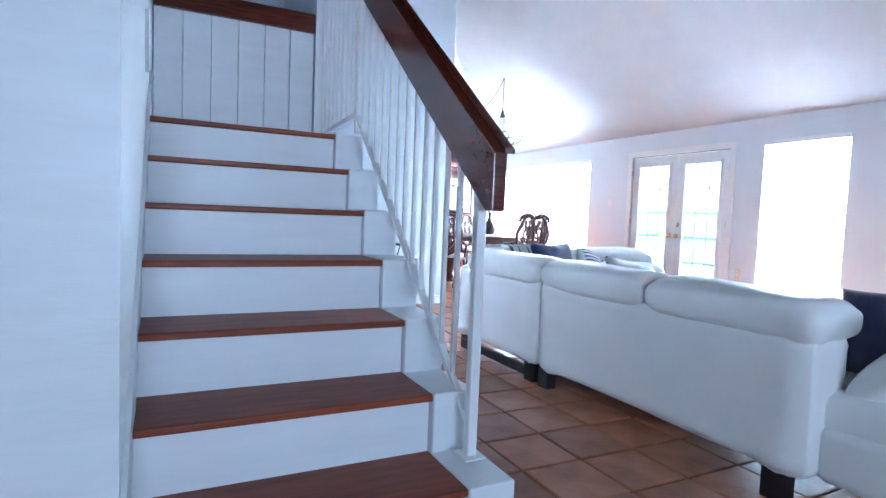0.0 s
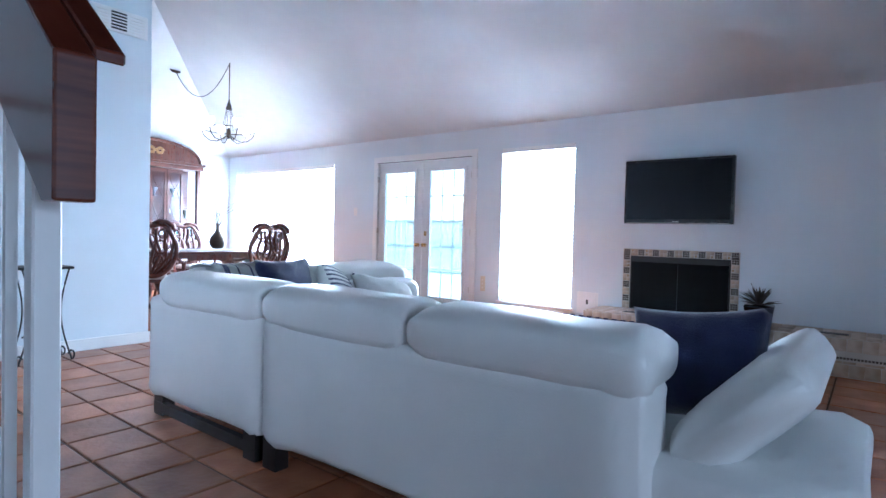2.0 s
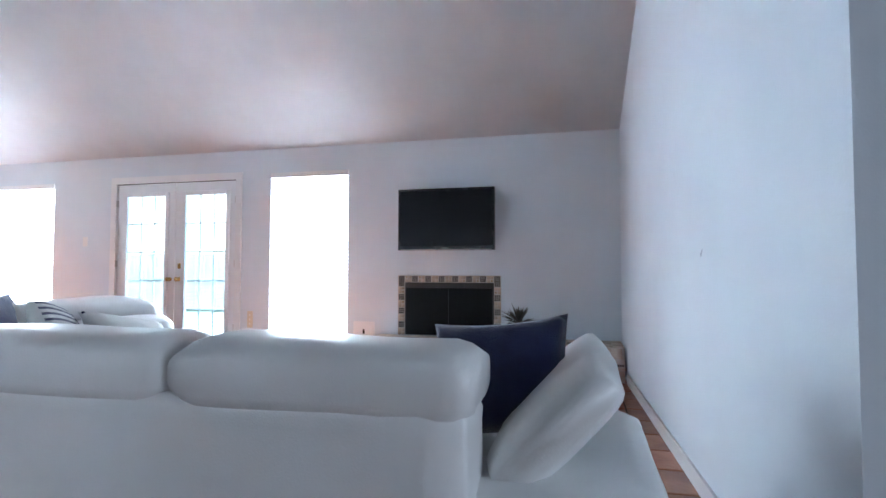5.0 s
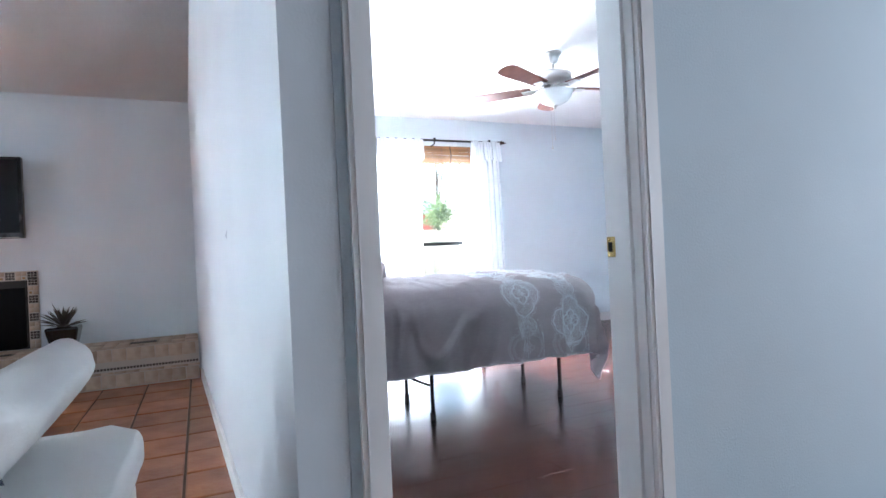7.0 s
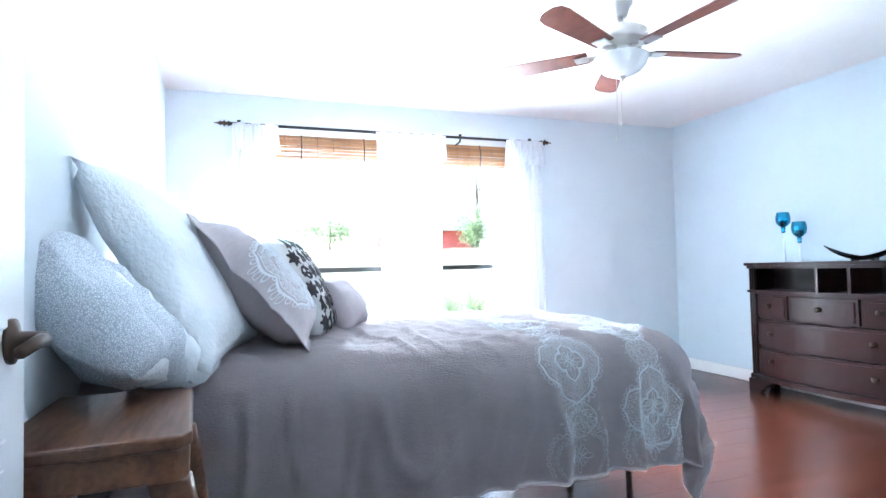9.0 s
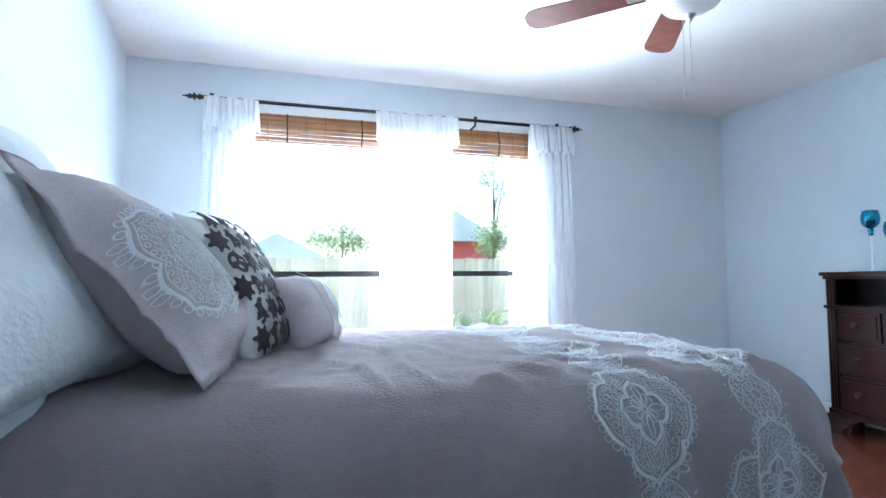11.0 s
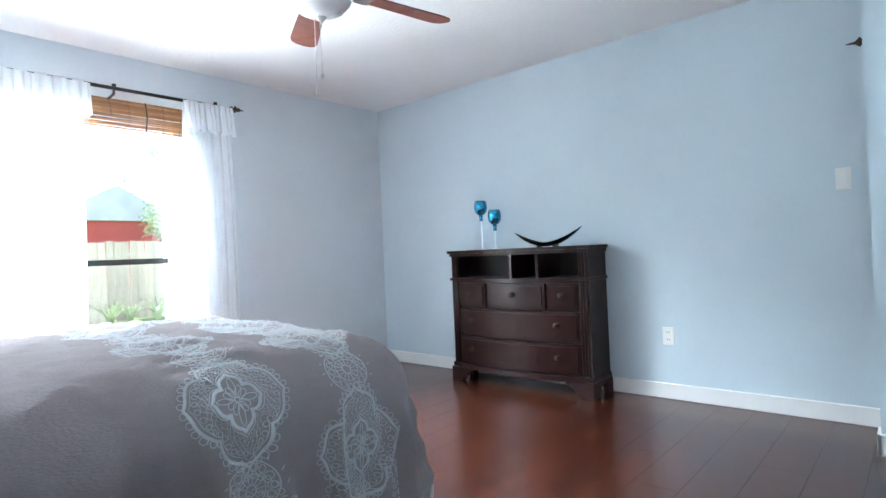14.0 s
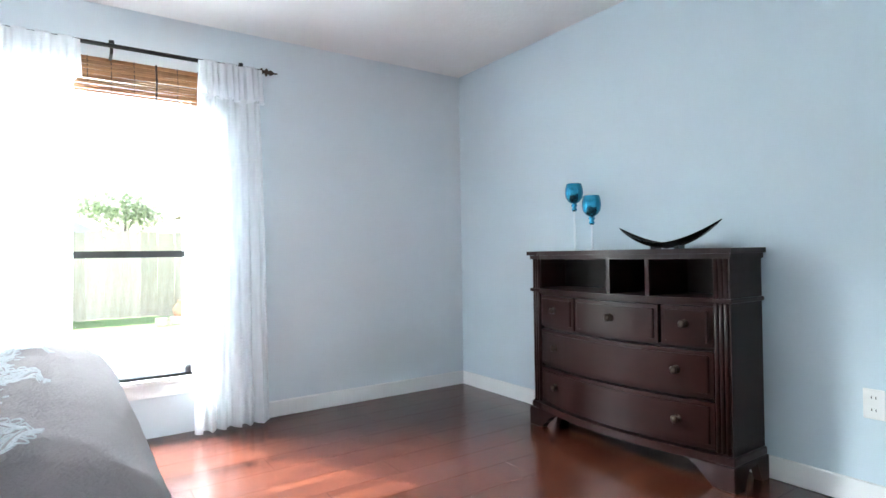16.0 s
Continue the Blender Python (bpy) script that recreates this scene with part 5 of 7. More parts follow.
# ---- bedside table ----
ns = thing("nightstand", "small worn brown wooden side table with curved legs beside the bed", "side table", (3.335, 0.59, 0, 0, 0, 1))
NT = [(-0.225, 0.155), (-0.225, -0.135), (-0.195, -0.152), (0.19, -0.128), (0.225, -0.10), (0.225, 0.155)]
bm = bmesh.new()
prism(bm, NT, 0.735, 0.760)
rounded(bm, 0.006, 2)
part("tabletop", bm, NSWOOD, ns)
bm = bmesh.new()
prism(bm, [(x * 0.965, y * 0.965) for x, y in NT], 0.680, 0.734)
rounded(bm, 0.006, 2)
part("apron", bm, NSWOOD, ns)
bm = bmesh.new()
box(bm, -0.20, 0.20, -0.02, 0.02, 0.655, 0.679)
part("cleat", bm, BLACKW, ns)
for lx, ly in ((-0.185, -0.115), (0.165, -0.10), (-0.185, 0.12), (0.165, 0.12)):
    bm = bmesh.new()
    sy = 1 if ly > 0 else -1
    rows = []
    for i in range(13):
        f = i / 12
        b = 0.030 * math.sin(f * math.pi * 1.5)
        hw = 0.034 - 0.010 * f
        yy, zz = ly + sy * b, 0.679 * (1 - f)
        rows.append([bm.verts.new((lx + sx * 0.026, yy + sq * hw, zz)) for sx, sq in ((-1, -1), (1, -1), (1, 1), (-1, 1))])
    for r, q in zip(rows, rows[1:]):
        for k in range(4):
            bm.faces.new((r[k], r[(k + 1) % 4], q[(k + 1) % 4], q[k]))
    bm.faces.new(rows[0]), bm.faces.new(rows[-1][::-1])
    bmesh.ops.bevel(bm, geom=[e for e in bm.edges if abs(e.verts[0].co.z - e.verts[1].co.z) > 0.02], offset=0.008, segments=2, affect="EDGES", profile=0.5)
    part("leg", bm, NSWOOD, ns, smooth=True)

# ---- open bedroom door ----
dr = thing("door_2", "white six-panel bedroom door standing open, with a dark lever", "door", (BEDX + 0.02, DOOR_Y1 + 0.045, 0.012, 0, 0, 3), kind="structure")
bm = bmesh.new()
box(bm, 0.0, 0.745, -0.017, 0.017, 0, 2.01)
part("leaf", bm, DOORW, dr)
for x0 in (0.10, 0.42):
    for za, zb in ((0.22, 0.80), (0.95, 1.52), (1.66, 1.90)):
        for sy in (-1, 1):
            bm = bmesh.new()
            box(bm, x0, x0 + 0.235, 0, 0.006, za, zb)
            fr = bm.faces[:]
            rounded(bm, 0.005, 1)
            box(bm, x0 + 0.035, x0 + 0.20, 0.004, 0.012, za + 0.035, zb - 0.035)
            part("panel", bm, DOORW, dr, at=pose(0, sy * 0.0165, 0) if sy > 0 else pose(2 * x0 + 0.235, -0.0165, 0, 0, 0, 180))
for sy in (-1, 1):
    bm = bmesh.new()
    lathe(bm, [(0.033, 0), (0.033, 0.006), (0.014, 0.012), (0.012, 0.045)], 18)
    rose = part("rose", bm, BRONZE, dr, "dark bronze rose", smooth=True, at=(0.68, sy * 0.017, 0.93, -90 * sy, 0, 0))
    bm = bmesh.new()
    tube(bm, [(0.68, sy * 0.058, 0.93), (0.64, sy * 0.062, 0.932), (0.575, sy * 0.058, 0.925)], [0.011, 0.010, 0.009], 10)
    part("lever", bm, BRONZE, dr, smooth=True)
for hz in (0.25, 1.0, 1.75):
    bm = bmesh.new()
    tube(bm, [(-0.008, -0.018, hz), (-0.008, -0.018, hz + 0.09)], 0.006, 8)
    part("hinge", bm, BRASS, dr)

# ---- bedroom window, shades, curtains ----
yA, yB, zA, zB = WIN["bed"]
wb = thing("window_3", "wide bedroom window in two dark-barred sashes with a white sill", "window", kind="structure")
ym = -0.85
for a, b in ((yA, ym - 0.02), (ym + 0.02, yB)):
    bm = bmesh.new()
    for c, d, e, f in ((a, b, zA, zA + 0.035), (a, b, zB - 0.035, zB), (a, a + 0.035, zA, zB), (b - 0.035, b, zA, zB)):
        box(bm, WX + 0.10, WX + 0.15, c, d, e, f)
    part("window_frame", bm, TRIM, wb)
    bm = bmesh.new()
    box(bm, WX + 0.085, WX + 0.125, a + 0.03, b - 0.03, 1.018, 1.056)
    part("meeting_rail", bm, IRON, wb, "dark bronze meeting rail")
    for za, zb in ((zA + 0.035, 1.018), (1.056, zB - 0.035)):
        bm = bmesh.new()
        box(bm, WX + 0.118, WX + 0.121, a + 0.035, b - 0.035, za, zb)
        p = part("pane", bm, PANE, wb)
        p.visible_shadow = False
bm = bmesh.new()
box(bm, WX + 0.09, WX + 0.16, ym - 0.02, ym + 0.02, zA, zB)
part("mullion", bm, TRIM, wb)
bm = bmesh.new()
box(bm, WX - 0.035, WX + 0.10, yA - 0.04, yB + 0.04, zA - 0.028, zA)
rounded(bm, 0.006, 2)
part("window_sill", bm, TRIM, wb)
bm = bmesh.new()
box(bm, WX - 0.016, WX, yA - 0.03, yB + 0.03, zA - 0.10, zA - 0.029)
part("apron", bm, TRIM, wb)

for a, b in ((-1.87, -0.877), (-0.873, 0.24)):
    sh = thing("bamboo_shade", "brown woven bamboo shade rolled up at the window's head", "shade", group="bamboo shades")
    bm = bmesh.new()
    box(bm, -0.004, 0.004, -(b - a) / 2, (b - a) / 2, -0.006, 0.006)
    rounded(bm, 0.002, 1)
    me = mesh_of("slat", bm, BAMBOO)
    for k in range(15):
        ob = new("slat", me)
        f = k / 14
        ob.matrix_basis = pose(WX - 0.030 - 0.024 * math.sin(f * 3.1) - 0.004 * (k % 2), (a + b) / 2, 2.092 - 0.0128 * k, random.uniform(-0.25, 0.25), 0, 0)
        ob.parent = sh
    for k in range(9):
        yy = a + 0.06 + (b - a - 0.12) * k / 8
        bm = bmesh.new()
        tube(bm, [(WX - 0.036, yy, 2.10), (WX - 0.064, yy, 2.0), (WX - 0.036, yy, 1.905)], 0.0022 if k not in (2, 6) else 0.006, 5)
        part("cord", bm, BRONZE, sh)

rod = thing("curtain_rod", "black iron curtain rod with spear finials above the window", "curtain rod")
RODX, RODZ = 6.40, 2.135
bm = bmesh.new()
tube(bm, [(RODX, 0.45, RODZ), (RODX, -2.14, RODZ)], 0.0115, 12)
part("rod", bm, IRON, rod, smooth=True)
for s, y0 in ((1, 0.45), (-1, -2.14)):
    bm = bmesh.new()
    lathe(bm, [(0.012, 0), (0.019, 0.006), (0.019, 0.014), (0.010, 0.020), (0.010, 0.030), (0.027, 0.040), (0.010, 0.052), (0.016, 0.062), (0.016, 0.070), (0.006, 0.085), (0.004, 0.105), (0.001, 0.11)], 14)
    part("finial", bm, BRONZE, rod, smooth=True, at=(RODX, y0, RODZ, -90 * s, 0, 0))
for yy in (0.39, -1.37, -2.03):
    bm = bmesh.new()
    tube(bm, [(WX, yy, RODZ - 0.045), (RODX + 0.01, yy, RODZ - 0.035), (RODX, yy, RODZ - 0.012)], 0.008, 8)
    tube(bm, [(RODX, yy, RODZ + 0.012), (RODX - 0.004, yy, RODZ + 0.028)], 0.013, 8)
    part("bracket", bm, IRON, rod)


def curtain(y0, y1, yb0, yb1, folds, seed):
    c = thing("sheer_curtain", "sheer white tab-top curtain with a gathered heading", "curtain", group="sheer curtains")

    def body(u, v):
        k = v ** 0.6
        y = (y0 + (y1 - y0) * u) * (1 - k) + (yb0 + (yb1 - yb0) * u) * k
        a = folds * 2 * math.pi * u + seed
        x = RODX + 0.01 + (0.013 + 0.022 * k) * math.sin(a + 0.6 * math.sin(a * 0.37 + v * 2)) + 0.01 * noise.noise(Vector((u * 4, v * 3, seed)))
        return (min(x, WX - 0.045), y + 0.006 * math.cos(a * 1.7), 2.10 * (1 - v) + 0.018 * v)
    bm = bmesh.new()
    sheet(bm, body, int(folds * 9), 26)
    part("panel", bm, SHEER, c, smooth=True)

    def frill(u, v):
        a = folds * 1.6 * 2 * math.pi * u + seed * 2
        y = y0 + (y1 - y0) * (u * 1.06 - 0.03)
        x = RODX - 0.026 - 0.018 * v + (0.004 + 0.022 * v) * math.sin(a + math.sin(a * 0.3))
        return (x, y + (0.012 * v) * math.cos(a * 1.3), 2.135 - 0.205 * v - 0.012 * v * math.sin(a * 0.5))
    bm = bmesh.new()
    sheet(bm, frill, int(folds * 14), 8)
    part("ruffle", bm, RUFFLE, c, smooth=True)
    n = max(3, int(abs(y1 - y0) / 0.085))
    for k in range(n):
        yy = y0 + (y1 - y0) * (k + 0.5) / n

        def tab(u, v, yy=yy):
            a = math.pi * (v * 1.16 - 0.08)
            return (RODX - 0.0165 * math.cos(a), yy + (u - 0.5) * 0.062, RODZ + 0.0165 * math.sin(a) - (0.03 if v in (0, 1) else 0))
        bm = bmesh.new()
        sheet(bm, tab, 3, 10)
        part("tab", bm, RUFFLE, c, smooth=True)
    return c


curtain(0.425, 0.12, 0.49, 0.19, 5, 0.4)
curtain(-0.655, -1.215, -0.68, -1.19, 8, 1.7)
curtain(-1.80, -2.135, -1.76, -2.19, 6, 3.1)

# second rod in the alcove by the wing wall
r2 = thing("curtain_rod", "dark bronze curtain rod with a spear finial in the alcove", "curtain rod")
bm = bmesh.new()
tube(bm, [(BEDX, -3.62, 1.985), (2.765, -3.62, 1.985)], 0.0115, 10)
part("rod", bm, BRONZE, r2)
bm = bmesh.new()
lathe(bm, [(0.012, 0), (0.019, 0.006), (0.010, 0.020), (0.026, 0.036), (0.008, 0.055), (0.003, 0.09), (0.001, 0.095)], 14)
part("finial", bm, BRONZE, r2, smooth=True, at=(2.765, -3.62, 1.985, 0, 90, 0))
c2 = thing("sheer_curtain", "sheer white curtain bunched in the alcove", "curtain")
bm = bmesh.new()
sheet(bm, lambda u, v: (BEDX + 0.02 + 0.415 * u, -3.655 + 0.02 * math.sin(u * 40), 1.96 * (1 - v) + 0.02), 60, 8)
part("panel", bm, RUFFLE, c2, smooth=True)

# ---- chest of drawers ----
ch = thing("media_chest", "dark cherry bow-front media chest with open shelf and drawers", "chest of drawers", (4.855, BED_S + 0.017, 0))
CW = 0.59


def bow(x, base=0.262, deep=0.085):
    return base + deep * max(0.0, 1 - (x / (CW - 0.05)) ** 2)


def bowed(bm, x0, x1, z0, z1, out, back, n=14):
    """A block whose front follows the bow; out: how far it stands in front of it; back: its rear."""
    f = [(x0 + (x1 - x0) * i / n, bow(x0 + (x1 - x0) * i / n) + out) for i in range(n + 1)]
    prism(bm, [(x0, back), *[(x1, back)], *f[::-1]], z0, z1)


def chest_part(name, x0, x1, z0, z1, out, back, material=None, r=0.0, label=""):
    bm = bmesh.new()
    bowed(bm, x0, x1, z0, z1, out, back)
    if r:
        rounded(bm, r, 2)
    return part(name, bm, material or DRESS, ch, label)


for sx in (-1, 1):
    bm = bmesh.new()
    a, b = sorted((sx * (CW - 0.022), sx * CW))
    box(bm, a, b, 0, 0.262, 0.12, 0.985)
    part("side_panel", bm, DRESS, ch)
    for k in range(3):
        bm = bmesh.new()
        xx = sx * (CW - 0.018 - k * 0.020)
        tube(bm, [(xx, 0.262 + 0.003 * k, 0.15), (xx, 0.262 + 0.003 * k, 0.985)], 0.011, 8)
        part("fluted_post", bm, DRESS, ch, smooth=True)
bm = bmesh.new()
box(bm, -CW + 0.02, CW - 0.02, 0, 0.012, 0.12, 0.985)
part("back_panel", bm, DRESS_IN, ch)
chest_part("top", -CW - 0.022, CW + 0.022, 0.995, 1.018, 0.028, -0.0)
chest_part("top_moulding", -CW - 0.010, CW + 0.010, 0.972, 0.9945, 0.012, 0.0)
chest_part("waist_moulding", -CW - 0.012, CW + 0.012, 0.783, 0.803, 0.014, 0.0, r=0.004)
chest_part("shelf", -CW + 0.03, CW - 0.03, 0.770, 0.7825, 0.0, 0.012, DRESS)
for xx in (-0.025, -0.235):
    chest_part("divider", xx - 0.010, xx + 0.010, 0.803, 0.972, -0.005, 0.012)
chest_part("carcass", -CW + 0.06, CW - 0.06, 0.135, 0.770, -0.030, 0.012, DRESS_IN)


def drawer(x0, x1, z0, z1, knobs):
    d = chest_part("drawer", x0, x1, z0, z1, 0.002, 0.10, r=0.003)
    bm = bmesh.new()
    bowed(bm, x0 + 0.018, x1 - 0.018, z0 + 0.018, z1 - 0.018, 0.011, 0.12)
    rounded(bm, 0.006, 2)
    fpn = part("drawer_front", bm, DRESS, d)
    for kx in knobs:
        bm = bmesh.new()
        lathe(bm, [(0.020, 0), (0.020, 0.003), (0.007, 0.006), (0.006, 0.014), (0.016, 0.019), (0.018, 0.025), (0.012, 0.031), (0.003, 0.033)], 16)
        part("knob", bm, BRONZE, d, "antique brass knob", smooth=True, at=(kx, bow(kx) + 0.010, (z0 + z1) / 2 + 0.01, -90, 0, 0))


drawer(0.212, 0.518, 0.590, 0.765, [0.365])
drawer(-0.288, 0.198, 0.590, 0.765, [-0.045])
drawer(-0.518, -0.302, 0.590, 0.765, [-0.41])
drawer(-0.518, 0.518, 0.372, 0.572, [0.36, -0.37])
drawer(-0.518, 0.518, 0.155, 0.355, [0.36, -0.37])
chest_part("plinth", -CW - 0.012, CW + 0.012, 0.105, 0.140, 0.012, 0.0, r=0.006)
for sx in (-1, 1):
    bm = bmesh.new()
    pts = [(0, 0.0), (0.10, 0.0), (0.115, 0.03), (0.145, 0.045), (0.165, 0.075), (0.21, 0.085), (0.21, 0.105), (0, 0.105)]
    extrude_y(bm, [(sx * (CW + 0.018 - x), z) for x, z in pts], 0.242, 0.289)
    rounded(bm, 0.004, 1)
    part("bracket_foot", bm, DRESS, ch)
    bm = bmesh.new()
    extrude_x(bm, [(y, z) for y, z in ((0.282, 0), (0.20, 0.0), (0.187, 0.04), (0.165, 0.075), (0.10, 0.085), (0.08, 0.04), (0.06, 0.0), (0.0, 0.0), (0.0, 0.105), (0.282, 0.105))], sx * (CW - 0.02), sx * (CW + 0.016))
    part("bracket_foot", bm, DRESS, ch)
bm = bmesh.new()
lathe(bm, [(0.022, 0), (0.022, 0.004), (0.004, 0.005)], 16)
part("cable_cap", bm, CHROME, ch, "round nickel cable cap", at=(-0.215, 0.013, 0.935, -90, 0, 0))


def goblet(x, y, h, name="candle_goblet"):
    gb = thing(name, "blue mercury-glass goblet on a tall clear stem", "goblet", (x, y, 1.018), "goblets on the chest")
    bm = bmesh.new()
    lathe(bm, [(0.041, 0), (0.041, 0.003), (0.012, 0.007), (0.0065, 0.014), (0.006, h - 0.165), (0.010, h - 0.160)], 20)
    part("stem", bm, mat("clear_glass_stem", (0.75, 0.8, 0.84), 0.08, var=0.05), gb, "clear glass stem", smooth=True)
    bm = bmesh.new()
    z = h - 0.16
    lathe(bm, [(0.010, z), (0.017, z + 0.012), (0.010, z + 0.022), (0.019, z + 0.034), (0.012, z + 0.045), (0.030, z + 0.055), (0.046, z + 0.075), (0.052, z + 0.105), (0.050, z + 0.130), (0.043, z + 0.158), (0.041, z + 0.160), (0.040, z + 0.157), (0.047, z + 0.13), (0.045, z + 0.09), (0.01, z + 0.07)], 28)
    part("bowl", bm, BLUEG, gb, smooth=True)


goblet(5.225, -3.58, 0.385)
goblet(5.065, -3.54, 0.30)
bl = thing("boat_bowl", "black lacquered boat-shaped bowl on the chest", "bowl", (4.635, -3.58, 1.018, 0, 0, 6))
bm = bmesh.new()


def boat(u, v):
    a = 2 * u - 1
    w = 0.075 * math.cos(a * math.pi / 2) ** 0.8 + 0.002
    ang = math.pi * v
    y = -w * math.cos(ang)
    z = 0.030 + 0.085 * a * a + 0.022 * (a if a < 0 else 0.0) * 0 - 0.028 * math.sin(ang) * math.cos(a * 1.4)
    return (0.26 * a, y, z + (0.018 * max(0, -a)))


sheet(bm, boat, 30, 10)
bmesh.ops.solidify(bm, geom=bm.faces[:], thickness=-0.007)
part("bowl", bm, BLACKG, bl, smooth=True)
for sx in (-0.06, 0.06):
    bm = bmesh.new()
    box(bm, sx - 0.012, sx + 0.012, -0.03, 0.03, 0, 0.02)
    part("foot", bm, BLACKG, bl)

wall_plate("wall_outlet", "white duplex outlet above the baseboard", (3.863, BED_S, 0.405), 0.072, 0.116,
           [("socket", 0, 0.024, 0.034, 0.030, PLASTIC, 0.002), ("socket", 0, -0.024, 0.034, 0.030, PLASTIC, 0.002), ("slot", -0.007, 0.026, 0.003, 0.010, SOOT, 0.0026),
            ("slot", 0.007, 0.026, 0.003, 0.010, SOOT, 0.0026), ("slot", -0.007, -0.022, 0.003, 0.010, SOOT, 0.0026), ("slot", 0.007, -0.022, 0.003, 0.010, SOOT, 0.0026)], PLASTIC)
wall_plate("light_switch", "white rocker switch on the bedroom wall", (2.905, BED_S, 1.312), 0.07, 0.115, [("rocker", 0, 0, 0.034, 0.068, TRIM, 0.005)], PLASTIC)

# ---- ceiling fan ----
fan = thing("ceiling_fan", "brushed-nickel ceiling fan with five cherry blades and a bowl light", "ceiling fan", (4.44, -1.51, 0))
bm = bmesh.new()
lathe(bm, [(0.030, 2.318), (0.038, 2.322), (0.042, 2.34), (0.055, 2.375), (0.066, 2.382), (0.066, 2.40)], 28)
part("canopy", bm, CHROME, fan, smooth=True)
bm = bmesh.new()
lathe(bm, [(0.013, 2.25), (0.013, 2.33)], 14)
part("downrod", bm, CHROME, fan, smooth=True)
bm = bmesh.new()
lathe(bm, [(0.085, 2.155), (0.115, 2.165), (0.128, 2.18), (0.134, 2.185), (0.134, 2.235), (0.128, 2.24), (0.10, 2.258), (0.03, 2.266), (0.02, 2.275)], 36)
part("motor_housing", bm, CHROME, fan, smooth=True)
bm = bmesh.new()
lathe(bm, [(0.05, 2.10), (0.075, 2.105), (0.078, 2.13), (0.06, 2.14), (0.06, 2.155), (0.08, 2.16)], 28)
part("switch_housing", bm, CHROME, fan, smooth=True)
bm = bmesh.new()
lathe(bm, [(0.002, 2.005), (0.05, 2.012), (0.095, 2.035), (0.125, 2.07), (0.135, 2.10), (0.138, 2.108), (0.132, 2.112)], 32)
part("bowl_shade", bm, OPAL, fan, "white opal glass bowl", smooth=True)
bm = bmesh.new()
lathe(bm, [(0.002, 1.978), (0.006, 1.985), (0.008, 1.992), (0.018, 2.0), (0.022, 2.008), (0.01, 2.012)], 16)
part("finial", bm, CHROME, fan, smooth=True)
for k in range(5):
    ang = -28.5 + 72 * k
    bm = bmesh.new()
    tube(bm, [(0.07, 0, 2.145), (0.12, 0, 2.135), (0.165, 0, 2.132)], [0.016, 0.012, 0.018], 8)
    box(bm, 0.15, 0.24, -0.035, 0.035, 2.128, 2.135)
    part("blade_arm", bm, CHROME, fan, at=(0, 0, 0, 0, 0, ang))
    bm = bmesh.new()
    pts = [(0.17, -0.052), (0.60, -0.070), (0.645, -0.062), (0.670, -0.035), (0.675, 0.0), (0.670, 0.035), (0.645, 0.062), (0.60, 0.070), (0.17, 0.052)]
    prism(bm, pts, -0.003, 0.003)
    part("blade", bm, FANBL, fan, at=pose(0, 0, 2.140, 0, 0, ang) @ pose(0, 0, 0, 11, 0, 0))
for dx, zb in ((0.02, 1.68), (-0.015, 1.74)):
    bm = bmesh.new()
    tube(bm, [(dx, 0.02, 2.10), (dx * 1.1, 0.02, zb + 0.03)], 0.0016, 5)
    ch1 = part("pull_chain", bm, CHROME, fan)
    bm = bmesh.new()
    lathe(bm, [(0.001, zb), (0.006, zb + 0.008), (0.006, zb + 0.018), (0.001, zb + 0.032)], 8, (dx * 1.1, 0.02, 0))
    part("pull_fob", bm, CHROME, ch1)

# ---- dining area ----
dt = thing("dining_table", "dark carved cherry dining table with a pale runner's end over it", "table", (4.75, 8.55, 0))
bm = bmesh.new()
prism(bm, [(-0.95, -0.45), (-0.85, -0.55), (0.55, -0.55), (0.65, -0.45), (0.65, 0.45), (0.55, 0.55), (-0.85, 0.55), (-0.95, 0.45)], 0.715, 0.75)
rounded(bm, 0.008, 2)
part("tabletop", bm, DINWOOD, dt)
bm = bmesh.new()
box(bm, -0.85, 0.55, -0.46, 0.46, 0.63, 0.714)
part("apron", bm, DINWOOD, dt)
for lx in (-0.62, 0.34):
    bm = bmesh.new()
    lathe(bm, [(0.20, 0), (0.20, 0.05), (0.08, 0.09), (0.07, 0.2), (0.11, 0.3), (0.12, 0.4), (0.08, 0.48), (0.13, 0.58), (0.20, 0.62), (0.20, 0.635)], 20, (lx, 0, 0))
    part("pedestal", bm, DINWOOD, dt, smooth=True)
run = thing("table_runner", "white cloth runner hanging over the table's edge", "table runner")
bm = bmesh.new()


def runner(u, v):
    x = 3.9 + 1.62 * v
    over = max(0, x - 5.41)
    return (min(x, 5.41 + 0.006), 8.40 + 0.34 * u, 0.756 - over * 1.9 + 0.003 * math.sin(u * 9 + v * 20))


sheet(bm, runner, 8, 60)
bmesh.ops.solidify(bm, geom=bm.faces[:], thickness=0.003)
part("cloth", bm, CREAMC, run, smooth=True)

SEATC = mat("cream_seat_cloth", (0.62, 0.58, 0.52), 0.9, var=0.12, scale=30, bump=0.3, bscale=200)


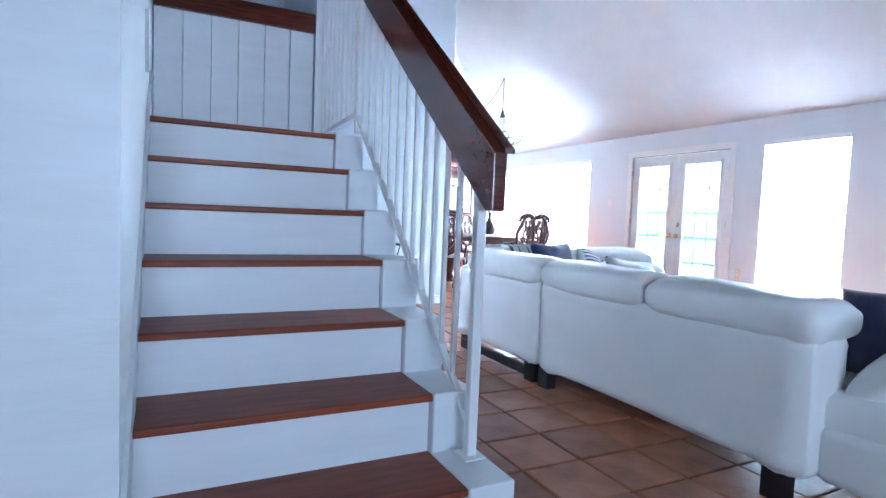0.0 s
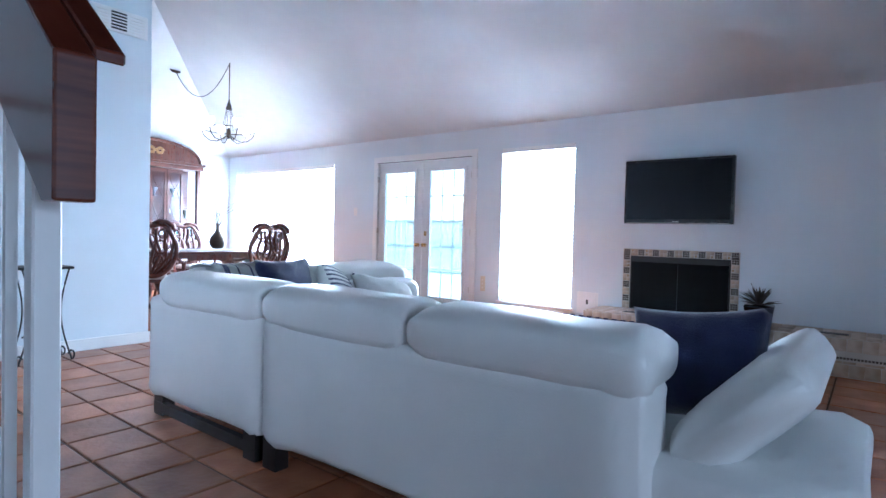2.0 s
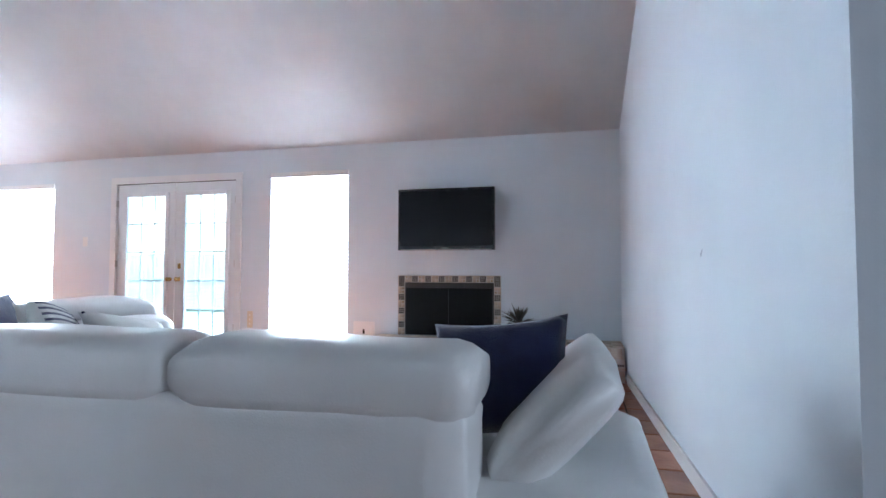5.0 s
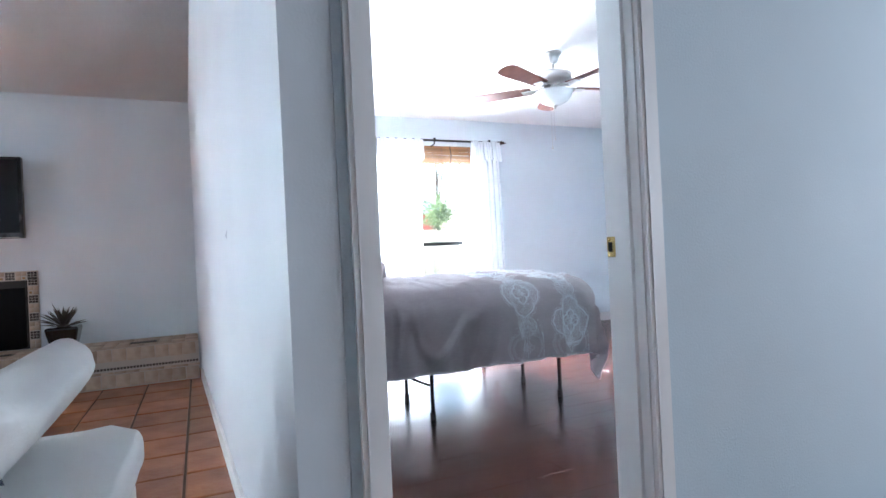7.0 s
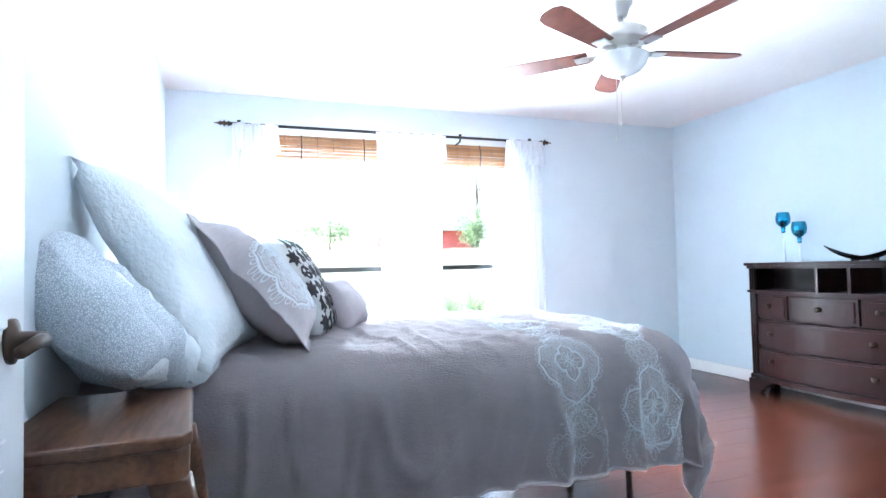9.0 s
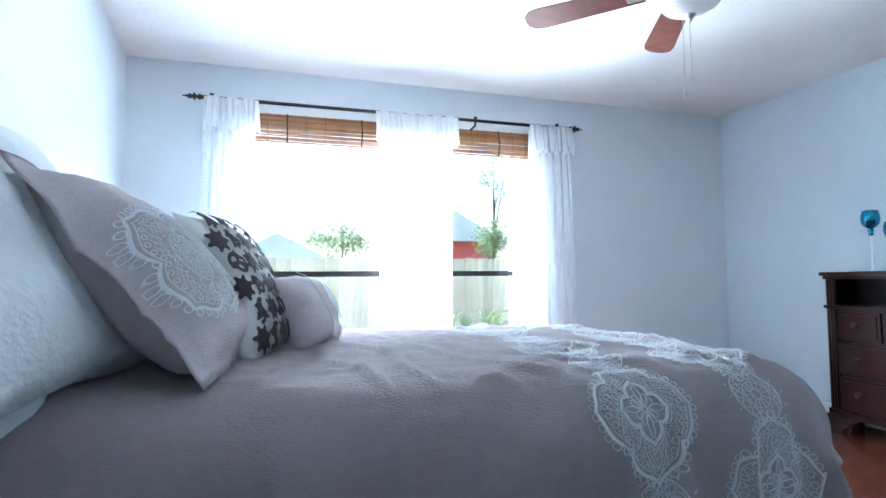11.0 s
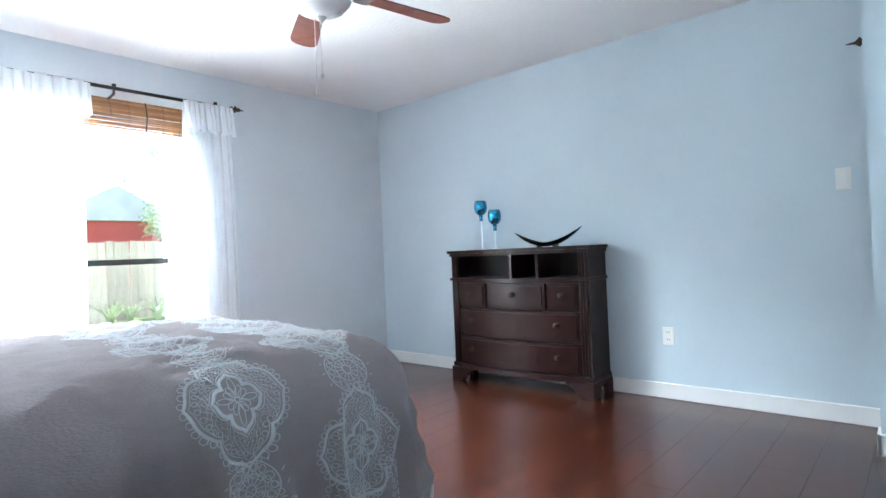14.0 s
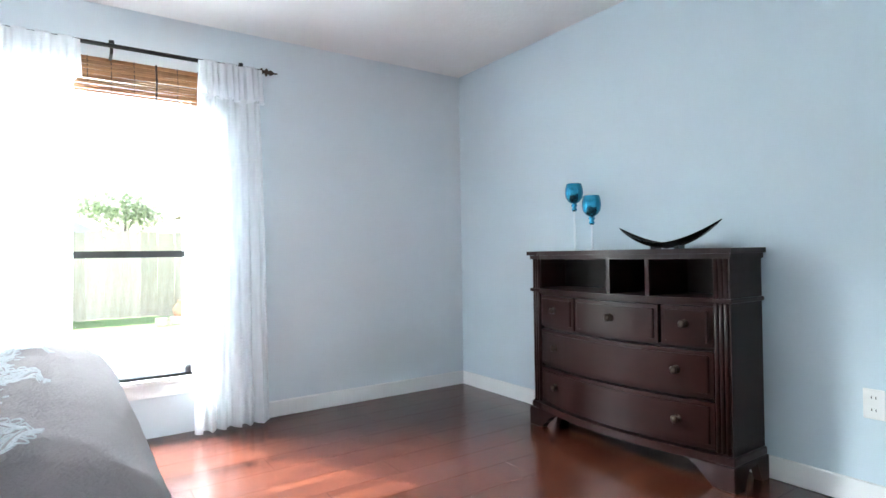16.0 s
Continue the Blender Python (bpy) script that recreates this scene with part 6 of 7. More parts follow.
def dining_chair(m, label):
    """A carved shield-back chair; its back stands at y = 0, the seat lies towards +y."""
    c = thing("dining_chair", label, "chair", m, "chairs round the dining table")
    bm = bmesh.new()
    box(bm, -0.25, 0.25, 0.02, 0.48, 0.40, 0.445)
    for vtx in bm.verts:
        if vtx.co.y < 0.1:
            vtx.co.x *= 0.82
    rounded(bm, 0.01, 2)
    part("seat_frame", bm, DINWOOD, c)
    cushion("seat", c, -0.225, 0.225, 0.045, 0.46, 0.43, 0.485, 0.02, SEATC, puff=0.01, sub=4)
    bm = bmesh.new()
    pts = []
    for i in range(40):
        a = 2 * math.pi * i / 40
        x = 0.265 * math.cos(a) * (1 + 0.10 * math.sin(a))
        z = 0.79 + 0.30 * math.sin(a)
        if math.sin(a) > 0.3:
            z += 0.025 * math.cos(a * 6)
        pts.append((x, -0.05 - 0.16 * (z - 0.5), z))
    tube(bm, pts, 0.027, 8, closed=True)
    part("back_frame", bm, DINWOOD, c, smooth=True)
    for k in range(7):
        bm = bmesh.new()
        f = (k - 3) / 3
        q = []
        for i in range(13):
            g = i / 12
            z = 0.52 + 0.54 * g - 0.05 * abs(f) * g
            x = f * (0.05 + 0.19 * math.sin(g * 2.4)) + 0.02 * math.sin(g * 9 + k)
            q.append((x, -0.05 - 0.16 * (z - 0.5), z))
        tube(bm, q, 0.019, 6)
        part("splat", bm, DINWOOD, c, smooth=True)
    for sgn in (-1, 1):
        bm = bmesh.new()
        q = []
        for i in range(17):
            a = 2 * math.pi * i / 16
            q.append((sgn * 0.10 + 0.065 * math.cos(a), -0.05 - 0.16 * 0.32, 0.83 + 0.075 * math.sin(a)))
        tube(bm, q[:-1], 0.016, 6, closed=True)
        part("carved_loop", bm, DINWOOD, c, smooth=True)
        for zc, xc, rr in ((0.98, 0.13, 0.05), (0.68, 0.07, 0.05), (0.92, 0.0, 0.045)):
            bm = bmesh.new()
            tube(bm, [(sgn * xc + rr * math.cos(i * 0.524), -0.05 - 0.16 * (zc + rr * math.sin(i * 0.524) - 0.5), zc + rr * math.sin(i * 0.524)) for i in range(12)], 0.013, 6, closed=True)
            part("carved_loop", bm, DINWOOD, c, smooth=True)
        bm = bmesh.new()
        tube(bm, [(sgn * 0.02, -0.145, 1.095), (sgn * 0.09, -0.148, 1.125), (sgn * 0.17, -0.148, 1.115), (sgn * 0.235, -0.143, 1.07), (sgn * 0.25, -0.13, 1.01)], [0.016, 0.024, 0.026, 0.026, 0.02], 8)
        part("crest_scroll", bm, DINWOOD, c, smooth=True)
        bm = bmesh.new()
        tube(bm, [(sgn * 0.17, 0.03, 0.44), (sgn * 0.16, -0.035, 0.56)], 0.02, 8)
        part("back_post", bm, DINWOOD, c, smooth=True)
        bm = bmesh.new()
        tube(bm, [(sgn * 0.255, -0.06, 0.70), (sgn * 0.285, 0.08, 0.665), (sgn * 0.29, 0.28, 0.66), (sgn * 0.27, 0.33, 0.62), (sgn * 0.25, 0.30, 0.44)], [0.016, 0.018, 0.022, 0.018, 0.016], 8)
        part("arm", bm, DINWOOD, c, smooth=True)
        for ly, back in ((0.44, 0), (0.06, 1)):
            bm = bmesh.new()
            q, rd = [], []
            for i in range(10):
                f = i / 9
                b = 0.02 * math.sin(f * 5)
                q.append((sgn * (0.21 - 0.04 * back + b), ly + (b if not back else -0.07 * f * f), 0.42 * (1 - f)))
                rd.append(0.028 - 0.012 * f + (0.008 if i > 8 else 0))
            tube(bm, q, rd, 8)
            part("leg", bm, DINWOOD, c, smooth=True)
    return c


c0 = dining_chair((4.90, 7.42, 0, 0, 0, -6), "carved cherry shield-back armchair drawn up to the table")
for m in (pose(3.62, 7.72, 0, 0, 0, -38), pose(5.78, 8.62, 0, 0, 0, 88), pose(4.35, 9.62, 0, 0, 0, 178), pose(5.0, 9.62, 0, 0, 0, 183), pose(3.35, 8.45, 0, 0, 0, -86)):
    copy_thing(c0, m)

vz = thing("branch_vase", "dark bottle vase with thin green branches on the table", "vase", (5.05, 8.85, 0.757))
bm = bmesh.new()
lathe(bm, [(0.06, 0), (0.10, 0.035), (0.118, 0.10), (0.10, 0.17), (0.05, 0.23), (0.027, 0.28), (0.024, 0.35), (0.034, 0.375), (0.022, 0.37)], 22)
part("vase", bm, BRONZE, vz, smooth=True)
rv = random.Random(5)
for i in range(16):
    a, sp, h = rv.uniform(0, 6.28), rv.uniform(0.05, 0.34), rv.uniform(0.15, 0.62)
    bm = bmesh.new()
    tip = Vector((sp * math.cos(a), sp * math.sin(a), 0.33 + h))
    mid = Vector((tip.x * 0.35, tip.y * 0.35, 0.33 + h * 0.6))
    tube(bm, [(0, 0, 0.28), mid, tip], [0.004, 0.003, 0.0015], 5)
    br = part("branch", bm, BARK, vz)
    bm = bmesh.new()
    for k in range(7):
        o = mid.lerp(tip, k / 6)
        d = Vector((rv.uniform(-1, 1), rv.uniform(-1, 1), rv.uniform(-0.3, 1))).normalized() * 0.045
        s = d.cross(Vector((0.3, 0.2, 1))).normalized() * 0.006
        bm.faces.new([bm.verts.new(p) for p in (o, o + d * 0.5 + s, o + d, o + d * 0.5 - s)])
    part("leaves", bm, LEAF, br)

cab = thing("china_cabinet", "tall carved cherry china cabinet with arched crown and glass doors", "cabinet", (4.88, LIV_N - 0.005, 0))
CABW = 0.86
for nm, x0, x1, y0, y1, z0, z1 in (("base", -CABW, CABW, -0.46, 0, 0.0, 0.80), ("base_top", -CABW - 0.03, CABW + 0.03, -0.49, 0, 0.80, 0.84), ("back_panel", -CABW + 0.02, CABW - 0.02, -0.02, 0, 0.84, 2.10),
                                   ("side_post", -CABW, -CABW + 0.07, -0.42, -0.35, 0.84, 2.06), ("side_post", CABW - 0.07, CABW, -0.42, -0.35, 0.84, 2.06),
                                   ("cornice", -CABW - 0.03, CABW + 0.03, -0.46, 0, 2.06, 2.13), ("cornice", -CABW - 0.06, CABW + 0.06, -0.49, 0, 2.13, 2.17)):
    bm = bmesh.new()
    box(bm, x0, x1, y0, y1, z0, z1)
    rounded(bm, 0.008, 2)
    part(nm, bm, DINWOOD, cab)
for sgn in (-1, 1):
    bm = bmesh.new()
    box(bm, sgn * (CABW - 0.02) - 0.003, sgn * (CABW - 0.02) + 0.003, -0.35, -0.02, 0.86, 2.04)
    part("side_glass", bm, CABGLASS, cab)
for k in range(4):
    xa = -0.56 + k * 0.28
    dd = part("glass_door", wall_in_x(-0.40, -0.375, xa + 0.004, xa + 0.276, 0.86, 2.05, [(xa + 0.045, xa + 0.235, 0.93, 1.98)]), DINWOOD, cab, at=pose(0, 0, 0, 0, 0, 90) @ pose(0, 0, 0))
    dd.matrix_basis = Matrix(((0, 1, 0, 0), (1, 0, 0, 0), (0, 0, 1, 0), (0, 0, 0, 1)))
    bm = bmesh.new()
    box(bm, xa + 0.045, xa + 0.235, -0.389, -0.385, 0.93, 1.98)
    gp = part("pane", bm, CABGLASS, cab)
    bm = bmesh.new()
    for a in (0, 1):
        q = [(xa + 0.14 + (0.09 if a else -0.09) * math.cos(i / 12 * math.pi * 2), -0.392, 0.95 + 1.01 * i / 12) for i in range(13)]
        tube(bm, q, 0.006, 6)
    part("tracery", bm, DINWOOD, cab)
    bm = bmesh.new()
    box(bm, xa + 0.03, xa + 0.25, -0.468, -0.46, 0.10, 0.55)
    rounded(bm, 0.004, 1)
    part("lower_door", bm, DINWOOD, cab)
    bm = bmesh.new()
    box(bm, xa + 0.03, xa + 0.25, -0.468, -0.46, 0.60, 0.76)
    rounded(bm, 0.004, 1)
    dw = part("drawer", bm, DINWOOD, cab)
for zz in (1.22, 1.58):
    bm = bmesh.new()
    box(bm, -CABW + 0.03, CABW - 0.03, -0.34, -0.02, zz, zz + 0.008)
    part("shelf", bm, CABGLASS, cab)
for i in range(14):
    bm = bmesh.new()
    z = (0.845, 1.229, 1.589)[i % 3]
    lathe(bm, [(0.03, 0), (0.032, 0.01), (0.012, 0.03), (0.05, 0.08), (0.055, 0.14), (0.05, 0.14), (0.008, 0.05)], 14)
    tagged(part("crystal_vessel", bm, PLASTIC, None, smooth=True, at=(4.88 - 0.72 + i * 0.11, LIV_N - 0.20, z)), "small pale crystal vessel on a cabinet shelf", "glassware", "glassware in the cabinet")
bm = bmesh.new()
arch = [(CABW * math.cos(math.pi * i / 20) * 0.98, 2.17 + 0.34 * math.sin(math.pi * i / 20) ** 0.9) for i in range(21)]
extrude_y(bm, arch, -0.42, -0.36)
part("arched_crown", bm, DINWOOD, cab)
bm = bmesh.new()
tube(bm, [(x, -0.43, z) for x, z in arch], 0.026, 8)
part("crown_moulding", bm, DINWOOD, cab, smooth=True)
for sgn in (-1, 0, 1):
    bm = bmesh.new()
    for k in range(5):
        q = [(sgn * 0.14 + 0.07 * math.cos(0.5 * i + k * 1.25) * (1 - i / 14), -0.435, 2.33 + 0.06 * math.sin(0.5 * i + k * 1.25) * (1 - i / 14)) for i in range(10)]
        tube(bm, q, 0.010, 6)
    part("carving", bm, mat("gilded_carving", (0.42, 0.24, 0.09), 0.4, var=0.3, scale=20), cab, smooth=True)

# ---- chandelier ----
CX, CY = 4.88, 8.31
HOOKZ = CEIL_L + SLOPE * (WX - CX) - 0.01
cl = thing("chandelier", "iron chandelier with six lit glass shades on a swagged chain", "chandelier", (CX, CY, 0))
bm = bmesh.new()
tube(bm, [(0, 0, HOOKZ + 0.02), (0, 0, 2.80)], 0.006, 6)
part("chain", bm, BRONZE, cl)
bm = bmesh.new()
lathe(bm, [(0.010, 2.70), (0.045, 2.71), (0.03, 2.76), (0.012, 2.82), (0.01, 2.84)], 14)
part("hub", bm, BRONZE, cl, smooth=True)
bm = bmesh.new()
tube(bm, [(0.355 * math.cos(i * math.pi / 18), 0.355 * math.sin(i * math.pi / 18), 2.425) for i in range(36)], 0.007, 6, closed=True)
part("ring", bm, BRONZE, cl, smooth=True)
bm = bmesh.new()
lathe(bm, [(0.005, 2.30), (0.03, 2.33), (0.03, 2.42), (0.012, 2.45)], 14)
part("centre_cup", bm, BRONZE, cl, smooth=True)
GLOW = emit("lit_lamp_glass", (1.0, 0.93, 0.82), 5.0)
for k in range(6):
    a = math.pi / 3 * k + 0.3
    c, s = math.cos(a), math.sin(a)
    bm = bmesh.new()
    q = [(c * r, s * r, z) for r, z in ((0.02, 2.36), (0.08, 2.30), (0.16, 2.265), (0.25, 2.275), (0.32, 2.33), (0.355, 2.42))]
    tube(bm, q, 0.007, 6)
    arm = part("arm", bm, BRONZE, cl, smooth=True)
    bm = bmesh.new()
    tube(bm, [(c * 0.03, s * 0.03, 2.72), (c * 0.09, s * 0.09, 2.425)], 0.004, 5)
    part("stay", bm, BRONZE, arm)
    bm = bmesh.new()
    lathe(bm, [(0.025, 2.42), (0.045, 2.45), (0.055, 2.50), (0.058, 2.53), (0.05, 2.53), (0.02, 2.44)], 16, (c * 0.355, s * 0.355, 0))
    part("glass_shade", bm, GLOW, arm, "lit white glass shade", smooth=True)
cn = Vector((4.64, 9.36, CEIL_L + SLOPE * (LIV_N - 9.36) - 0.012))
bm = bmesh.new()
sw = []
for i in range(17):
    f = i / 16
    p = Vector((0, 0, HOOKZ)).lerp(cn - Vector((CX, CY, 0)), f)
    sw.append(p - Vector((0, 0, 0.42 * 4 * f * (1 - f))))
tube(bm, sw, 0.005, 6)
part("swag_chain", bm, BRONZE, cl)
bm = bmesh.new()
lathe(bm, [(0.075, 0.0), (0.075, 0.012), (0.05, 0.03), (0.012, 0.04)], 20)
part("ceiling_plate", bm, BRONZE, cl, smooth=True, at=pose(*(cn - Vector((CX, CY, 0))), 180 + 29, 0, 0))

# ---- garden ----
bm = bmesh.new()
sheet(bm, lambda u, v: (6.6 + (v ** 2) * 900, (u - 0.5) * 1500, -0.06), 40, 30)
tagged(part("ground", bm, GRASS), "lawn of short sunlit grass", "ground", kind="structure")
bm = bmesh.new()
box(bm, 6.74, 10.2, -6, 13, -0.16, -0.045)
structure("patio", bm, CONC, "pale concrete patio slab by the house", "patio")

fence = thing("wooden_fence", "weathered cedar board fence along the garden's end", "fence")
FX = 14.6
bm = bmesh.new()
box(bm, 0, 0.02, -0.0705, 0.0705, 0, 1.56)
for vtx in bm.verts:
    if vtx.co.z > 1.5:
        vtx.co.y *= 0.93
bd = mesh_of("board", bm, FENCEW)
rf = random.Random(2)
for k in range(230):
    ob = new("board", bd)
    ob.matrix_basis = pose(FX + rf.uniform(-0.008, 0.008), -16 + k * 0.142, -0.05 + rf.uniform(-0.02, 0.02), rf.uniform(-0.5, 0.5), 0, 0)
    ob.parent = fence
for z in (0.25, 1.2):
    bm = bmesh.new()
    box(bm, FX + 0.022, FX + 0.06, -16, 17, z, z + 0.09)
    part("fence_rail", bm, FENCEW, fence)
side = thing("wooden_fence", "weathered cedar fence along the garden's side", "fence")
for k in range(52):
    ob = new("board", bd)
    ob.matrix_basis = pose(7.2 + k * 0.142, -6.6 + rf.uniform(-0.008, 0.008), -0.05 + rf.uniform(-0.02, 0.02), 0, 0, 90)
    ob.parent = side


def leaf_cloud(centre, radii, count, size, rnd2, droop=0.0):
    """Loose foliage: single leaves scattered through uneven clumps."""
    bm = bmesh.new()
    clumps = []
    for _ in range(max(6, count // 45)):
        d = Vector((rnd2.gauss(0, 1), rnd2.gauss(0, 1), rnd2.gauss(0, 1))).normalized() * rnd2.uniform(0.35, 1.0)
        clumps.append(Vector((centre[0] + d.x * radii[0], centre[1] + d.y * radii[1], centre[2] + d.z * radii[2])))
    for i in range(count):
        o = clumps[i % len(clumps)] + Vector((rnd2.gauss(0, 1) * radii[0], rnd2.gauss(0, 1) * radii[1], rnd2.gauss(0, 1) * radii[2])) * 0.16
        d = Vector((rnd2.uniform(-1, 1), rnd2.uniform(-1, 1), rnd2.uniform(-1, 0.6) - droop)).normalized() * size * rnd2.uniform(0.6, 1.3)
        s = d.cross(Vector((rnd2.uniform(-1, 1), rnd2.uniform(-1, 1), 1))).normalized() * size * 0.32
        bm.faces.new([bm.verts.new(p) for p in (o, o + d * 0.5 + s, o + d, o + d * 0.5 - s)])
    return bm


def tree(label, x, y, trunk_h, crown_z, radii, count, size, seed, limbs=7, thick=1.0):
    t = thing("tree", label, "tree", (x, y, -0.06))
    rt = random.Random(seed)
    bm = bmesh.new()
    tube(bm, [(0, 0, 0), (0.05, 0.03, trunk_h * 0.5), (0, 0.05, trunk_h), (0.05, 0, crown_z + radii[2] * 0.6)], [r * thick for r in (0.16, 0.13, 0.10, 0.02)], 8)
    tk = part("trunk", bm, BARK, t, smooth=True)
    for k in range(limbs):
        a = rt.uniform(0, 6.28)
        z0 = trunk_h * rt.uniform(0.8, 1.3)
        bm = bmesh.new()
        e = (radii[0] * 0.8 * math.cos(a), radii[1] * 0.8 * math.sin(a), crown_z + rt.uniform(-0.3, 0.6) * radii[2])
        tube(bm, [(0, 0, z0), (e[0] * 0.5, e[1] * 0.5, (z0 + e[2]) / 2 + 0.2), e], [r * thick for r in (0.03, 0.018, 0.006)], 6)
        part("limb", bm, BARK, tk)
    part("crown", leaf_cloud((0, 0, crown_z), radii, count, size, rt), LEAF, t)
    return t


tree("broad leafy tree behind the fence", 25.0, -2.9, 1.6, 2.75, (1.3, 1.7, 0.75), 1900, 0.17, 4, thick=0.6)
tree("sparse pine behind the fence", 25.0, -9.5, 3.5, 5.7, (0.9, 1.0, 1.9), 420, 0.22, 6, limbs=16, thick=0.55)
tree("bare-limbed tree behind the fence", 30.0, -9.6, 3.0, 5.6, (1.6, 2.2, 1.6), 160, 0.16, 9, limbs=12, thick=0.45)
bush = thing("bush", "tall flowering bush behind the fence", "bush", (17.5, -6.2, -0.06))
bm = bmesh.new()
tube(bm, [(0, 0, 0), (0.03, 0.02, 1.0), (0, 0, 1.9)], [0.04, 0.03, 0.02], 7)
part("trunk", bm, BARK, bush)
part("stems", leaf_cloud((0, 0, 1.0), (0.3, 0.3, 0.9), 200, 0.12, random.Random(3)), BARK, bush)
part("leaves", leaf_cloud((0, 0, 2.25), (0.6, 0.6, 0.65), 2600, 0.10, random.Random(8)), LEAF, bush)

for n, (px, py, hh) in enumerate(((13.1, -3.42, 0.85), (13.3, -3.8, 0.75), (13.0, -4.15, 0.9), (13.3, -4.5, 0.8))):
    pt = thing("strap_plant", "clump of arching green strap leaves by the fence", "plant", (px, py, -0.06), "plants along the fence")
    rp2 = random.Random(n)
    for k in range(34):
        a = rp2.uniform(0, 6.28)
        ln = hh * rp2.uniform(0.6, 1.1)
        bm = bmesh.new()
        c, s = math.cos(a), math.sin(a)
        rows = []
        for i in range(7):
            f = i / 6
            r, z = ln * 0.55 * f ** 1.3, ln * (1.25 * f - 0.75 * f * f)
            w = 0.022 * (1 - f) + 0.003
            rows.append([bm.verts.new((c * r - s * w, s * r + c * w, z)), bm.verts.new((c * r + s * w, s * r - c * w, z + 0.004))])
        for p, q in zip(rows, rows[1:]):
            bm.faces.new((p[0], p[1], q[1], q[0]))
        part("leaf", bm, LEAF, pt)
pot = thing("garden_pot", "round terracotta pot behind a low stone border", "pot", (13.5, -2.86, -0.06))
bm = bmesh.new()
lathe(bm, [(0.09, 0), (0.17, 0.1), (0.19, 0.2), (0.13, 0.3), (0.10, 0.33), (0.12, 0.35)], 18)
part("body", bm, TERRA, pot, smooth=True)
bm = bmesh.new()
lathe(bm, [(0.07, 0.35), (0.05, 0.37), (0.01, 0.40)], 14)
part("lid", bm, TERRA, pot)
for k in range(7):
    st = thing("border_stone", "pale stone of the garden border", "stone", (12.95 + 0.05 * (k % 2), -3.75 + 0.22 * k, -0.06), "border stones")
    bm = bmesh.new()
    box(bm, -0.10, 0.10, -0.085, 0.085, 0, 0.12)
    rounded(bm, 0.02, 2)
    part("block", bm, STONE, st)


def house(label, x, y, w, d, h, roof_h, wall_m, roof_m, rz=0, windows=True):
    hs = thing("house", label, "house", (x, y, -0.06, 0, 0, rz))
    bm = bmesh.new()
    box(bm, 0, d, -w / 2, w / 2, 0, h)
    part("wall", bm, wall_m, hs)
    bm = bmesh.new()
    extrude_x(bm, [(-w / 2 - 0.4, h), (w / 2 + 0.4, h), (0, h + roof_h)], -0.4, d + 0.4)
    part("roof", bm, roof_m, hs)
    for yy in (-w * 0.25, w * 0.25) if windows else ():
        bm = bmesh.new()
        box(bm, -0.012, 0.02, yy - 0.4, yy + 0.4, h * 0.45, h * 0.85)
        wd = part("window", bm, FIREB, hs)
        bm = bmesh.new()
        box(bm, -0.05, -0.031, yy - 0.46, yy + 0.46, h * 0.45 - 0.06, h * 0.45)
        part("sill", bm, TRIM, wd)
    return hs


house("red-sided house with a grey shingle roof behind the fence", 21.0, -6.1, 3.0, 3, 2.45, 1.05, BRICKR, ROOF, windows=False)
house("pale outbuilding with a light grey roof behind the fence", 22.0, -0.3, 3.0, 3, 1.75, 0.95, SIDING, ROOF, windows=False)

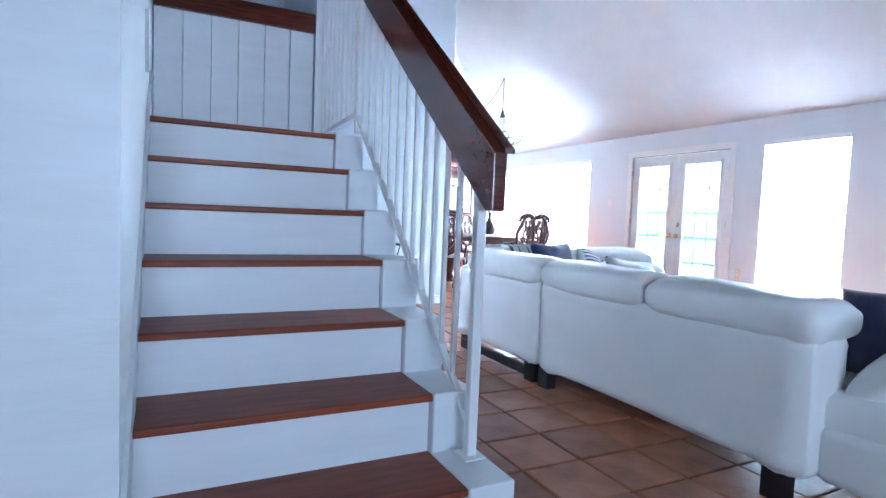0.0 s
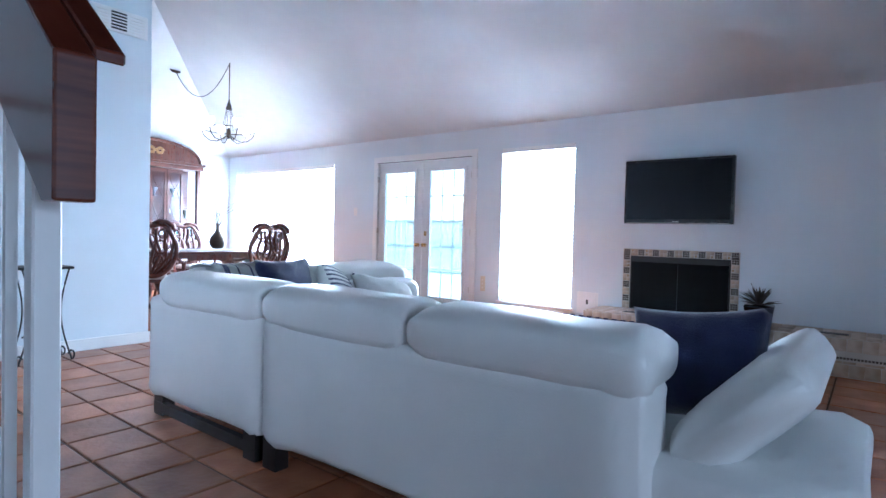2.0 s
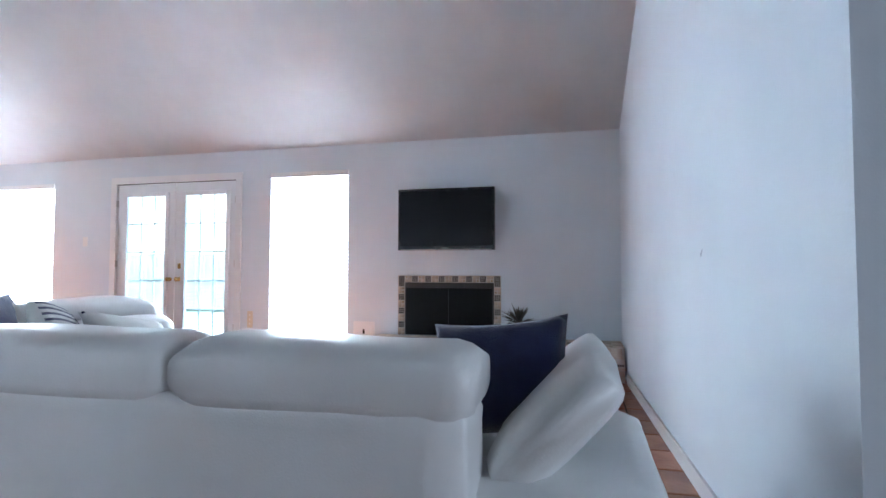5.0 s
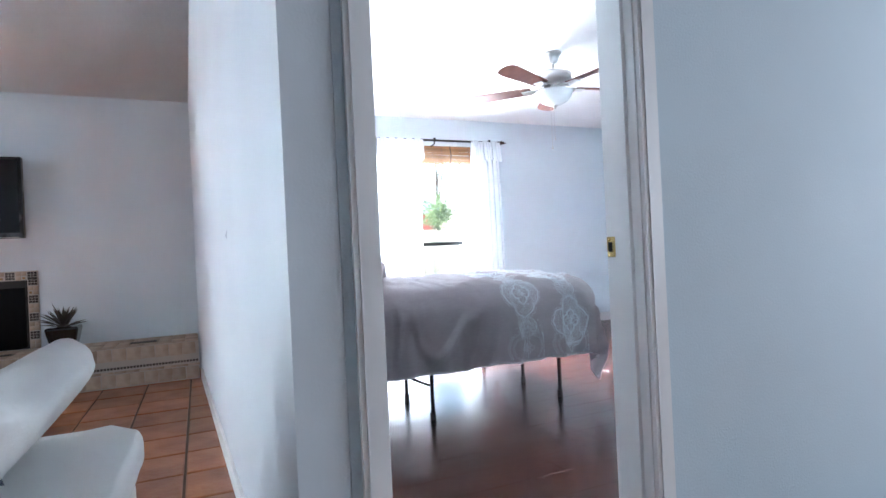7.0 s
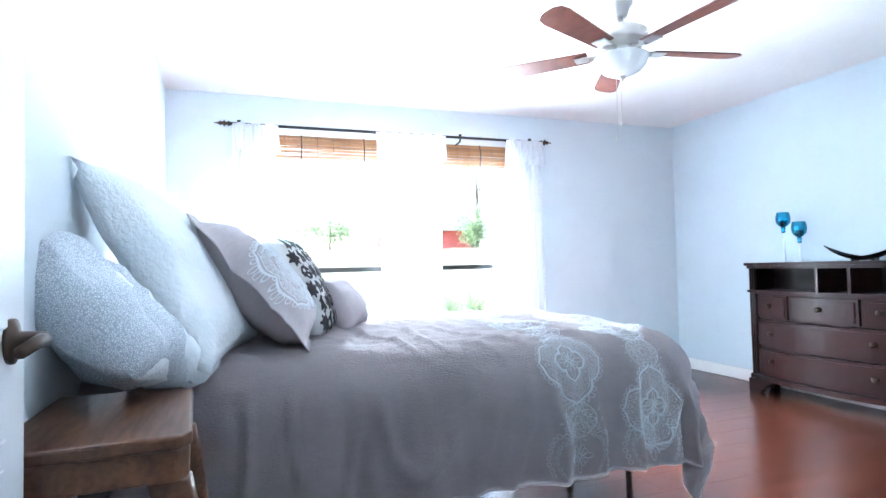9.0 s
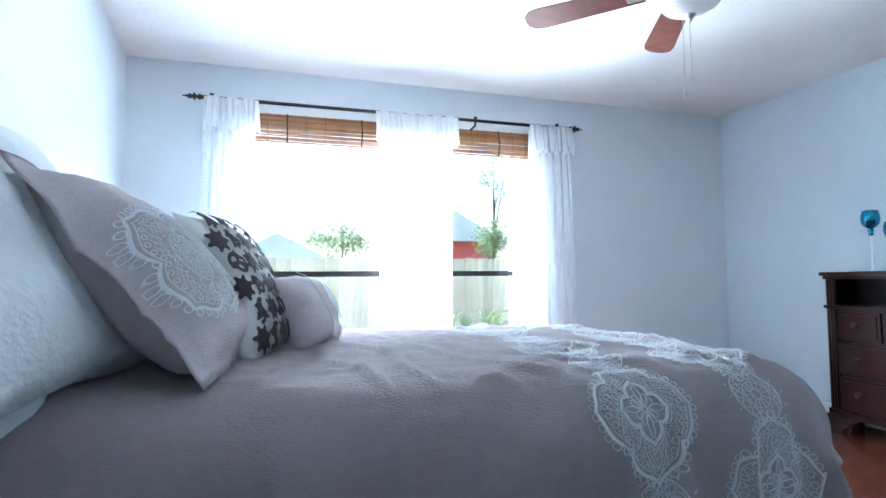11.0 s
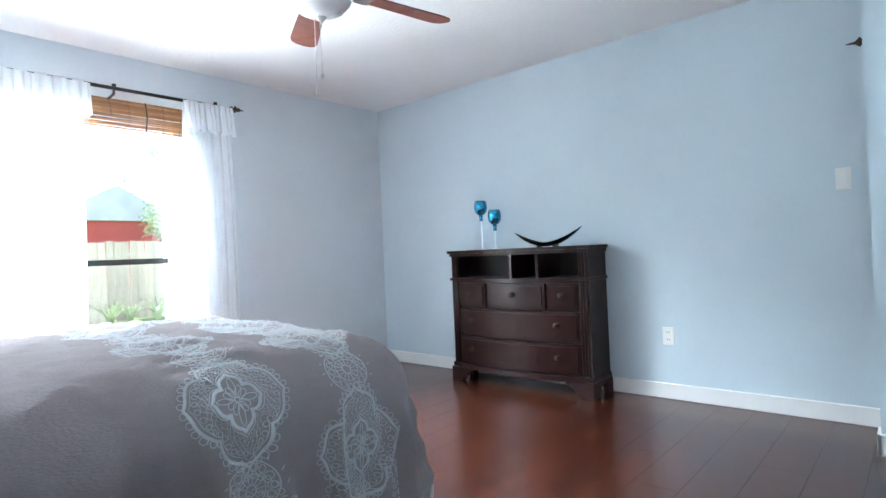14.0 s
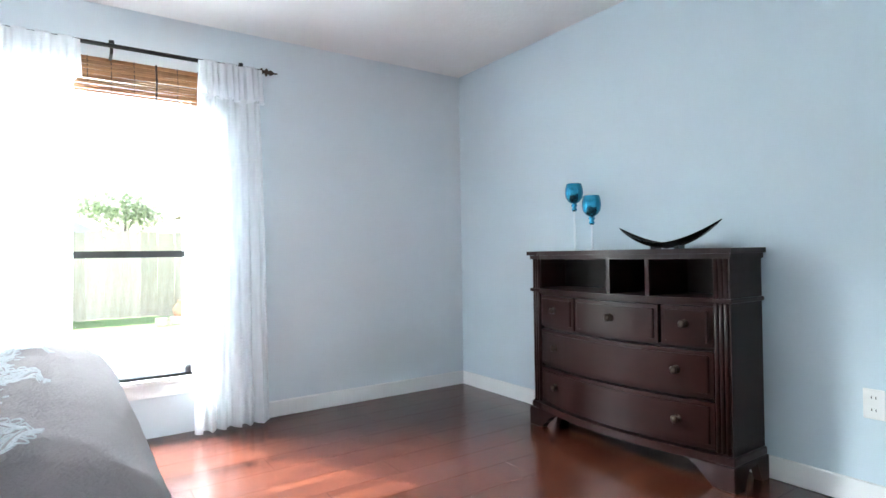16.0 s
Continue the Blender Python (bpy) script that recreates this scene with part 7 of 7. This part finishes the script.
# ---- floor tiles and planks ----
PT = 0.315
TILES = []
for i in range(4):
    bm = bmesh.new()
    vs = box(bm, -PT / 2 + 0.006, PT / 2 - 0.006, -PT / 2 + 0.006, PT / 2 - 0.006, -0.012, 0.0)
    for vtx in bm.verts:
        vtx.co.x += random.uniform(-0.002, 0.002)
        vtx.co.y += random.uniform(-0.002, 0.002)
    bmesh.ops.bevel(bm, geom=[e for e in bm.edges if all(v.co.z > -0.001 for v in e.verts)], offset=0.007, segments=2, affect="EDGES", profile=0.5)
    TILES.append(mesh_of("tile", bm, SALT))
verts, faces = [], []
n_near = 0
for i in range(-16, 16):
    for j in range(-21, 29):
        x, y = 1.63 + PT * (i + 0.5), 2.33 + PT * (j + 0.5)
        if x < -3.1 or x > WX - 0.02 or y < -4.1 or y > LIV_N - 0.05 or (x > HALL - 0.10 and y < 0.86) or (-0.1 < x < 0.95 and 2.0 < y < 4.4):
            continue
        near = (0.9 < x < 2.15 and 0.6 < y < 6.3) or (2.1 <= x < 6.2 and 0.9 < y < 2.6) or (3.9 < x < WX and 2.6 <= y < 4.6)
        if near and n_near < 300:
            ob = new("tile", TILES[(i * 7 + j * 3) % 4])
            ob.matrix_basis = pose(x, y, random.uniform(-0.0015, 0.0015), random.uniform(-0.15, 0.15), random.uniform(-0.15, 0.15), 90 * ((i + j) % 4))
            ob.parent = floor_living
            n_near += 1
        else:
            b = len(verts)
            h = PT / 2 - 0.006
            for s, z in ((h, -0.012), (h, -0.004), (h - 0.006, 0.0)):
                verts += [(x - s, y - s, z), (x + s, y - s, z), (x + s, y + s, z), (x - s, y + s, z)]
            for r in (0, 4):
                for k in range(4):
                    m = (k + 1) % 4
                    faces.append((b + r + k, b + r + m, b + r + 4 + m, b + r + 4 + k))
            faces.append((b + 8, b + 9, b + 10, b + 11))
me = bpy.data.meshes.new("far_tiles")
me.from_pydata(verts, [], faces)
me.materials.append(SALT_FAR)
ob = new("far_tiles", me)
ob.parent = floor_living
tagged(ob, "terracotta tiles further off", kind="stuff")

PW, PLN = 0.1905, 1.21
bm = bmesh.new()
box(bm, 0.0004, PLN - 0.0004, 0.0004, PW - 0.0004, -0.006, 0.0)
bmesh.ops.bevel(bm, geom=[e for e in bm.edges if all(v.co.z > -0.001 for v in e.verts)], offset=0.0008, segments=1, affect="EDGES")
pm = mesh_of("plank", bm, FLOORW)
rp3 = random.Random(11)
col = 0
x = HALL + 0.03
while x < WX:
    y = BED_S - 0.05 - (0.37 * col % PLN)
    while y < 0.86:
        ya, yb = max(y, BED_S + 0.001), min(y + PLN, 0.69)
        if yb - ya < 0.02:
            y += PLN
            continue
        ob = new("plank", pm)
        ob.matrix_basis = pose(x + PW, ya, 0, 0, 0, 90)
        ob.scale = ((yb - ya) / PLN, 1, 1)
        ob.parent = floor_bed
        y += PLN
    x += PW
    col += 1
